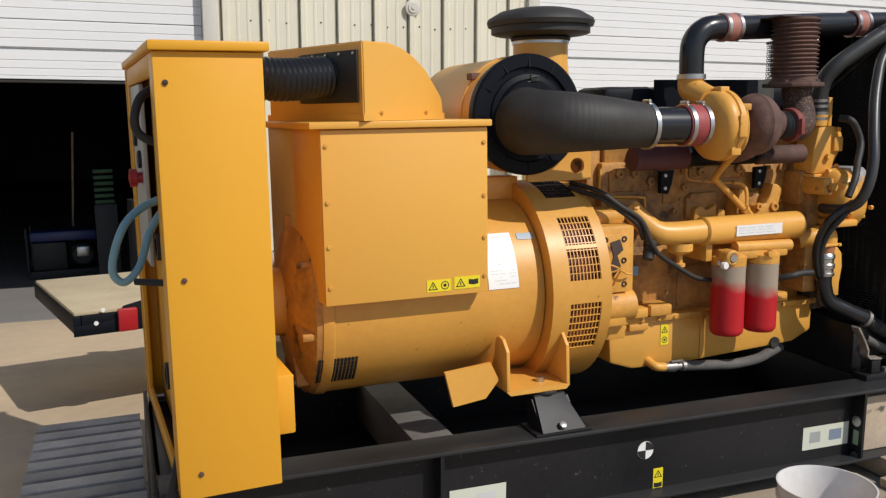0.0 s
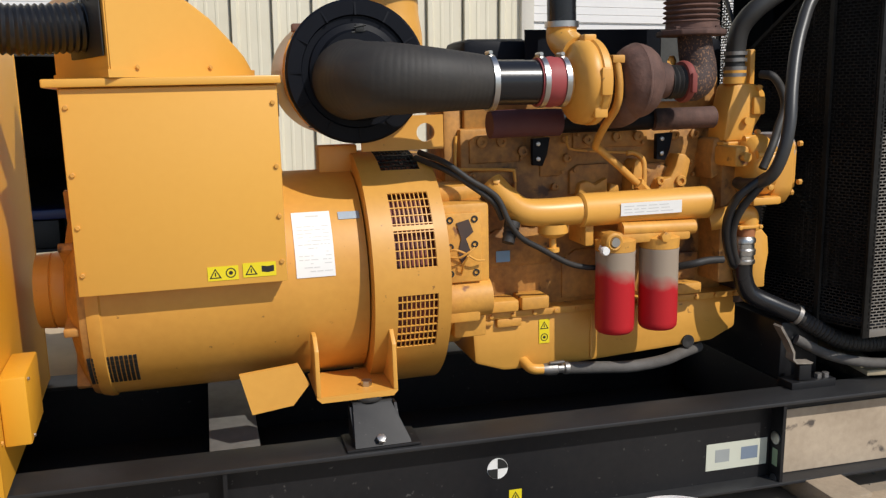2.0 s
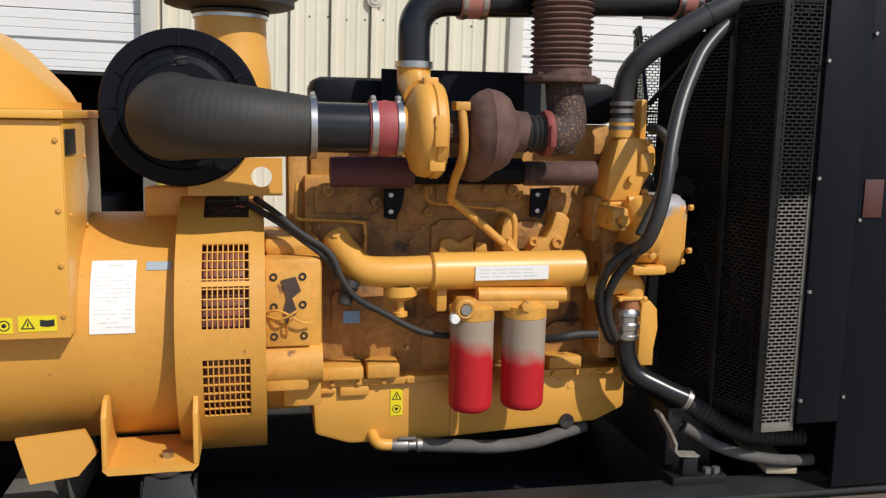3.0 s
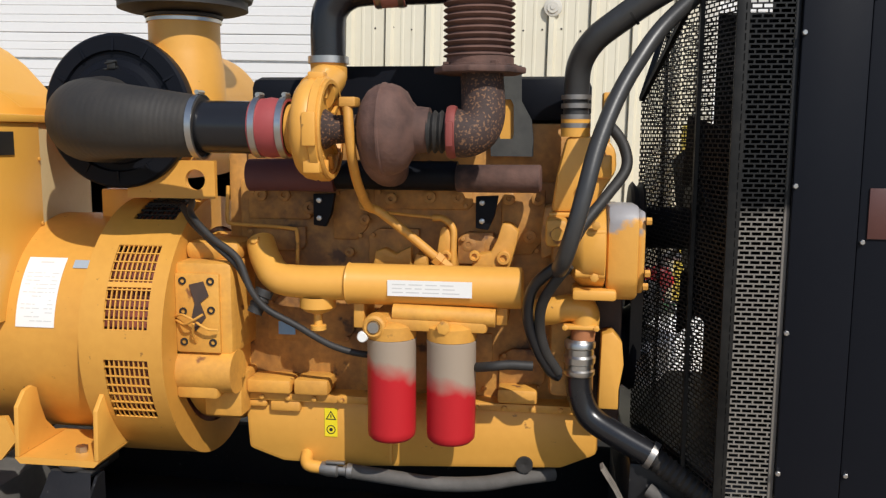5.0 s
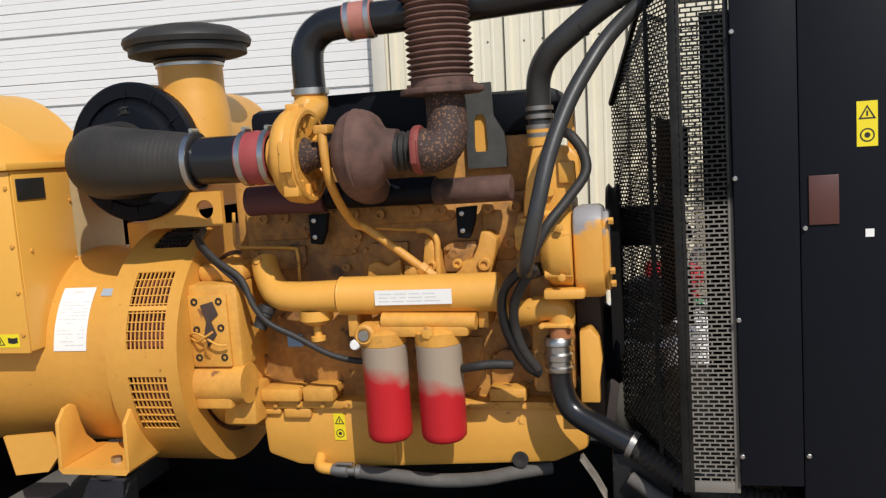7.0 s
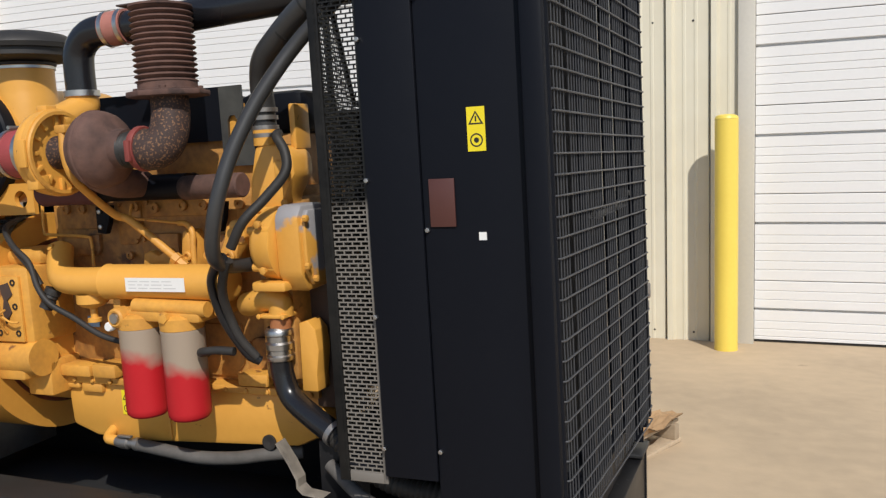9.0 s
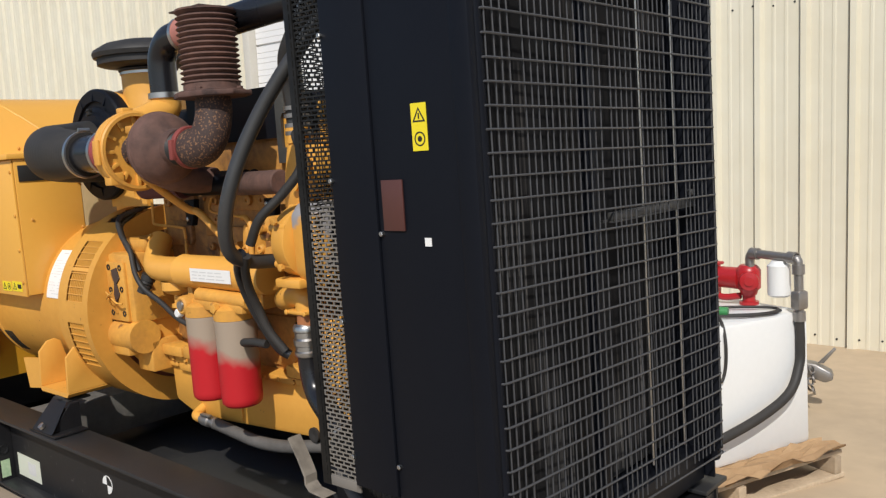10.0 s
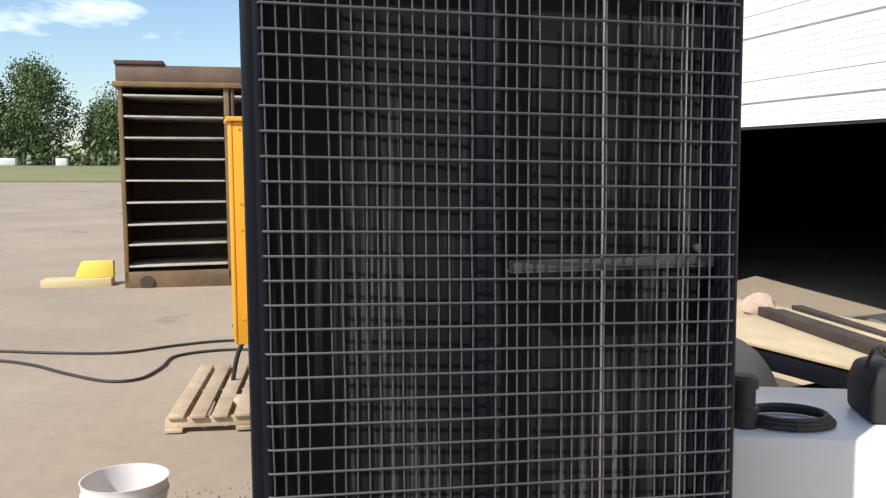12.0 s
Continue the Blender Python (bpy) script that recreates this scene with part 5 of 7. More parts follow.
# cabinet fittings
bm = B()
box(bm, 0.504, 0.57, 2.53, 2.77, 0.515, 0.70, 0.006)
part("junction_box", bm, "cabinet", cab)
for z in (0.53, 0.685):
    bm = B()
    bolt(bm, (0.571, 2.56, z), (1, 0, 0), 0.005, 0.004)
    part("box_screw", bm, "steel", cab)
for z in (1.60, 1.189, 1.044, 0.541):
    bm = B()
    bolt(bm, (0.5035, 2.50, z), (1, 0, 0), 0.006, 0.004)
    part("side_screw", bm, "cast", cab)
bm = B()
box(bm, 0.222, 0.236, 3.02, 3.397, 0.98, 1.576, 0.003)
part("gauge_panel", bm, surface("grey_panel_paint", (0.42, 0.41, 0.38), 0.5), cab, "grey gauge panel")
for y, z in ((3.12, 1.47), (3.12, 1.33), (3.25, 1.40)):
    bm = B()
    lathe(bm, (0.222, y, z), (-1, 0, 0), [(0, 0), (0, 0.03), (0.01, 0.03), (0.012, 0.024), (0.008, 0)], 20)
    part("gauge", bm, "ink", cab, "black round gauge")
bm = B()
lathe(bm, (0.236, 3.10, 1.27), (-1, 0, 0), [(0, 0), (0, 0.018), (0.03, 0.018), (0.032, 0.03), (0.055, 0.03), (0.06, 0)], 20)
part("stop_button", bm, "pumpred", cab, "red emergency stop button")
bm = B()
rod(bm, (0.226, 2.60, 1.0), (0.15, 2.66, 1.0), 0.010, 10)
box(bm, 0.226, 0.238, 2.575, 2.62, 0.88, 1.14, 0.004)
part("breaker_handle", bm, "ink", cab, "black breaker handle")
for z, y in ((0.62, 2.95), (1.05, 2.98)):
    bm = B()
    lathe(bm, (0.269, y, z), (-1, 0, 0), [(0, 0.02), (0, 0.045), (0.03, 0.045), (0.03, 0.03)], 24)
    part("cable_gland", bm, "rubber", cab)


def cable(name, pts, r, label, material="rubber", seg=10, turn=None):
    bm = B()
    sweep(bm, pts, r, seg)
    ob = single(name, bm, material, label, "cable")
    if turn is not None:
        ob.matrix_world = LEVEL @ turn
    return ob


cable("black_cable", [(0.262, 2.66, 1.56), (0.20, 2.62, 1.53), (0.175, 2.60, 1.475), (0.18, 2.60, 1.43), (0.215, 2.60, 1.405), (0.262, 2.64, 1.40)], 0.013, "black cable looped out of the cabinet", turn=ASKEW)
cable("teal_hose", [(0.262, 2.78, 1.23), (0.19, 2.76, 1.205), (0.135, 2.75, 1.155), (0.10, 2.75, 1.07), (0.095, 2.75, 1.01), (0.125, 2.75, 0.985), (0.17, 2.75, 1.03), (0.205, 2.75, 1.13), (0.262, 2.78, 1.21)], 0.012, "teal and pale blue vinyl hose looped out of the cabinet", "paleblue", turn=ASKEW)
cable("ground_cable", [(0.24, 2.58, 0.52), (0.20, 2.53, 0.40), (0.16, 2.48, 0.28), (0.11, 2.45, 0.12), (0.06, 2.45, 0.0)], 0.014, "black cable hanging down from the cabinet to the yard", turn=ASKEW)

# alternator plates: rating plate wrapped on the drum, and a small tag
def wrapped(name, x0, x1, a0, a1, r, material, label, x_shift=0.0):
    bm = B()
    n = 10
    rows = []
    for k in range(n + 1):
        a = radians(a0 + (a1 - a0) * k / n)
        s = x_shift * k / n
        rows.append([bm.verts.new((x, CY - q * math.cos(a), CZ + q * math.sin(a))) for x, q in ((x0 + s, r), (x1 + s, r), (x1 + s, r - 0.0012), (x0 + s, r - 0.0012))])
    for p, q in zip(rows, rows[1:]):
        for i in range(4):
            bm.faces.new((p[i], p[(i + 1) % 4], q[(i + 1) % 4], q[i]))
    return part(name, bm, material, alt, label)


plate = wrapped("rating_plate", 1.285, 1.40, 8, 43, 0.3375, "white", "white rating plate with faint print")
for k in range(16):
    a = 11 + k * 1.95
    m = Matrix.Translation((0, CY, CZ)) @ Matrix.Rotation(radians(-a), 4, "X")
    bm = B()
    rnd = random.Random(k)
    x = 1.296
    if k == 15:
        box(bm, 1.325, 1.365, -0.3380, -0.3376, -0.0022, 0.0022, 0, m)
        x = 2
    elif k in (13, 14):
        x = 2
    while x < 1.385:
        w = rnd.uniform(0.006, 0.03)
        if rnd.random() < 0.7:
            box(bm, x, min(x + w, 1.392), -0.3380, -0.3376, -0.0012, 0.0012, 0, m)
        x += w + 0.004
    if len(bm.verts):
        part("print", bm, "grey", plate, kind="stuff")
    else:
        bm.free()
wrapped("small_tag", 1.425, 1.49, 37.5, 42, 0.3375, surface("blue_grey_tag", (0.36, 0.42, 0.48), 0.4, bump=0), "small blue grey tag")
# hood of the top vent, block between drum and air cleaner
bm = B()
box(bm, 1.402, 1.527, 2.985, 3.07, 1.12, 1.229, 0.004)
part("bracket_block", bm, "yellow", alt)
bm = B()
hole = circle(1.738, 1.265, 0.030, 12, -math.pi / 2, math.pi / 2)
prism(bm, [(1.738, 1.211), (1.797, 1.211), (1.797, 1.32), (1.738, 1.32)] + hole[::-1], 2.903, 2.921, "y")
hole = circle(1.738, 1.265, 0.030, 12, math.pi / 2, 1.5 * math.pi)
prism(bm, [(1.738, 1.32), (1.53, 1.32), (1.53, 1.211), (1.738, 1.211)] + hole[::-1], 2.903, 2.921, "y")
part("cleaner_bracket", bm, "yellow", air, "yellow bracket plate with a round hole")

# air cleaner details: ribs on the cap, band, latch
for k in range(12):
    bm = B()
    m = Matrix.Translation((1.52, 2.874, 1.458)) @ Matrix.Rotation(math.tau * k / 12, 4, "Y")
    prism(bm, [(0.170, 0.0), (0.208, 0.0), (0.170, -0.006)], -0.003, 0.003, "x")
    bm.transform(m @ Matrix(((1, 0, 0, 0), (0, 0, 1, 0), (0, 1, 0, 0), (0, 0, 0, 1))))
    part("cap_rib", bm, "black", air)
bm = B()
lathe(bm, (1.52, 3.0, 1.458), (0, 1, 0), [(0, 0.211), (0, 0.2165), (0.03, 0.2165), (0.03, 0.211)], 64)
part("band", bm, "yellow", air)
for x, z in ((1.36, 1.60), (1.40, 1.30)):
    bm = B()
    box(bm, x - 0.02, x + 0.02, 2.98, 3.03, z - 0.012, z + 0.012, 0.003)
    part("band_latch", bm, "rust", air)
bm = B()
box(bm, 1.514, 1.540, 2.845, 2.86, 1.575, 1.60, 0.003)
rod(bm, (1.503, 2.852, 1.574), (1.545, 2.852, 1.580), 0.004, 8)
rod(bm, (1.510, 2.845, 1.590), (1.546, 2.845, 1.596), 0.003, 8)
part("cap_clip", bm, "ink", air)
bm = B()
lathe(bm, (1.655, 3.05, 1.722), (0, 0, 1), [(0, 0.104), (0, 0.109), (0.01, 0.109), (0.01, 0.104)], 40)
part("stack_clamp", bm, "steel", air)

# ---- engine details ----
bm = B()
lathe(bm, (2.572, 2.712, 1.797), (0, 0, 1), [(0, 0), (0, 0.088), (0.006, 0.088), (0.006, 0)], 32)
part("bellows_collar", bm, "rust", eng)
bm = B()
box(bm, 2.46, 2.62, 2.66, 2.78, 1.806, 1.811, 0.001)
part("cover_plate", bm, "rackin", eng, "thin dark cover plate on the exhaust")
bm = B()
lathe(bm, (2.165, 2.80, 1.582), (0, 0, 1), [(0, 0.046), (0, 0.054), (0.018, 0.054), (0.018, 0.046)], 28)
part("pipe_clamp", bm, "steel", charge)
bm = B()
sweep(bm, [(2.262, 2.612, 1.47), (2.268, 2.605, 1.40), (2.270, 2.625, 1.335), (2.266, 2.70, 1.27), (2.274, 2.775, 1.21), (2.30, 2.80, 1.193), (2.375, 2.81, 1.134), (2.456, 2.82, 1.066)], 0.0125, 14)
part("oil_drain_tube", bm, "cast", eng)
bm = B()
box(bm, 2.243, 2.284, 2.598, 2.655, 1.464, 1.488, 0.004)
part("tube_fitting", bm, "cast", eng)
bm = B()
sweep(bm, [(2.227, 2.90, 1.235), (2.226, 2.89, 1.205), (2.245, 2.885, 1.190), (2.34, 2.88, 1.180), (2.44, 2.87, 1.172)], 0.0045, 8)
sweep(bm, [(2.435, 2.87, 1.172), (2.465, 2.865, 1.170), (2.492, 2.86, 1.145), (2.494, 2.855, 1.10), (2.493, 2.855, 1.04)], 0.0095, 12)
part("water_tube", bm, "cast", eng)
bm = B()
sweep(bm, [(1.838, 2.90, 1.25), (1.833, 2.90, 1.16), (1.843, 2.90, 1.142), (1.89, 2.90, 1.138), (2.02, 2.90, 1.131), (2.039, 2.90, 1.115), (2.039, 2.90, 1.03)], 0.0055, 8)
part("fuel_line", bm, "cast", eng)
bm = B()
lathe(bm, (2.45, 2.815, 1.072), (0.77, 0.1, -0.63), [(0, 0), (0, 0.02), (0.02, 0.02), (0.022, 0.016), (0.05, 0.016), (0.05, 0)], 6)
part("union_nut", bm, "cast", eng)
for x in (2.095, 2.552):
    bm = B()
    prism(bm, [(x, 1.232), (x + 0.062, 1.235), (x + 0.052, 1.18), (x + 0.035, 1.14), (x, 1.145)], 2.875, 2.898, "y", 0.003)
    part("lifting_bracket", bm, "black", eng)
    for z in (1.215, 1.165):
        bm = B()
        bolt(bm, (x + 0.018, 2.875, z), (0, -1, 0), 0.008, 0.006)
        part("bracket_bolt", bm, "steel", eng)
bm = B()
box(bm, 2.600, 2.665, 2.938, 2.946, 1.345, 1.53)
part("shield_backing", bm, "yellow", eng)
# side covers, bosses, bolts on the block
for x0, x1, z0, z1, d in ((2.245, 2.39, 1.035, 1.135, 0.022), (2.50, 2.60, 1.04, 1.13, 0.03), (1.885, 2.06, 1.065, 1.135, 0.02), (1.89, 2.09, 1.155, 1.25, 0.012),
                          (2.14, 2.24, 1.10, 1.25, 0.010), (2.26, 2.54, 1.19, 1.255, 0.012), (2.62, 2.74, 1.07, 1.25, 0.015), (1.94, 2.20, 0.80, 0.93, 0.012),
                          (2.62, 2.75, 0.68, 0.80, 0.018), (2.22, 2.60, 0.67, 0.84, 0.012)):
    bm = B()
    prism(bm, [(x0, z0), (x1 - 0.2 * (z1 - z0), z0), (x1, z0 + 0.25 * (z1 - z0)), (x1, z1), (x0 + 0.3 * (z1 - z0), z1), (x0, z1 - 0.2 * (z1 - z0))], 2.93 - d * 0.8, 2.945, "y", 0.004)
    part("side_cover", bm, "grime", eng)
    for x, z in ((x0 + 0.015, z1 - 0.018), (x1 - 0.02, z0 + 0.012)):
        bm = B()
        bolt(bm, (x, 2.93 - d, z), (0, -1, 0), 0.007, 0.006)
        part("cover_bolt", bm, "grime", eng)
for x, z, r in ((1.93, 1.225, 0.012), (2.0, 1.225, 0.012), (2.075, 1.19, 0.012), (2.23, 1.225, 0.010), (2.31, 1.22, 0.011), (2.72, 1.225, 0.012), (2.60, 1.09, 0.018), (2.53, 1.095, 0.014),
                (2.235, 1.16, 0.010), (2.19, 1.065, 0.009), (2.42, 1.225, 0.012), (2.50, 1.225, 0.012), (2.64, 1.225, 0.012), (2.70, 1.12, 0.012)):
    bm = B()
    lathe(bm, (x, 2.918, z), (0, -1, 0), [(0, r * 1.5), (0.012, r * 1.5), (0.014, r * 1.2), (0.014, r * 0.6), (0.008, r * 0.5), (0.008, 0)], 16)
    part("boss", bm, "grime", eng)
# finger lugs and bosses above the cooler
lugs = (((2.445, 1.03), (2.505, 1.03), (2.492, 1.10), (2.482, 1.14), (2.470, 1.152), (2.458, 1.142), (2.450, 1.09)),
        ((2.535, 1.022), (2.645, 1.026), (2.666, 1.105), (2.672, 1.140), (2.650, 1.160), (2.626, 1.162), (2.614, 1.120), (2.596, 1.082), (2.560, 1.075)),
        ((2.262, 1.028), (2.374, 1.032), (2.372, 1.090), (2.350, 1.078), (2.329, 1.066), (2.297, 1.083), (2.270, 1.074)),
        ((2.375, 1.03), (2.42, 1.03), (2.415, 1.062), (2.385, 1.07)))
for k, outline in enumerate(lugs):
    bm = B()
    prism(bm, outline, 2.852 if k < 2 else 2.885, 2.93, "y", 0.006)
    part("casting_lug", bm, "cast", eng)
for x, z, r, y in ((2.475, 1.069, 0.016, 2.852), (2.553, 1.072, 0.015, 2.852), (2.632, 1.068, 0.020, 2.852)):
    bm = B()
    lathe(bm, (x, y + 0.004, z), (0, -1, 0), [(0, 0), (0, r), (0.012, r), (0.015, r * 0.85), (0.015, r * 0.5), (0.008, r * 0.45), (0.008, 0)], 20)
    part("lug_boss", bm, "cast", eng)
bm = B()
box(bm, 1.975, 2.025, 2.912, 2.9145, 0.818, 0.856)
part("serial_tag", bm, surface("pale_blue_tag", (0.20, 0.36, 0.56), 0.4, bump=0), eng, "pale blue serial tag")
# pan rail steps and bolts
for x0, x1, z0, z1, y0 in ((1.79, 1.90, 0.60, 0.72, 2.80), (1.90, 2.03, 0.66, 0.70, 2.84), (2.04, 2.14, 0.66, 0.705, 2.84), (1.885, 1.95, 0.61, 0.632, 2.868), (1.96, 2.05, 0.60, 0.632, 2.866),
                           (2.62, 2.73, 0.66, 0.70, 2.85)):
    bm = B()
    box(bm, x0, x1, y0, 2.94, z0, z1, 0.007)
    part("casting_step", bm, "cast", eng)
for k in range(14):
    bm = B()
    bolt(bm, (1.86 + 0.078 * k, 2.865, 0.643), (0, -1, 0), 0.008, 0.007)
    part("pan_bolt", bm, "cast", eng)
bm = B()
lathe(bm, (2.698, 2.884, 0.475), (0, -1, 0), [(0, 0), (0, 0.024), (0.008, 0.024), (0.008, 0.018), (0.004, 0)], 24)
part("pan_plug", bm, "rubber", eng)
bm = B()
box(bm, 2.31, 2.317, 2.879, 2.886, 0.455, 0.63)
part("dipstick_tube", bm, "yellow", eng)
# oil drain valve and grey hose
bm = B()
sweep(bm, [(2.06, 2.90, 0.47), (2.075, 2.85, 0.452), (2.12, 2.845, 0.445)], 0.018, 16)
part("drain_elbow", bm, "yellow", eng)
bm = B()
lathe(bm, (2.115, 2.845, 0.445), (1, 0, -0.05), [(0, 0), (0, 0.018), (0.02, 0.022), (0.05, 0.022), (0.055, 0.016), (0.075, 0.016), (0.08, 0.022), (0.095, 0.022), (0.095, 0)], 16)
box(bm, 2.135, 2.19, 2.825, 2.84, 0.465, 0.473, 0.002)
part("drain_valve", bm, "galv", eng)
hose("drain_hose", [(2.205, 2.845, 0.44), (2.32, 2.842, 0.430), (2.45, 2.84, 0.42), (2.58, 2.85, 0.424), (2.68, 2.89, 0.43), (2.78, 2.94, 0.43)], 0.021, "dusty grey oil drain hose under the pan", "hosegrey")
# cooler label, elbow bolts, filter head gauge
lab = flat(eng, "cooler_label", 2.338, 2.56, 0.98, 1.022, 2.7185, "white", "white paper label, print faded")
bars(lab, 2.35, 2.55, 0.985, 1.016, 2.7185, 3, fill=0.85)
for dx, dz in ((-0.008, 0.012), (0.012, -0.012)):
    bm = B()
    bolt(bm, (1.955 + dx, 2.822, 1.09 + dz), (-0.2, -0.8, 0.5), 0.013, 0.012)
    part("elbow_bolt", bm, "cast", eng)
bm = B()
lathe(bm, (1.985, 2.775, 0.975), (-0.35, -0.3, -0.9), [(0, 0), (0, 0.026), (0.02, 0.026), (0.02, 0.021), (0.03, 0.024), (0.036, 0.021), (0.044, 0.024), (0.05, 0.021), (0.07, 0.021), (0.07, 0)], 20)
part("sensor_plug", bm, "rubber", eng)
bm = B()
lathe(bm, (2.306, 2.735, 0.90), (0, -1, 0), [(0, 0), (0, 0.032), (0.03, 0.032), (0.04, 0.03), (0.045, 0.024), (0.043, 0.018), (0.036, 0.018), (0.036, 0)], 28)
part("head_cap", bm, "cast", eng)
bm = B()
lathe(bm, (2.306, 2.692, 0.90), (0, -1, 0), [(0, 0), (0, 0.017), (0.006, 0.015), (0.006, 0)], 20)
part("sight_glass", bm, "steel", eng)
bm = B()
lathe(bm, (2.275, 2.71, 0.872), (0, -1, 0), [(0, 0), (0, 0.015), (0.014, 0.015), (0.018, 0.012), (0.018, 0)], 16)
rod(bm, (2.275, 2.735, 0.872), (2.30, 2.76, 0.90), 0.008, 8)
part("test_port", bm, "white", eng, "white capped test port")
bm = B()
bolt(bm, (2.49, 2.705, 0.905), (0, -1, 0), 0.018, 0.016)
part("head_plug", bm, "cast", eng)
bm = B()
rod(bm, (2.35, 2.74, 0.932), (2.62, 2.74, 0.925), 0.024, 20)
part("head_gallery", bm, "cast", eng)
bm = B()
lathe(bm, (2.13, 2.79, 0.93), (0, 0, -1), [(-0.03, 0.05), (0.0, 0.05), (0.012, 0.035), (0.02, 0.012), (0.05, 0.012), (0.052, 0.022), (0.064, 0.022), (0.064, 0)], 24)
part("cooler_drain", bm, "yellow", eng)
bm = B()
box(bm, 2.235, 2.265, 2.765, 2.90, 0.88, 0.955, 0.004)
part("cooler_bracket", bm, "cast", eng)
bm = B()
box(bm, 2.62, 2.65, 2.765, 2.90, 0.90, 0.955, 0.004)
part("cooler_bracket", bm, "cast", eng)
# governor plate with holes and loose wires
for x, z in ((1.765, 1.0), (1.845, 1.0), (1.765, 0.915), (1.845, 0.92), (1.765, 0.83), (1.848, 0.83)):
    bm = B()
    lathe(bm, (x, 2.738, z), (0, -1, 0), [(0, 0.011), (0.003, 0.011), (0.003, 0.006), (-0.004, 0.006), (-0.004, 0)], 14)
    part("plate_hole", bm, "ink", eng)
bm = B()
prism(bm, [(1.785, 0.99), (1.825, 1.0), (1.84, 0.96), (1.815, 0.94), (1.83, 0.90), (1.80, 0.86), (1.79, 0.90), (1.80, 0.94)], 2.7335, 2.737, "y")
part("plate_recess", bm, "rackin", eng)
for pts in ([(1.74, 2.735, 0.90), (1.77, 2.715, 0.91), (1.80, 2.71, 0.90), (1.84, 2.712, 0.875), (1.87, 2.72, 0.87)],
            [(1.745, 2.735, 0.89), (1.78, 2.71, 0.885), (1.81, 2.70, 0.90), (1.835, 2.705, 0.915)],
            [(1.80, 2.735, 0.83), (1.80, 2.715, 0.86), (1.81, 2.70, 0.89)]):
    bm = B()
    sweep(bm, pts, 0.0035, 8)
    part("loose_lead", bm, "cast", eng, "bare loose wire end")
bm = B()
box(bm, 1.74, 1.90, 2.81, 2.96, 1.045, 1.10, 0.02)
part("housing_top", bm, "cast", eng)
# wiring loom
cable("wiring_loom", [(1.72, 2.92, 1.20), (1.77, 2.80, 1.175), (1.84, 2.76, 1.12), (1.92, 2.745, 1.065), (1.958, 2.735, 0.985), (2.00, 2.74, 0.930), (2.075, 2.755, 0.885), (2.18, 2.765, 0.826), (2.28, 2.79, 0.80), (2.36, 2.86, 0.80)], 0.0095, "black wrapped wiring loom across the engine")
cable("wiring_loom", [(1.70, 2.90, 1.185), (1.775, 2.80, 1.15), (1.85, 2.765, 1.098), (1.915, 2.755, 1.045), (1.945, 2.76, 0.99)], 0.010, "black wrapped wiring loom beside the cooler elbow")
cable("wiring_loom", [(2.795, 2.60, 1.10), (2.750, 2.62, 1.065), (2.716, 2.645, 1.02), (2.706, 2.675, 0.95), (2.722, 2.70, 0.878), (2.760, 2.725, 0.80), (2.786, 2.745, 0.775)], 0.0145, "black taped wiring loom hanging by the oil cooler", "gloss")
cable("wiring_loom", [(2.805, 2.61, 1.09), (2.772, 2.625, 1.045), (2.742, 2.655, 0.985), (2.736, 2.685, 0.92), (2.752, 2.705, 0.85), (2.785, 2.73, 0.79)], 0.0135, "black taped wiring loom hanging by the oil cooler")
cable("wiring_loom", [(2.54, 2.82, 0.77), (2.574, 2.75, 0.789), (2.612, 2.71, 0.804), (2.66, 2.71, 0.810), (2.72, 2.715, 0.808)], 0.013, "black wiring loom beside the oil filter")
cable("sensor_cable", [(2.885, 2.78, 1.425), (2.905, 2.74, 1.415), (2.934, 2.73, 1.37), (2.938, 2.715, 1.316), (2.890, 2.68, 1.25), (2.840, 2.64, 1.19), (2.800, 2.63, 1.12)], 0.014, "black sensor cable on the thermostat housing")
# hose clamps on the coolant hoses
bm = B()
for z in (1.418, 1.440, 1.468, 1.490):
    lathe(bm, (2.815, 2.825, z), (0, 0, 1), [(0, 0.030), (0, 0.0385), (0.012, 0.0385), (0.012, 0.030)], 24)
single("hose_clamp", bm, "galv", "dull steel clamps on the upper coolant hose", "clamp")
for p, w in (((2.94, 2.757, 1.697), (0.84, -0.2, 0.5)), ((3.03, 2.735, 1.755), (0.88, -0.13, 0.45)), ((3.12, 2.720, 1.797), (0.88, -0.13, 0.45))):
    bm = B()
    lathe(bm, p, w, [(0, 0.031), (0, 0.034), (0.006, 0.034), (0.006, 0.031)], 20)
    single("cable_tie", bm, "ink", "black cable tie round the coolant hoses", "cable tie")
# belt alternator: split case, worn patch, bracket, pulley
bm = B()
case = [(-0.062, 0.113), (0.058, 0.111), (0.085, 0.085), (0.088, -0.05), (0.070, -0.128), (-0.05, -0.132), (-0.085, -0.08), (-0.088, 0.08)]
prism(bm, [(2.785 + a, 1.115 + b) for a, b in case], 2.898, 2.978, "x", 0.014)
prism(bm, [(2.785 + 0.86 * a, 1.115 + 0.86 * b) for a, b in case], 2.976, 2.992, "x", 0.006)
part("alternator_case", bm, surface("worn_yellow_paint", (0.70, 0.35, 0.06), 0.5, dark=(0.5, 0.22, 0.04), spots=(0.30, 0.29, 0.30), spot_scale=7, spot_at=0.49, mix=0.4), eng, "yellow case, paint worn to grey")
for z, y in ((1.19, 2.705), (1.06, 2.70), (1.02, 2.74)):
    bm = B()
    bolt(bm, (2.992, y, z), (1, 0, 0), 0.010, 0.012)
    part("through_bolt", bm, "cast", eng)
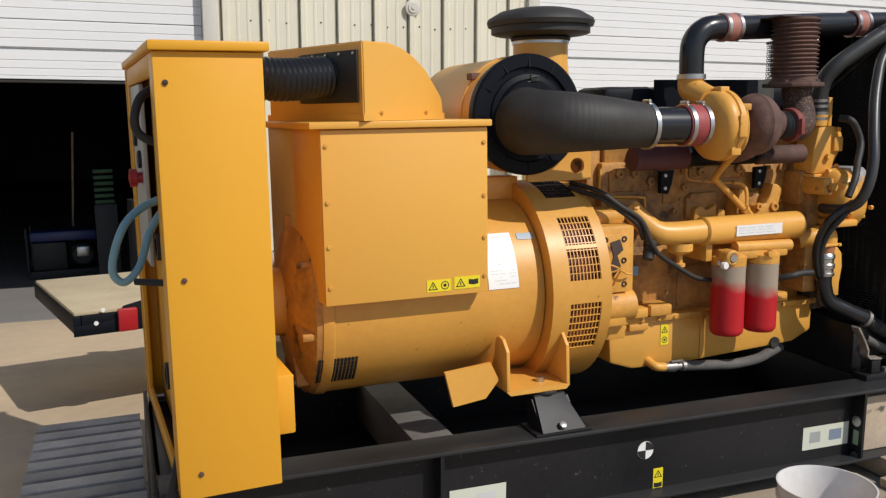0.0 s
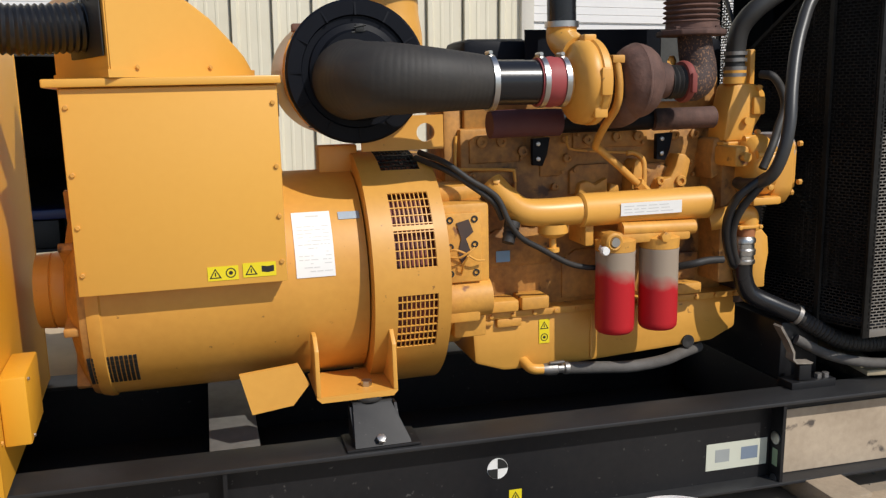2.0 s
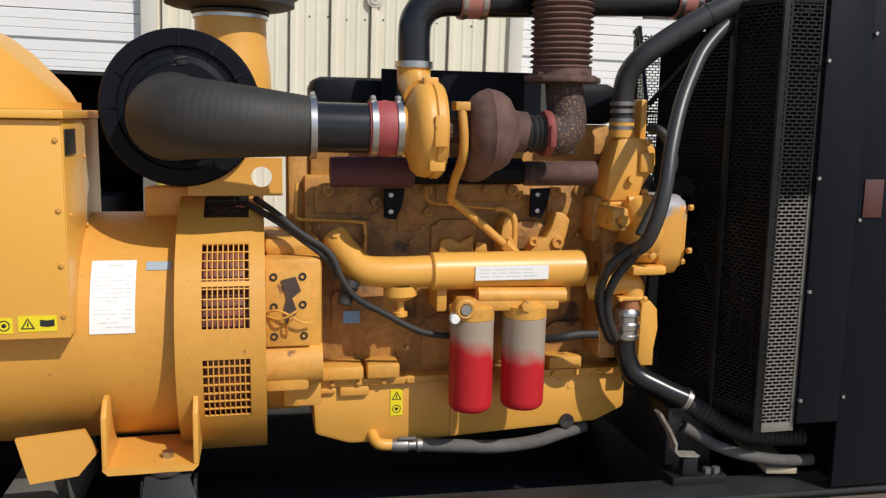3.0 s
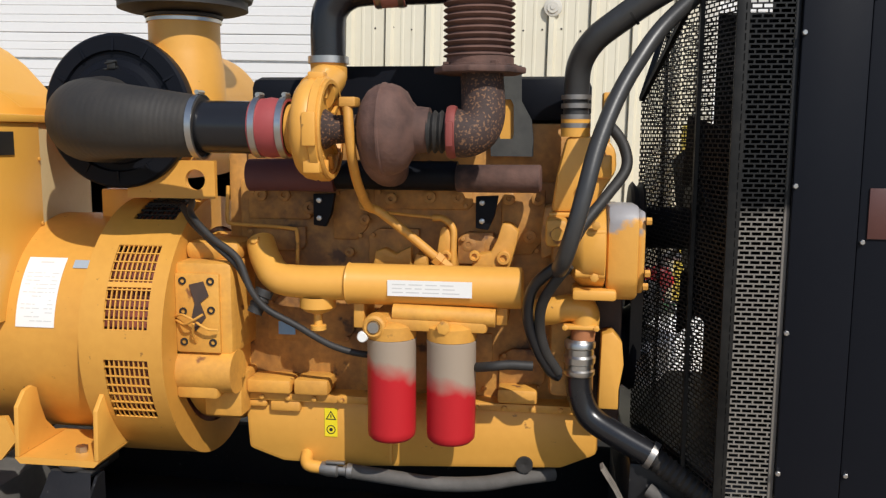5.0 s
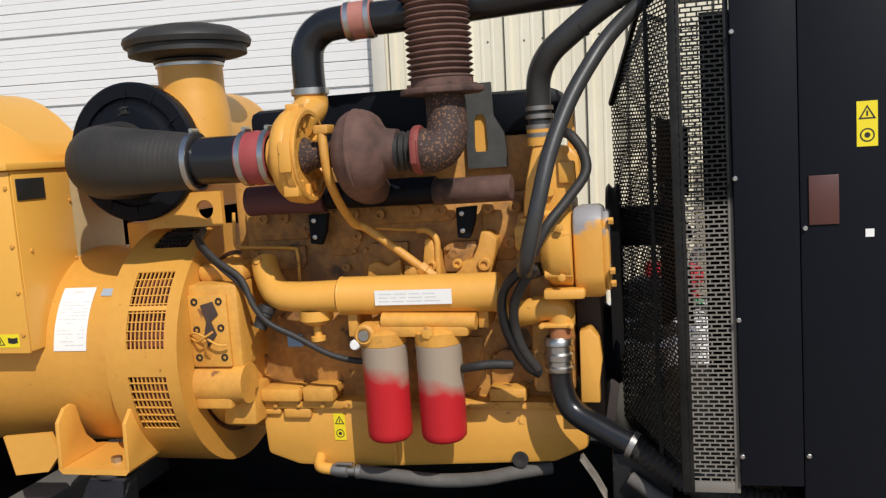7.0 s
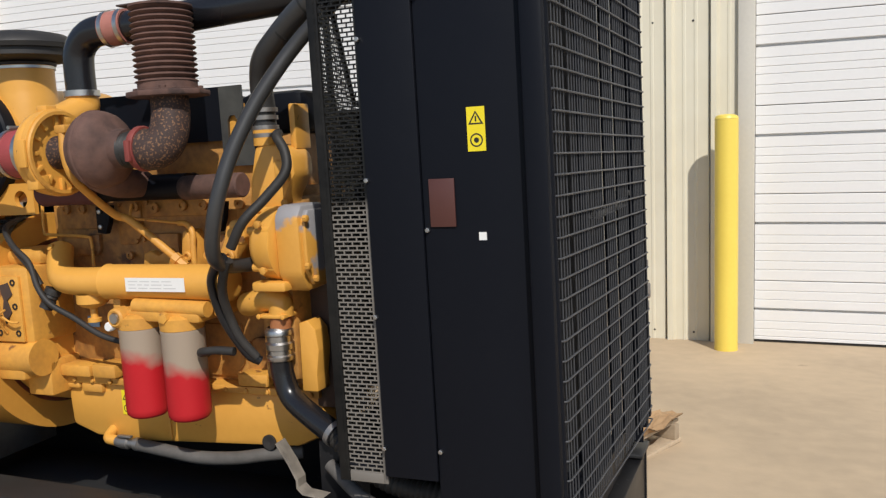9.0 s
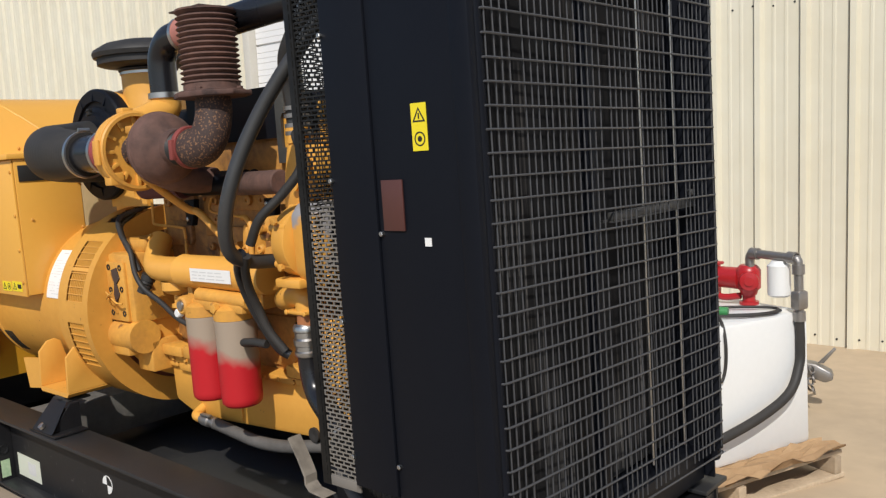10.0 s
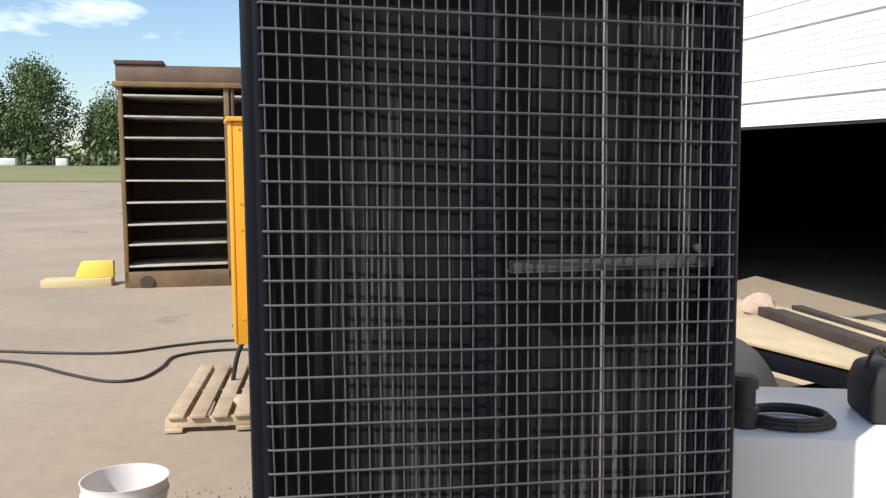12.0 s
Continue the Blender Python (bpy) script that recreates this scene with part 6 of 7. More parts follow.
for z in (1.05, 1.18):
    bm = B()
    bolt(bm, (2.868, 2.672 + 0.01 * (z < 1.1), z), (0, -1, 0), 0.011, 0.01)
    part("case_bolt", bm, "cast", eng)
bm = B()
lathe(bm, (2.94, CY, 0.79), (1, 0, 0), [(0, 0), (0, 0.12), (0.012, 0.125), (0.03, 0.11), (0.05, 0.125), (0.06, 0.12), (0.06, 0)], 40)
part("crank_pulley", bm, "black", eng)
bm = B()
prism(bm, [(2.893, 0.678), (2.945, 0.678), (2.945, 0.73), (2.956, 0.80), (2.950, 0.86), (2.925, 0.888), (2.897, 0.88)], 2.79, 2.86, "y", 0.003)
part("belt_cover", bm, "yellow", eng)
bm = B()
prism(bm, [(2.735, 1.07), (2.775, 1.09), (2.785, 1.16), (2.77, 1.215), (2.74, 1.21), (2.73, 1.14)], 2.82, 2.95, "y", 0.008)
rod(bm, (2.80, 2.80, 1.14), (2.80, 2.76, 1.14), 0.016, 12)
part("front_bracket", bm, "grime", eng)
bm = B()
bolt(bm, (2.80, 2.762, 1.14), (0, -1, 0), 0.014, 0.01)
part("front_bolt", bm, "steel", eng)
for z in (1.25, 1.40):
    bm = B()
    bolt(bm, (2.885, 2.79, z - 0.02), (0, -1, 0), 0.010, 0.012)
    part("housing_bolt", bm, "cast", eng)
bm = B()
box(bm, 2.885, 2.905, 2.84, 2.92, 1.38, 1.51, 0.004)
part("front_lifting_eye", bm, "yellow", eng)
# lifting plates under the guard, skid end fittings
hose("return_hose", [(3.02, 2.70, 0.50), (3.12, 2.66, 0.445), (3.22, 2.63, 0.418), (3.33, 2.62, 0.402), (3.42, 2.62, 0.400)], 0.018, "dusty grey return hose on the rail", "hosegrey")

# ---- the yard ----
def yard_z(x, y):
    """Ground level in the generator set's own axes."""
    return ground_z(x, y) - 0.019 * x - 0.010 * y


def pallet(x0, x1, y0, y1, top, along, material, label, boards=7):
    """A wooden pallet: deck boards run along 'x' or 'y', three stringers across, bottom boards."""
    z0 = yard_z((x0 + x1) / 2, (y0 + y1) / 2)
    p = thing("pallet", ((x0 + x1) / 2, (y0 + y1) / 2, z0), label, "pallet", "pallets in the yard")
    rnd = random.Random(int(x0 * 100 + y0 * 10))
    span = (y1 - y0) if along == "x" else (x1 - x0)
    w = span / boards * 0.74
    for k in range(boards):
        c = (k + 0.5) / boards * span
        j = rnd.uniform(-0.006, 0.006)
        bm = B()
        if along == "x":
            box(bm, x0 + j, x1 + j, y0 + c - w / 2, y0 + c + w / 2, top - 0.018, top, 0.003)
        else:
            box(bm, x0 + c - w / 2, x0 + c + w / 2, y0 + j, y1 + j, top - 0.018, top, 0.003)
        part("board", bm, material, p)
    for f in (0.0, 0.5, 1.0):
        bm = B()
        if along == "x":
            x = x0 + 0.02 + f * (x1 - x0 - 0.08)
            box(bm, x, x + 0.04, y0, y1, z0 + 0.018, top - 0.019, 0.003)
        else:
            y = y0 + 0.02 + f * (y1 - y0 - 0.08)
            box(bm, x0, x1, y, y + 0.04, z0 + 0.018, top - 0.019, 0.003)
        part("stringer", bm, material, p)
    for f in (0.0, 1.0):
        bm = B()
        if along == "x":
            y = y0 + f * (y1 - y0 - 0.09)
            box(bm, x0, x1, y, y + 0.09, z0 - 0.004, z0 + 0.017, 0.003)
        else:
            x = x0 + f * (x1 - x0 - 0.09)
            box(bm, x, x + 0.09, y0, y1, z0 - 0.004, z0 + 0.017, 0.003)
        part("bottom_board", bm, material, p)
    return p


before = set(bpy.data.objects)
pallet(-0.42, 0.80, 2.05, 2.50, 0.105, "x", "wood", "weathered pale wooden pallet by the skid end", 4)
turned(before, (0.80, 2.05, 0.105), -5.7, (0.03, 0.032, 0))
pallet(-0.31, 0.125, 3.15, 4.15, 0.10, "x", "greywood", "grey wooden pallet with dark gaps behind the cabinet", 9)

# bucket
bk = thing("bucket", (2.19, 2.06, yard_z(2.19, 2.06)), "white plastic bucket, dusty inside, beside the skid", "bucket")
bm = B()
z0 = yard_z(2.19, 2.06) - 0.003
h = 0.265 - z0
lathe(bm, (2.19, 2.06, z0), (0, 0, 1), [(0, 0), (0, 0.128), (h - 0.06, 0.146), (h - 0.055, 0.152), (h - 0.045, 0.152), (h - 0.04, 0.147), (h - 0.008, 0.149), (h, 0.153), (h, 0.148), (h - 0.02, 0.145), (0.01, 0.124), (0.01, 0)], 48)
part("pail", bm, "bucket", bk)
bm = B()
sweep(bm, [(2.19 + 0.152 * math.cos(a), 2.06 + 0.152 * math.sin(a), 0.22 - 0.09 * math.sin((a - 3.4) / 3.14 * math.pi)) for a in [3.4 + 3.14 * k / 10 for k in range(11)]], 0.003, 8, 3)
part("bail_handle", bm, "steel", bk)

# loose stones along the skid
rnd = random.Random(21)
bm = B()
for k in range(700):
    x = rnd.uniform(1.6, 4.3)
    y = 2.25 + rnd.gauss(0, 0.16) if k % 3 else rnd.uniform(1.5, 2.5)
    r = rnd.uniform(0.003, 0.011)
    z = yard_z(x, y)
    top = [bm.verts.new((x + r * rnd.uniform(0.7, 1.2) * math.cos(a), y + r * rnd.uniform(0.7, 1.2) * math.sin(a), z + r * 0.3)) for a in (0.2, 1.5, 2.7, 4.0, 5.2)]
    tip = bm.verts.new((x, y, z + r * rnd.uniform(0.7, 1.1)))
    low = [bm.verts.new((v.co.x, v.co.y, z - 0.002)) for v in top]
    for i in range(5):
        j = (i + 1) % 5
        bm.faces.new((top[i], top[j], tip))
        bm.faces.new((low[i], low[j], top[j], top[i]))
single("gravel", bm, surface("grey_gravel", (0.34, 0.30, 0.25), 0.9, dark=(0.16, 0.14, 0.12), big=30, mix=0.9), "loose grey gravel on the yard along the skid", "gravel", kind="stuff", smooth=False)

# planks by the skid
for x0, x1, y, z, rz, m in ((2.88, 3.75, 2.40, 0.02, 2, "wood"), (2.75, 3.5, 2.15, 0.0, 14, "wood")):
    bm = B()
    box(bm, 0, x1 - x0, -0.06, 0.06, 0, 0.038, 0.004, Matrix.Translation((x0, y, yard_z(x0, y))) @ Matrix.Rotation(radians(rz), 4, "Z"))
    single("plank", bm, m, "rough pale plank on the ground by the skid", "plank", "planks by the skid")

# white fuel tank with pump, set askew beside the skid
before = set(bpy.data.objects)
TX0, TX1, TY0, TY1, TZ0, TZ1 = 2.80, 3.43, 3.83, 4.93, 0.0, 0.585
pz = yard_z(3.0, 4.3)
pallet(2.72, 3.56, 3.80, 4.98, TZ0 - 0.012, "y", "wood", "wooden pallet under the white fuel tank", 8)
rnd = random.Random(3)
bm = B()
top = [[bm.verts.new((3.40 + 0.017 * i + rnd.uniform(-0.006, 0.006), 4.22 + 0.062 * j + 0.03 * math.sin(i * 0.9), TZ0 - 0.008 + (0.0 if i == 0 else rnd.uniform(0.004, 0.05) * min(1, i / 4)))) for j in range(13)] for i in range(12)]
low = [[bm.verts.new((v.co.x, v.co.y, v.co.z - 0.004)) for v in row] for row in top]
for i in range(11):
    for j in range(12):
        bm.faces.new((top[i][j], top[i + 1][j], top[i + 1][j + 1], top[i][j + 1]))
        bm.faces.new((low[i][j], low[i][j + 1], low[i + 1][j + 1], low[i + 1][j]))
single("cardboard", bm, "card", "crumpled brown cardboard sheet beside the tank on the pallet", "cardboard", smooth=False)
tank = thing("fuel_tank", (3.1, 4.3, TZ0), "white rectangular steel fuel tank on a pallet", "tank")
bm = B()
box(bm, TX0, TX1, TY0, TY1, TZ0, TZ1, 0.02)
part("shell", bm, "tank", tank)
bm = B()
lathe(bm, (2.95, 4.60, TZ1 - 0.002), (0, 0, 1), [(0, 0), (0, 0.05), (0.02, 0.05), (0.022, 0.03), (0.05, 0.03), (0.05, 0)], 24)
part("bung", bm, "galv", tank)
pump = thing("transfer_pump", (3.17, 4.86, TZ1), "red fuel transfer pump on the tank", "pump")
bm = B()
lathe(bm, (2.98, 4.82, 0.70), (1, 0.2, 0), [(0, 0), (0, 0.04), (0.005, 0.048), (0.16, 0.050), (0.16, 0)], 28)
part("motor", bm, "pumpred", pump)
bm = B()
box(bm, -0.022, 0.022, -0.062, 0.062, 0.605, 0.76, 0.012, Matrix.Translation((2.975, 4.82, 0)) @ Matrix.Rotation(radians(11), 4, "Z"))
box(bm, -0.018, 0.06, -0.03, 0.03, 0.755, 0.77, 0.006, Matrix.Translation((2.975, 4.82, 0)) @ Matrix.Rotation(radians(11), 4, "Z"))
part("motor_flange", bm, "pumpred", pump)
bm = B()
lathe(bm, (3.17, 4.86, 0.63), (0, 0, 1), [(0, 0), (0, 0.035), (0.02, 0.04), (0.03, 0.052), (0.11, 0.054), (0.125, 0.045), (0.135, 0.035), (0.135, 0)], 28)
lathe(bm, (3.20, 4.83, 0.70), (0.7, -0.7, 0), [(0, 0), (0, 0.042), (0.03, 0.04), (0.034, 0.02), (0.04, 0.02), (0.04, 0)], 24)
part("pump_body", bm, "pumpred", pump)
bm = B()
lathe(bm, (3.17, 4.86, TZ1), (0, 0, 1), [(0, 0), (0, 0.042), (0.014, 0.042), (0.014, 0.028), (0.05, 0.028), (0.05, 0)], 20)
part("foot", bm, "pumpred", pump)
bm = B()
sweep(bm, [(3.0, 4.79, 0.64), (3.07, 4.80, 0.615), (3.15, 4.83, 0.625)], 0.015, 10)
part("conduit", bm, "pumpred", pump)
bm = B()
sweep(bm, [(3.19, 4.85, 0.755), (3.19, 4.85, 0.80), (3.205, 4.85, 0.818), (3.25, 4.85, 0.82), (3.42, 4.855, 0.815), (3.442, 4.855, 0.805), (3.448, 4.855, 0.78), (3.448, 4.855, 0.56)], 0.019, 16)
part("discharge_pipe", bm, "galv", pump, "grey galvanised discharge pipe")
for p, w in (((3.448, 4.855, 0.77), (0, 0, 1)), ((3.448, 4.855, 0.57), (0, 0, 1)), ((3.42, 4.855, 0.817), (1, 0, 0)), ((3.22, 4.85, 0.82), (1, 0, 0))):
    bm = B()
    d = Vector(w).normalized()
    lathe(bm, Vector(p) - d * 0.02, d, [(0, 0.02), (0, 0.026), (0.04, 0.026), (0.04, 0.02)], 16)
    part("pipe_fitting", bm, "galv", pump)
bm = B()
box(bm, 3.425, 3.475, 4.825, 4.885, 0.60, 0.68, 0.012)
part("valve", bm, "galv", pump)
fil = thing("fuel_filter", (3.35, 4.85, 0.64), "white spin-on fuel filter under the pipe", "filter")
bm = B()
lathe(bm, (3.35, 4.85, 0.645), (0, 0, 1), [(0, 0), (0, 0.040), (0.008, 0.048), (0.135, 0.048), (0.14, 0.04), (0.155, 0.03), (0.155, 0)], 28)
part("canister", bm, "tank", fil)
hose("delivery_hose", [(3.448, 4.855, 0.56), (3.45, 4.855, 0.45), (3.455, 4.84, 0.36), (3.47, 4.76, 0.26), (3.475, 4.58, 0.19), (3.475, 4.30, 0.13), (3.475, 4.0, 0.07), (3.48, 3.8, 0.02)], 0.020, "thick black fuel delivery hose")
hose("air_line", [(3.22, 4.33, 0.76), (3.29, 4.34, 0.74), (3.36, 4.345, 0.67), (3.42, 4.35, 0.61), (3.442, 4.365, 0.52), (3.442, 4.385, 0.40), (3.442, 4.41, 0.367), (3.442, 4.435, 0.42), (3.442, 4.44, 0.52), (3.40, 4.46, 0.60), (3.30, 4.50, 0.63)], 0.0065, "thin black air line looped over the tank")
hose("air_line", [(3.24, 4.50, 0.60), (3.32, 4.58, 0.597), (3.39, 4.68, 0.597), (3.40, 4.78, 0.597), (3.34, 4.82, 0.597), (3.25, 4.74, 0.60), (3.14, 4.60, 0.60)], 0.0065, "thin black air line on the tank top")
hose("air_line", [(3.28, 4.49, 0.60), (3.37, 4.60, 0.597), (3.415, 4.72, 0.597), (3.40, 4.80, 0.597)], 0.006, "thin black air line on the tank top")
coil = thing("hose_coil", (3.28, 4.03, TZ1), "coiled black rubber hose on the tank", "hose")
for k in range(3):
    bm = B()
    r = 0.135 - 0.010 * k
    sweep(bm, [(3.28 + 0.8 * r * math.cos(math.tau * i / 16), 4.03 + r * math.sin(math.tau * i / 16), TZ1 + 0.011 + 0.010 * k) for i in range(17)], 0.009, 8, 3)
    part("loop", bm, "rubber", coil)
fill = thing("filler_neck", (3.33, 3.89, TZ1), "black capped filler neck on the tank", "filler")
bm = B()
lathe(bm, (3.33, 3.89, TZ1), (0, 0, 1), [(0, 0), (0, 0.042), (0.06, 0.042), (0.062, 0.034), (0.12, 0.034), (0.122, 0.042), (0.15, 0.042), (0.16, 0.03), (0.16, 0)], 24)
part("neck", bm, "rubber", fill)
bag = thing("tool_bag", (3.18, 4.40, TZ1), "black nylon tool bag with a strap on the tank", "bag")
bm = B()
prism(bm, [(4.272, 0.587), (4.53, 0.587), (4.535, 0.64), (4.52, 0.71), (4.47, 0.755), (4.36, 0.765), (4.29, 0.75), (4.268, 0.69)], 3.05, 3.28, "x", 0.018)
part("body", bm, "bag", bag)
bm = B()
sweep(bm, [(3.19, 4.285, 0.745), (3.19, 4.30, 0.79), (3.19, 4.315, 0.815), (3.19, 4.335, 0.79), (3.19, 4.37, 0.765)], 0.006, 8)
part("strap", bm, "bag", bag)
bm = B()
box(bm, 3.10, 3.24, 4.50, 4.57, 0.70, 0.725, 0.008)
part("red_flap", bm, "pumpred", bag, "red flap")
bm = B()
rod(bm, (3.275, 4.55, 0.612), (3.32, 4.58, 0.612), 0.020, 16)
single("bottle_cap", bm, "green", "green plastic cap beside the bag", "cap")
turned(before, (3.42, 4.92, 0), -22, (0.13, -0.02, -0.02))

# utility trailer with plywood deck, standing askew
before = set(bpy.data.objects)
TRZ = 0.545
tr = thing("utility_trailer", (1.1, 5.6, yard_z(1.1, 5.6)), "black utility trailer with weathered plywood deck", "trailer")
for x0, x1, dz in ((-0.432, 0.86, 0.0), (0.87, 2.10, 0.012), (2.11, 2.43, 0.0)):
    bm = B()
    box(bm, x0, x1, 4.912, 5.948, TRZ + dz, TRZ + dz + 0.018, 0.003)
    part("deck_board", bm, "ply", tr)
for y0, y1 in ((4.90, 4.975), (5.885, 5.96)):
    bm = B()
    box(bm, -0.40, 2.40, y0, y1, TRZ - 0.085, TRZ - 0.001, 0.006)
    part("side_rail", bm, "black", tr)
for x0, x1 in ((-0.44, -0.402), (2.402, 2.44)):
    bm = B()
    box(bm, x0, x1, 4.90, 5.96, TRZ - 0.085, TRZ - 0.001, 0.006)
    part("end_rail", bm, "black", tr)
bm = B()
prism(bm, [(-0.44, TRZ - 0.10), (0.24, TRZ - 0.10), (0.24, TRZ + 0.02), (-0.10, TRZ + 0.05), (-0.20, TRZ + 0.03), (-0.26, TRZ - 0.04), (-0.44, TRZ - 0.05)], 4.890, 4.899, "y", 0.002)
part("corner_plate", bm, "black", tr)
bm = B()
box(bm, -0.235, -0.14, 4.855, 4.889, TRZ - 0.095, TRZ + 0.02, 0.008)
part("side_marker", bm, "pumpred", tr, "red side marker lamp")
for x, z in ((-0.335, -0.002), (-0.30, 0.062)):
    bm = B()
    rod(bm, (x, 4.8895, TRZ - 0.04 + z), (x, 4.886, TRZ - 0.04 + z), 0.011, 14)
    part("reflector", bm, "white", tr)
wz = yard_z(0.9, 4.9) + 0.34
for y in (4.76, 6.10):
    bm = B()
    lathe(bm, (1.30, y - 0.09, wz), (0, 1, 0), [(0, 0.17), (0, 0.28), (0.02, 0.30), (0.16, 0.30), (0.18, 0.28), (0.18, 0.17)], 40)
    w = part("tyre", bm, "rubber", tr)
    bm = B()
    lathe(bm, (1.30, y - 0.08, wz), (0, 1, 0), [(0, 0), (0.02, 0.06), (0.03, 0.10), (0.0, 0.17), (0.16, 0.17), (0.16, 0)], 32)
    part("rim", bm, "steel", w)
    bm = B()
    arch = [(0.36, math.pi * k / 24) for k in range(25)] + [(0.352, math.pi * k / 24) for k in range(24, -1, -1)]
    prism(bm, [(1.30 + r * math.cos(a), wz + r * math.sin(a)) for r, a in arch], y - 0.115, y + 0.115, "y")
    part("fender", bm, surface("grey_fender_paint", (0.05, 0.05, 0.05), 0.5, mix=0.4), tr, "dull grey wheel fender")
bm = B()
rod(bm, (1.30, 4.75, wz), (1.30, 6.10, wz), 0.03, 12)
part("axle", bm, "black", tr)
rnd = random.Random(5)
scrap = surface("dark_weathered_board", (0.060, 0.042, 0.034), 0.85, dark=(0.022, 0.017, 0.015), big=5, fine=50, mix=0.9, bump=0.25)
for k in range(4):
    bm = B()
    m = Matrix.Translation((1.42 + 0.03 * k, 5.37 + 0.075 * k, TRZ + 0.031)) @ Matrix.Rotation(radians(-20 + rnd.uniform(-3, 3)), 4, "Z")
    box(bm, -0.66 + rnd.uniform(0, 0.16), 0.62 - rnd.uniform(0, 0.16), -0.034, 0.034, 0, rnd.uniform(0.03, 0.055), 0.005, m)
    single("scrap_board", bm, "ply" if k == 2 else scrap, "pale plywood offcut on the trailer" if k == 2 else "dark weathered scrap board on the trailer", "board", "boards on the trailer")
bm = B()
lathe(bm, (0.84, 5.60, TRZ + 0.017), (0, 0, 1), [(0, 0), (0, 0.055), (0.02, 0.075), (0.06, 0.078), (0.10, 0.062), (0.125, 0.035), (0.135, 0.012), (0.135, 0)], 20)
rnd = random.Random(8)
for v in bm.verts:
    a = math.atan2(v.co.y - 5.60, v.co.x - 0.84)
    k = 1 + 0.16 * math.sin(3 * a + 25 * v.co.z) + 0.08 * math.sin(7 * a) + rnd.uniform(-0.04, 0.04)
    v.co.x, v.co.y = 0.84 + (v.co.x - 0.84) * k * 1.25, 5.60 + (v.co.y - 5.60) * k
single("sack", bm, surface("pale_crumpled_sacking", (0.55, 0.42, 0.33), 0.8, dark=(0.36, 0.26, 0.20), big=14, fine=70, mix=0.8, bump=0.3), "pale crumpled sack on the trailer deck", "sack")
bm = B()
rod(bm, (2.44, 5.43, TRZ - 0.15), (3.18, 5.40, 0.16), 0.04, 4)
part("tongue", bm, "black", tr, "black trailer tongue")
bm = B()
box(bm, 2.82, 2.90, 5.366, 5.37, 0.27, 0.31)
part("tongue_label", bm, "warn", tr, "yellow label")
bm = B()
prism(bm, [(3.14, 0.13), (3.28, 0.09), (3.32, 0.11), (3.31, 0.15), (3.23, 0.19), (3.15, 0.20)], 5.36, 5.44, "y", 0.01)
prism(bm, [(3.24, 0.19), (3.27, 0.19), (3.33, 0.27), (3.32, 0.28)], 5.39, 5.41, "y", 0.003)
part("coupler", bm, "galv", tr, "bright steel trailer coupler")
bm = B()
for k in range(16):
    a = k * 0.8
    lathe(bm, (3.16 + 0.06 * math.cos(a), 5.34 + 0.03 * math.sin(a), 0.05 + 0.008 * k), (math.cos(a), math.sin(a), 0.3), [(0, 0.016), (0, 0.024), (0.009, 0.024), (0.009, 0.016)], 10)
part("safety_chain", bm, "galv", tr, "tangled steel safety chain", kind="stuff")
bm = B()
bmesh.ops.create_icosphere(bm, subdivisions=4, radius=1.0)
for v in bm.verts:
    d = v.co.normalized()
    crease = 0.22 * math.sin(3.1 * d.x + 2.2 * d.z + 0.7) * math.sin(2.7 * d.y + 1.9) + 0.07 * math.sin(8 * d.z + 5 * d.y) + 0.03 * math.sin(15 * d.x - 11 * d.y)
    h = max(d.z, -0.5)
    v.co = Vector((0.30 + 0.085 * d.x * (1 + crease), 5.78 + (0.105 - 0.035 * h) * d.y * (1 + crease) + 0.035 * h, TRZ + 0.018 + 0.115 * (h + 0.5) * (1 + crease)))
single("sack", bm, surface("crumpled_pale_sacking", (0.50, 0.42, 0.32), 0.85, dark=(0.30, 0.20, 0.12), big=9, fine=60, mix=0.9, bump=0.2), "small crumpled pale sack on the trailer deck", "sack")

turned(before, (-0.44, 4.90, TRZ), 14, (0.29, -0.40, -0.04), 1.2)

# inside the bay
bx, by = -0.50, 10.0
fz = -0.135 - 0.019 * bx - 0.01 * by
gen = thing("portable_generator", (bx, by, fz), "blue and black portable generator in the dark bay", "generator")
bm = B()
box(bm, bx - 0.33, bx + 0.33, by - 0.22, by + 0.22, fz + 0.40, fz + 0.51, 0.03)
part("fuel_tank", bm, surface("blue_tank_paint", (0.012, 0.024, 0.11), 0.4), gen)
bm = B()
box(bm, bx - 0.31, bx + 0.02, by - 0.20, by + 0.20, fz + 0.10, fz + 0.39, 0.01)
part("control_box", bm, "ink", gen)
bm = B()
lathe(bm, (bx + 0.18, by - 0.16, fz + 0.24), (0, 1, 0), [(0, 0), (0, 0.10), (0.02, 0.12), (0.25, 0.12), (0.25, 0)], 24)
part("motor", bm, "ink", gen)
bm = B()
box(bm, bx + 0.12, bx + 0.25, by - 0.20, by - 0.165, fz + 0.22, fz + 0.33, 0.012)
part("recoil_cover", bm, "steel", gen, "bright recoil starter cover")
for x in (bx - 0.35, bx + 0.35):
    bm = B()
    sweep(bm, [(x, by - 0.24, fz + 0.08), (x, by - 0.24, fz + 0.50), (x, by - 0.20, fz + 0.55), (x, by + 0.20, fz + 0.55), (x, by + 0.24, fz + 0.50), (x, by + 0.24, fz + 0.08)], 0.014, 10)
    part("frame_hoop", bm, "ink", gen)
bm = B()
box(bm, bx - 0.35, bx + 0.35, by - 0.22, by + 0.22, fz, fz + 0.095, 0.004)
part("base_tray", bm, "ink", gen)
bm = B()
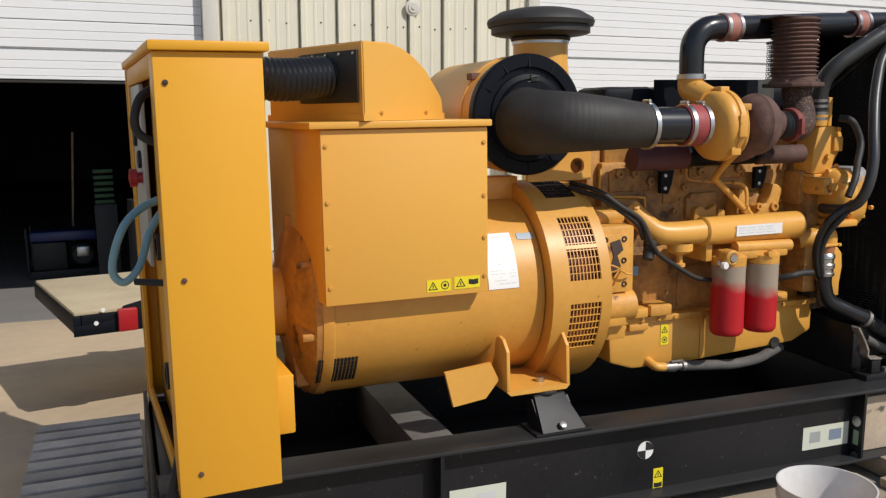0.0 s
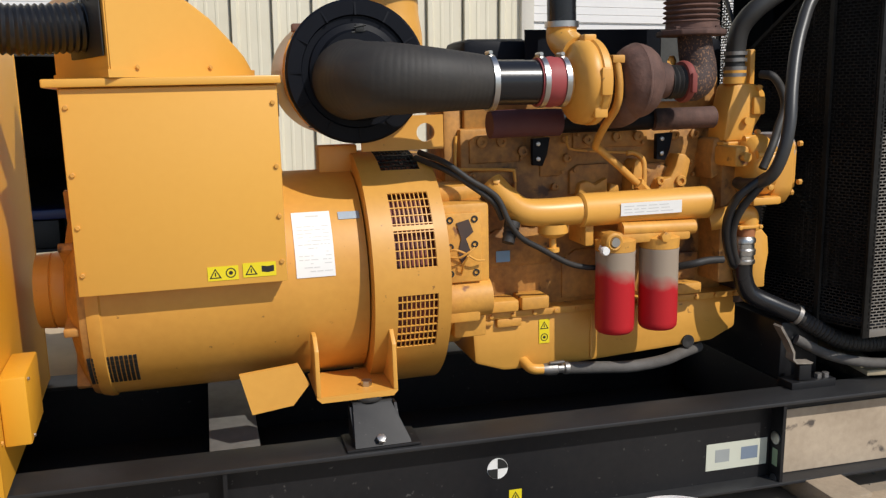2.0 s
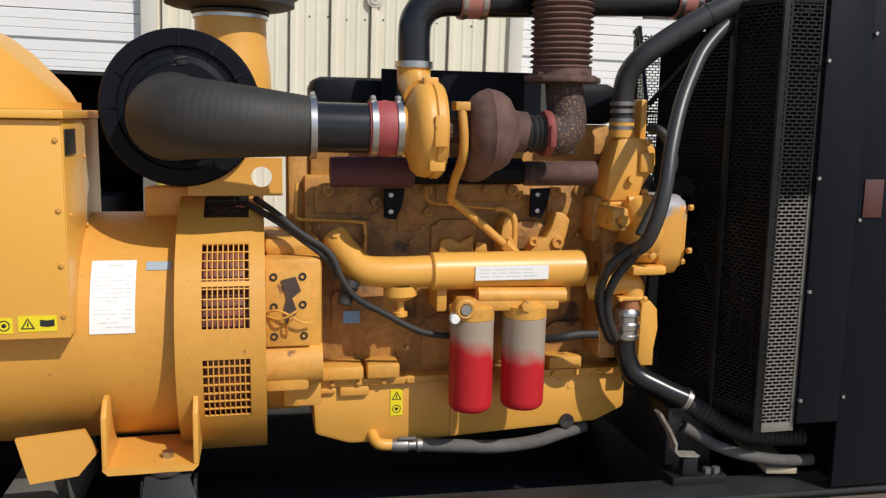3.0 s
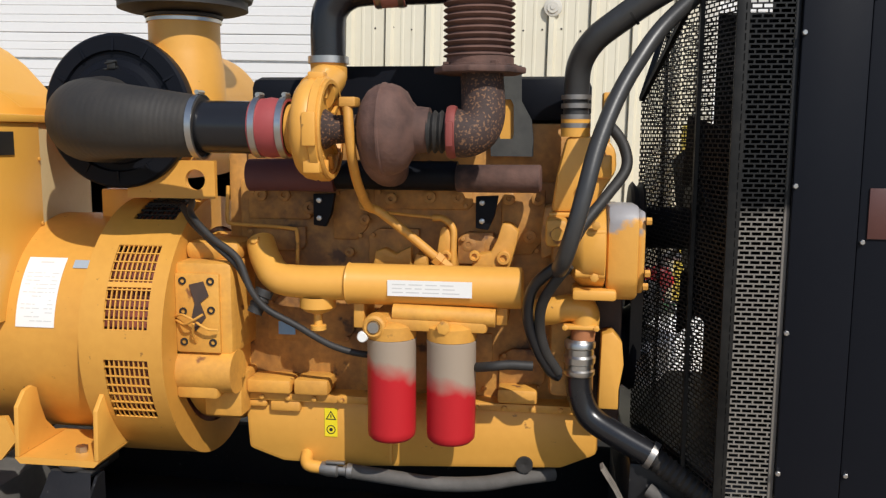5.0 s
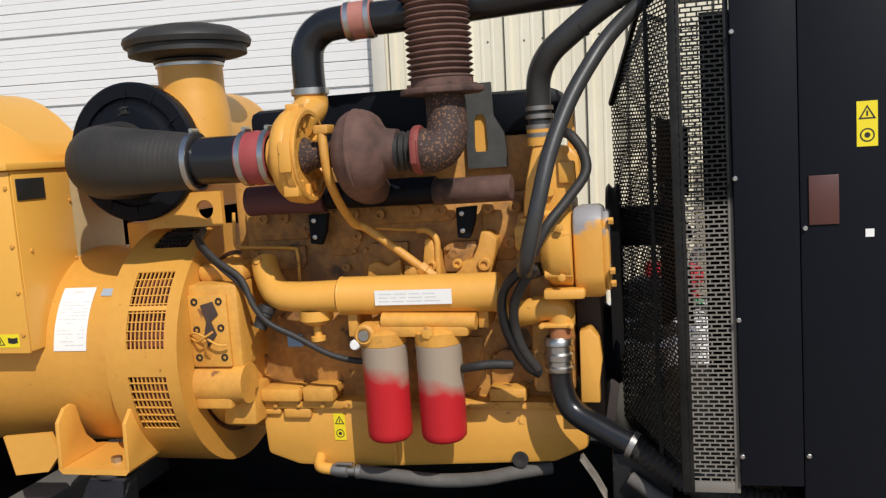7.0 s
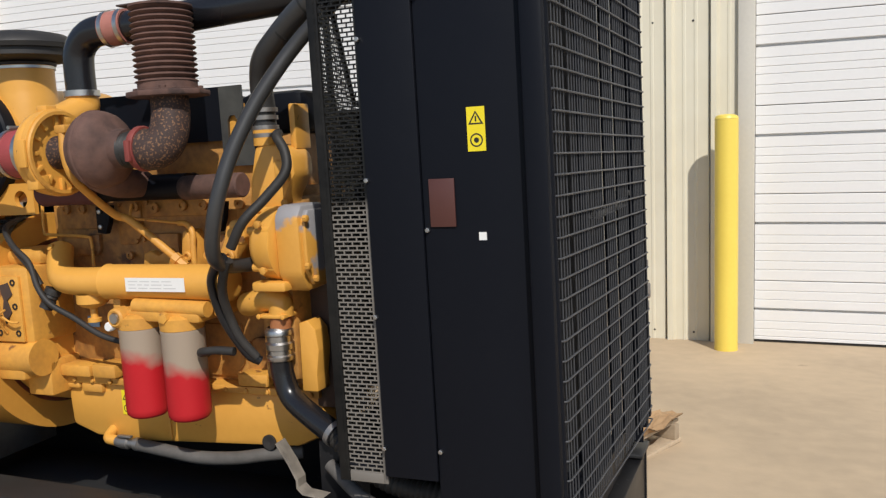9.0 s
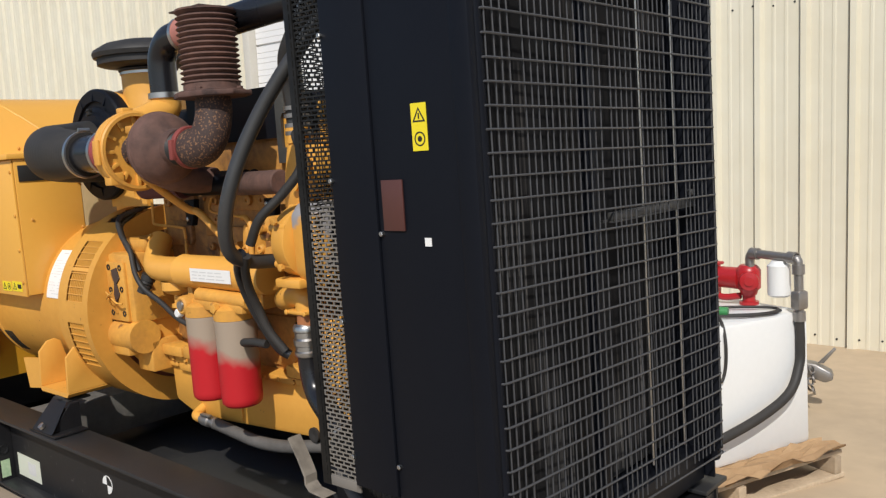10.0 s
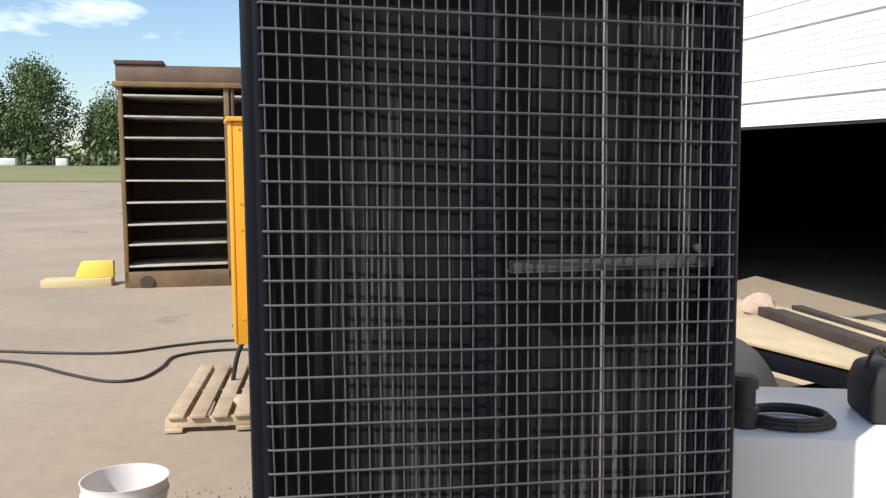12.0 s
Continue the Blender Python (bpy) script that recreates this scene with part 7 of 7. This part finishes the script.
rod(bm, (-0.46, 10.4, -0.135 - 0.095 + 0.004), (-0.36, 10.5, 1.30), 0.014, 10)
single("broom_handle", bm, "wood", "pale wooden broom handle leaning in the bay", "broom")
bm = B()
cz = -0.11 - 0.09
box(bm, -0.15, 0.06, 9.0, 9.3, cz, 0.62, 0.01)
single("storage_bin", bm, "bag", "dark plastic storage bin in the bay", "bin")
crate = thing("crate", (-0.05, 9.15, 0.62), "green slatted plastic crate in the bay", "crate")
for k in range(6):
    bm = B()
    box(bm, -0.14, 0.04, 9.02, 9.28, 0.625 + 0.06 * k, 0.66 + 0.06 * k, 0.004)
    part("slat", bm, "crate", crate)
bm = B()
lathe(bm, (0.35, 8.6, -0.203), (0, 0, 1), [(0, 0), (0, 0.20), (0.3, 0.21), (0.9, 0.20), (0.92, 0.1), (0.92, 0)], 32)
single("drum", bm, "bag", "grey plastic drum in the bay", "drum")

# wall details
bm = B()
lathe(bm, (2.65, WY - 0.036, 2.53), (0, -1, 0), [(0, 0), (0, 0.075), (0.006, 0.07), (0.01, 0.05), (0.018, 0.045), (0.018, 0.02), (0.024, 0.018), (0.024, 0)], 20)
single("vent_cap", bm, "trim", "round weathered vent cap on the siding", "vent", level=False)
scr = thing("siding_screws", (2.4, WY, 1.0), "small dark screws in rows along the siding", "screws", kind="stuff", level=False)
bm = B()
for z in (2.36, -0.07):
    for k in range(17):
        x = 1.20 + 0.1524 * k
        if abs((x - 1.13) / 0.3048 - round((x - 1.13) / 0.3048)) > 0.12:
            bolt(bm, (x, WY - 0.0005, z + 0.01 * math.sin(k * 2.1)), (0, -1, 0), 0.008, 0.005)
part("screw_heads", bm, "ink", scr, kind="stuff")
# sign board far along the wall
sg = thing("sign_board", (-20.6, WY - 0.06, 3.2), "large dark blue sign board with pale lettering bars", "sign", level=False)
bm = B()
box(bm, -23.0, -18.3, WY - 0.10, WY - 0.045, 3.2, 6.25, 0.01)
part("board", bm, surface("slate_blue_sign", (0.10, 0.13, 0.20), 0.5, dark=(0.16, 0.16, 0.19), big=0.6, mix=0.6), sg)
for x0, x1, z0, z1, m in ((-22.7, -18.6, 5.45, 5.95, "trim"), (-22.8, -18.4, 4.62, 4.74, "white"), (-22.6, -20.4, 3.6, 4.4, "blue"), (-19.9, -18.6, 3.7, 4.5, "grey")):
    bm = B()
    box(bm, x0, x1, WY - 0.108, WY - 0.101, z0, z1)
    part("sign_panel", bm, m, sg)
# cables on the ground
def laid(pts):
    """Points on the yard's surface, a cable's radius up."""
    return [(x, y, yard_z(x, y) + 0.010) for x, y in pts]


cable("ground_cable", laid([(-1.40, 0.2), (-1.40, 0.70), (-1.26, 1.11), (-1.16, 1.61), (-1.33, 2.0), (-1.43, 2.37), (-1.4, 2.9)]), 0.011, "black cable across the yard")
cable("ground_cable", laid([(-1.2, 0.3), (-1.09, 0.78), (-0.89, 1.08), (-0.58, 1.36), (-0.33, 1.64), (-0.35, 1.84), (-0.63, 1.95), (-0.97, 2.03), (-1.10, 2.38), (-1.0, 2.8)]), 0.011, "black cable looped across the yard")

# ---- steel rack across the yard ----
RX, RY0, RY1, RY2 = -4.8, 1.22, 2.39, 3.75
rz0 = yard_z(RX, 2.0) - 0.01
rack = thing("steel_rack", (RX - 0.5, 2.3, rz0), "large rusty steel storage rack with empty pale shelves", "rack")
for y0, y1, m in ((RY0, RY0 + 0.045, "rackpaint"), (RY1 - 0.03, RY1 + 0.03, "rackpaint"), (RY1 + 0.05, RY1 + 0.085, "rackin"), (RY2 - 0.05, RY2, "rackpaint")):
    bm = B()
    box(bm, RX - 0.06, RX, y0, y1, rz0 + 0.08, 2.34, 0.005)
    part("post", bm, m, rack)
for y0, y1 in ((RY0, RY0 + 0.02), (RY2 - 0.02, RY2)):
    bm = B()
    box(bm, RX - 1.1, RX - 0.062, y0, y1, rz0 + 0.08, 2.34)
    part("side_sheet", bm, "rackin", rack)
bm = B()
box(bm, RX - 1.12, RX - 1.101, RY0, RY2, rz0 + 0.08, 2.34)
part("back_sheet", bm, "rackin", rack)
rrnd = random.Random(4)
for bay in ((RY0 + 0.046, RY1 - 0.031), (RY1 + 0.086, RY2 - 0.051)):
    for k, z in enumerate((2.25, 2.015, 1.78, 1.54, 1.295, 1.05, 0.805, 0.575, 0.33)):
        bm = B()
        wob = rrnd.uniform(-0.7, 0.7)
        ym = (bay[0] + bay[1]) / 2
        box(bm, RX - 1.09, RX - 0.004, bay[0] + 0.006, bay[1] - 0.006, z - 0.014, z + 0.006, 0.002, Matrix.Translation((0, ym, z)) @ Matrix.Rotation(radians(wob), 4, "X") @ Matrix.Translation((0, -ym, -z)))
        part("shelf", bm, "shelf", rack, "worn pale steel shelf")
bm = B()
box(bm, RX - 1.12, RX + 0.03, RY0 - 0.05, RY2 + 0.05, 2.342, 2.40, 0.006)
part("top_sheet", bm, "rackpaint", rack)
bm = B()
box(bm, RX - 1.05, RX - 0.02, RY0 - 0.02, RY2 + 0.02, 2.402, 2.585, 0.012)
part("top_box", bm, surface("scorched_brown_steel", (0.16, 0.10, 0.065), 0.7, dark=(0.06, 0.045, 0.038), big=3, mix=0.9), rack)
bm = B()
box(bm, RX - 0.9, RX + 0.0, RY0 - 0.03, RY0 + 0.50, 2.587, 2.635, 0.01)
part("top_plate", bm, "rackin", rack)
bm = B()
box(bm, RX - 1.1, RX, RY0, RY2, rz0, rz0 + 0.20, 0.008)
part("base_skid", bm, "rackpaint", rack)
bm = B()
rod(bm, (RX + 0.02, RY0 + 0.24, rz0 + 0.08), (RX - 0.08, RY0 + 0.24, rz0 + 0.08), 0.075, 20)
part("skid_roller", bm, "rackin", rack)
bm = B()
box(bm, -5.35, -5.05, 0.28, 1.04, rz0, rz0 + 0.11, 0.008)
single("yellow_plank", bm, surface("pale_yellow_board", (0.62, 0.50, 0.26), 0.6, mix=0.5), "pale yellow board on the ground by the rack", "board")
bm = B()
prism(bm, [(0.62, rz0 + 0.112), (1.05, rz0 + 0.112), (1.05, rz0 + 0.30), (0.70, rz0 + 0.30)], -5.32, -5.18, "x", 0.006)
single("yellow_box", bm, "bollard", "bright yellow metal box on the board", "box")

# ---- distance ----
def tree(x, y, height, width, seed, label):
    """A tree: tapered trunk, limbs, and an uneven crown of many small leaf clumps with gaps."""
    rnd = random.Random(seed)
    t = thing("tree", (x, y, -0.05), label, "tree", "trees beyond the field", level=False)
    bm = B()
    rod(bm, (x, y, -0.1), (x + rnd.uniform(-0.4, 0.4), y, height * 0.8), 0.03 * height, 10, 0.05)
    for k in range(7):
        a = rnd.uniform(0, math.tau)
        h = height * rnd.uniform(0.2, 0.6)
        rod(bm, (x, y, h), (x + math.cos(a) * width * 0.4, y + math.sin(a) * width * 0.4, h + height * 0.2), 0.10, 6, 0.03)
    part("trunk", bm, "bark", t)
    bm = B()
    lobes = []
    for k in range(44):
        f = rnd.uniform(0.06, 1.0)
        w = width * (0.5 - 0.42 * abs(f - 0.38) ** 1.2 / 0.6) * rnd.uniform(0.35, 0.95)
        a = rnd.uniform(0, math.tau)
        lobes.append((x + math.cos(a) * w, y + math.sin(a) * w, height * (0.08 + 0.86 * f), width * rnd.uniform(0.12, 0.20)))
    for lx, ly, lz, lr in lobes:
        for k in range(460):
            d = Vector((rnd.gauss(0, 1), rnd.gauss(0, 1), rnd.gauss(0, 1))).normalized() * lr * (rnd.uniform(0.45, 1.1) if k % 6 else rnd.uniform(1.0, 1.28))
            c = Vector((lx, ly, lz)) + Vector((d.x, d.y, d.z * 1.25))
            u = Vector((rnd.gauss(0, 1), rnd.gauss(0, 1), rnd.gauss(0, 1))).normalized()
            w = u.orthogonal().normalized()
            s = rnd.uniform(0.14, 0.29)
            v = [bm.verts.new(c + u * s * p + w * s * q) for p, q in ((-1, -0.5), (0.2, -0.7), (1, 0.1), (0, 0.8))]
            bm.faces.new(v)
    part("crown", bm, "leaf", t, kind="stuff", smooth=False)
    return t


for i, (ty, h, w) in enumerate(((-46, 9, 8), (-38, 10.5, 8.5), (-30.5, 11.5, 9), (-24.5, 12.6, 8.5), (-18.5, 12.9, 8.5), (-10.5, 10.6, 8), (-4.5, 9.8, 8), (2.5, 10.2, 8), (10, 9.5, 8))):
    tree(-163 + 5 * math.sin(i * 2.3), ty * 1.75, h * 1.34, w * 1.95, 40 + i, "tall green poplar tree beyond the dry field")
rnd = random.Random(9)
bm = B()
for k in range(4200):
    c = Vector((-157 + rnd.uniform(-3, 3), rnd.uniform(-110, 45), 0.3 + abs(rnd.gauss(0, 1.7))))
    u = Vector((rnd.gauss(0, 1), rnd.gauss(0, 1), rnd.gauss(0, 1))).normalized()
    w = u.orthogonal().normalized()
    s = rnd.uniform(0.4, 0.8)
    bm.faces.new([bm.verts.new(c + u * s * p + w * s * q) for p, q in ((-1, -0.5), (0.2, -0.7), (1, 0.1), (0, 0.8))])
single("shrub_row", bm, "leaf", "dark green shrubs below the far trees", "shrubs", kind="stuff", level=False, smooth=False)
fence = thing("far_fence", (-112, -25, 0.0), "pale wire fence along the far field", "fence", level=False)
bm = B()
for k in range(40):
    y = -95 + 3.4 * k
    rod(bm, (-112, y, 0), (-112, y, 1.6), 0.035, 6)
for z in (0.5, 1.0, 1.55):
    rod(bm, (-112, -95, z), (-112, 40, z), 0.012, 5)
part("fence_wire", bm, "galv", fence, kind="stuff")
bm = B()
for k in range(6):
    y = -55 + 9.5 * k + rnd.uniform(-1, 1)
    box(bm, -151, -149, y, y + rnd.uniform(1.5, 3.8), 0.06, rnd.uniform(0.9, 1.7), 0.1)
single("parked_trailers", bm, "tank", "small white parked vehicles far off by the trees", "vehicles", kind="stuff", level=False)
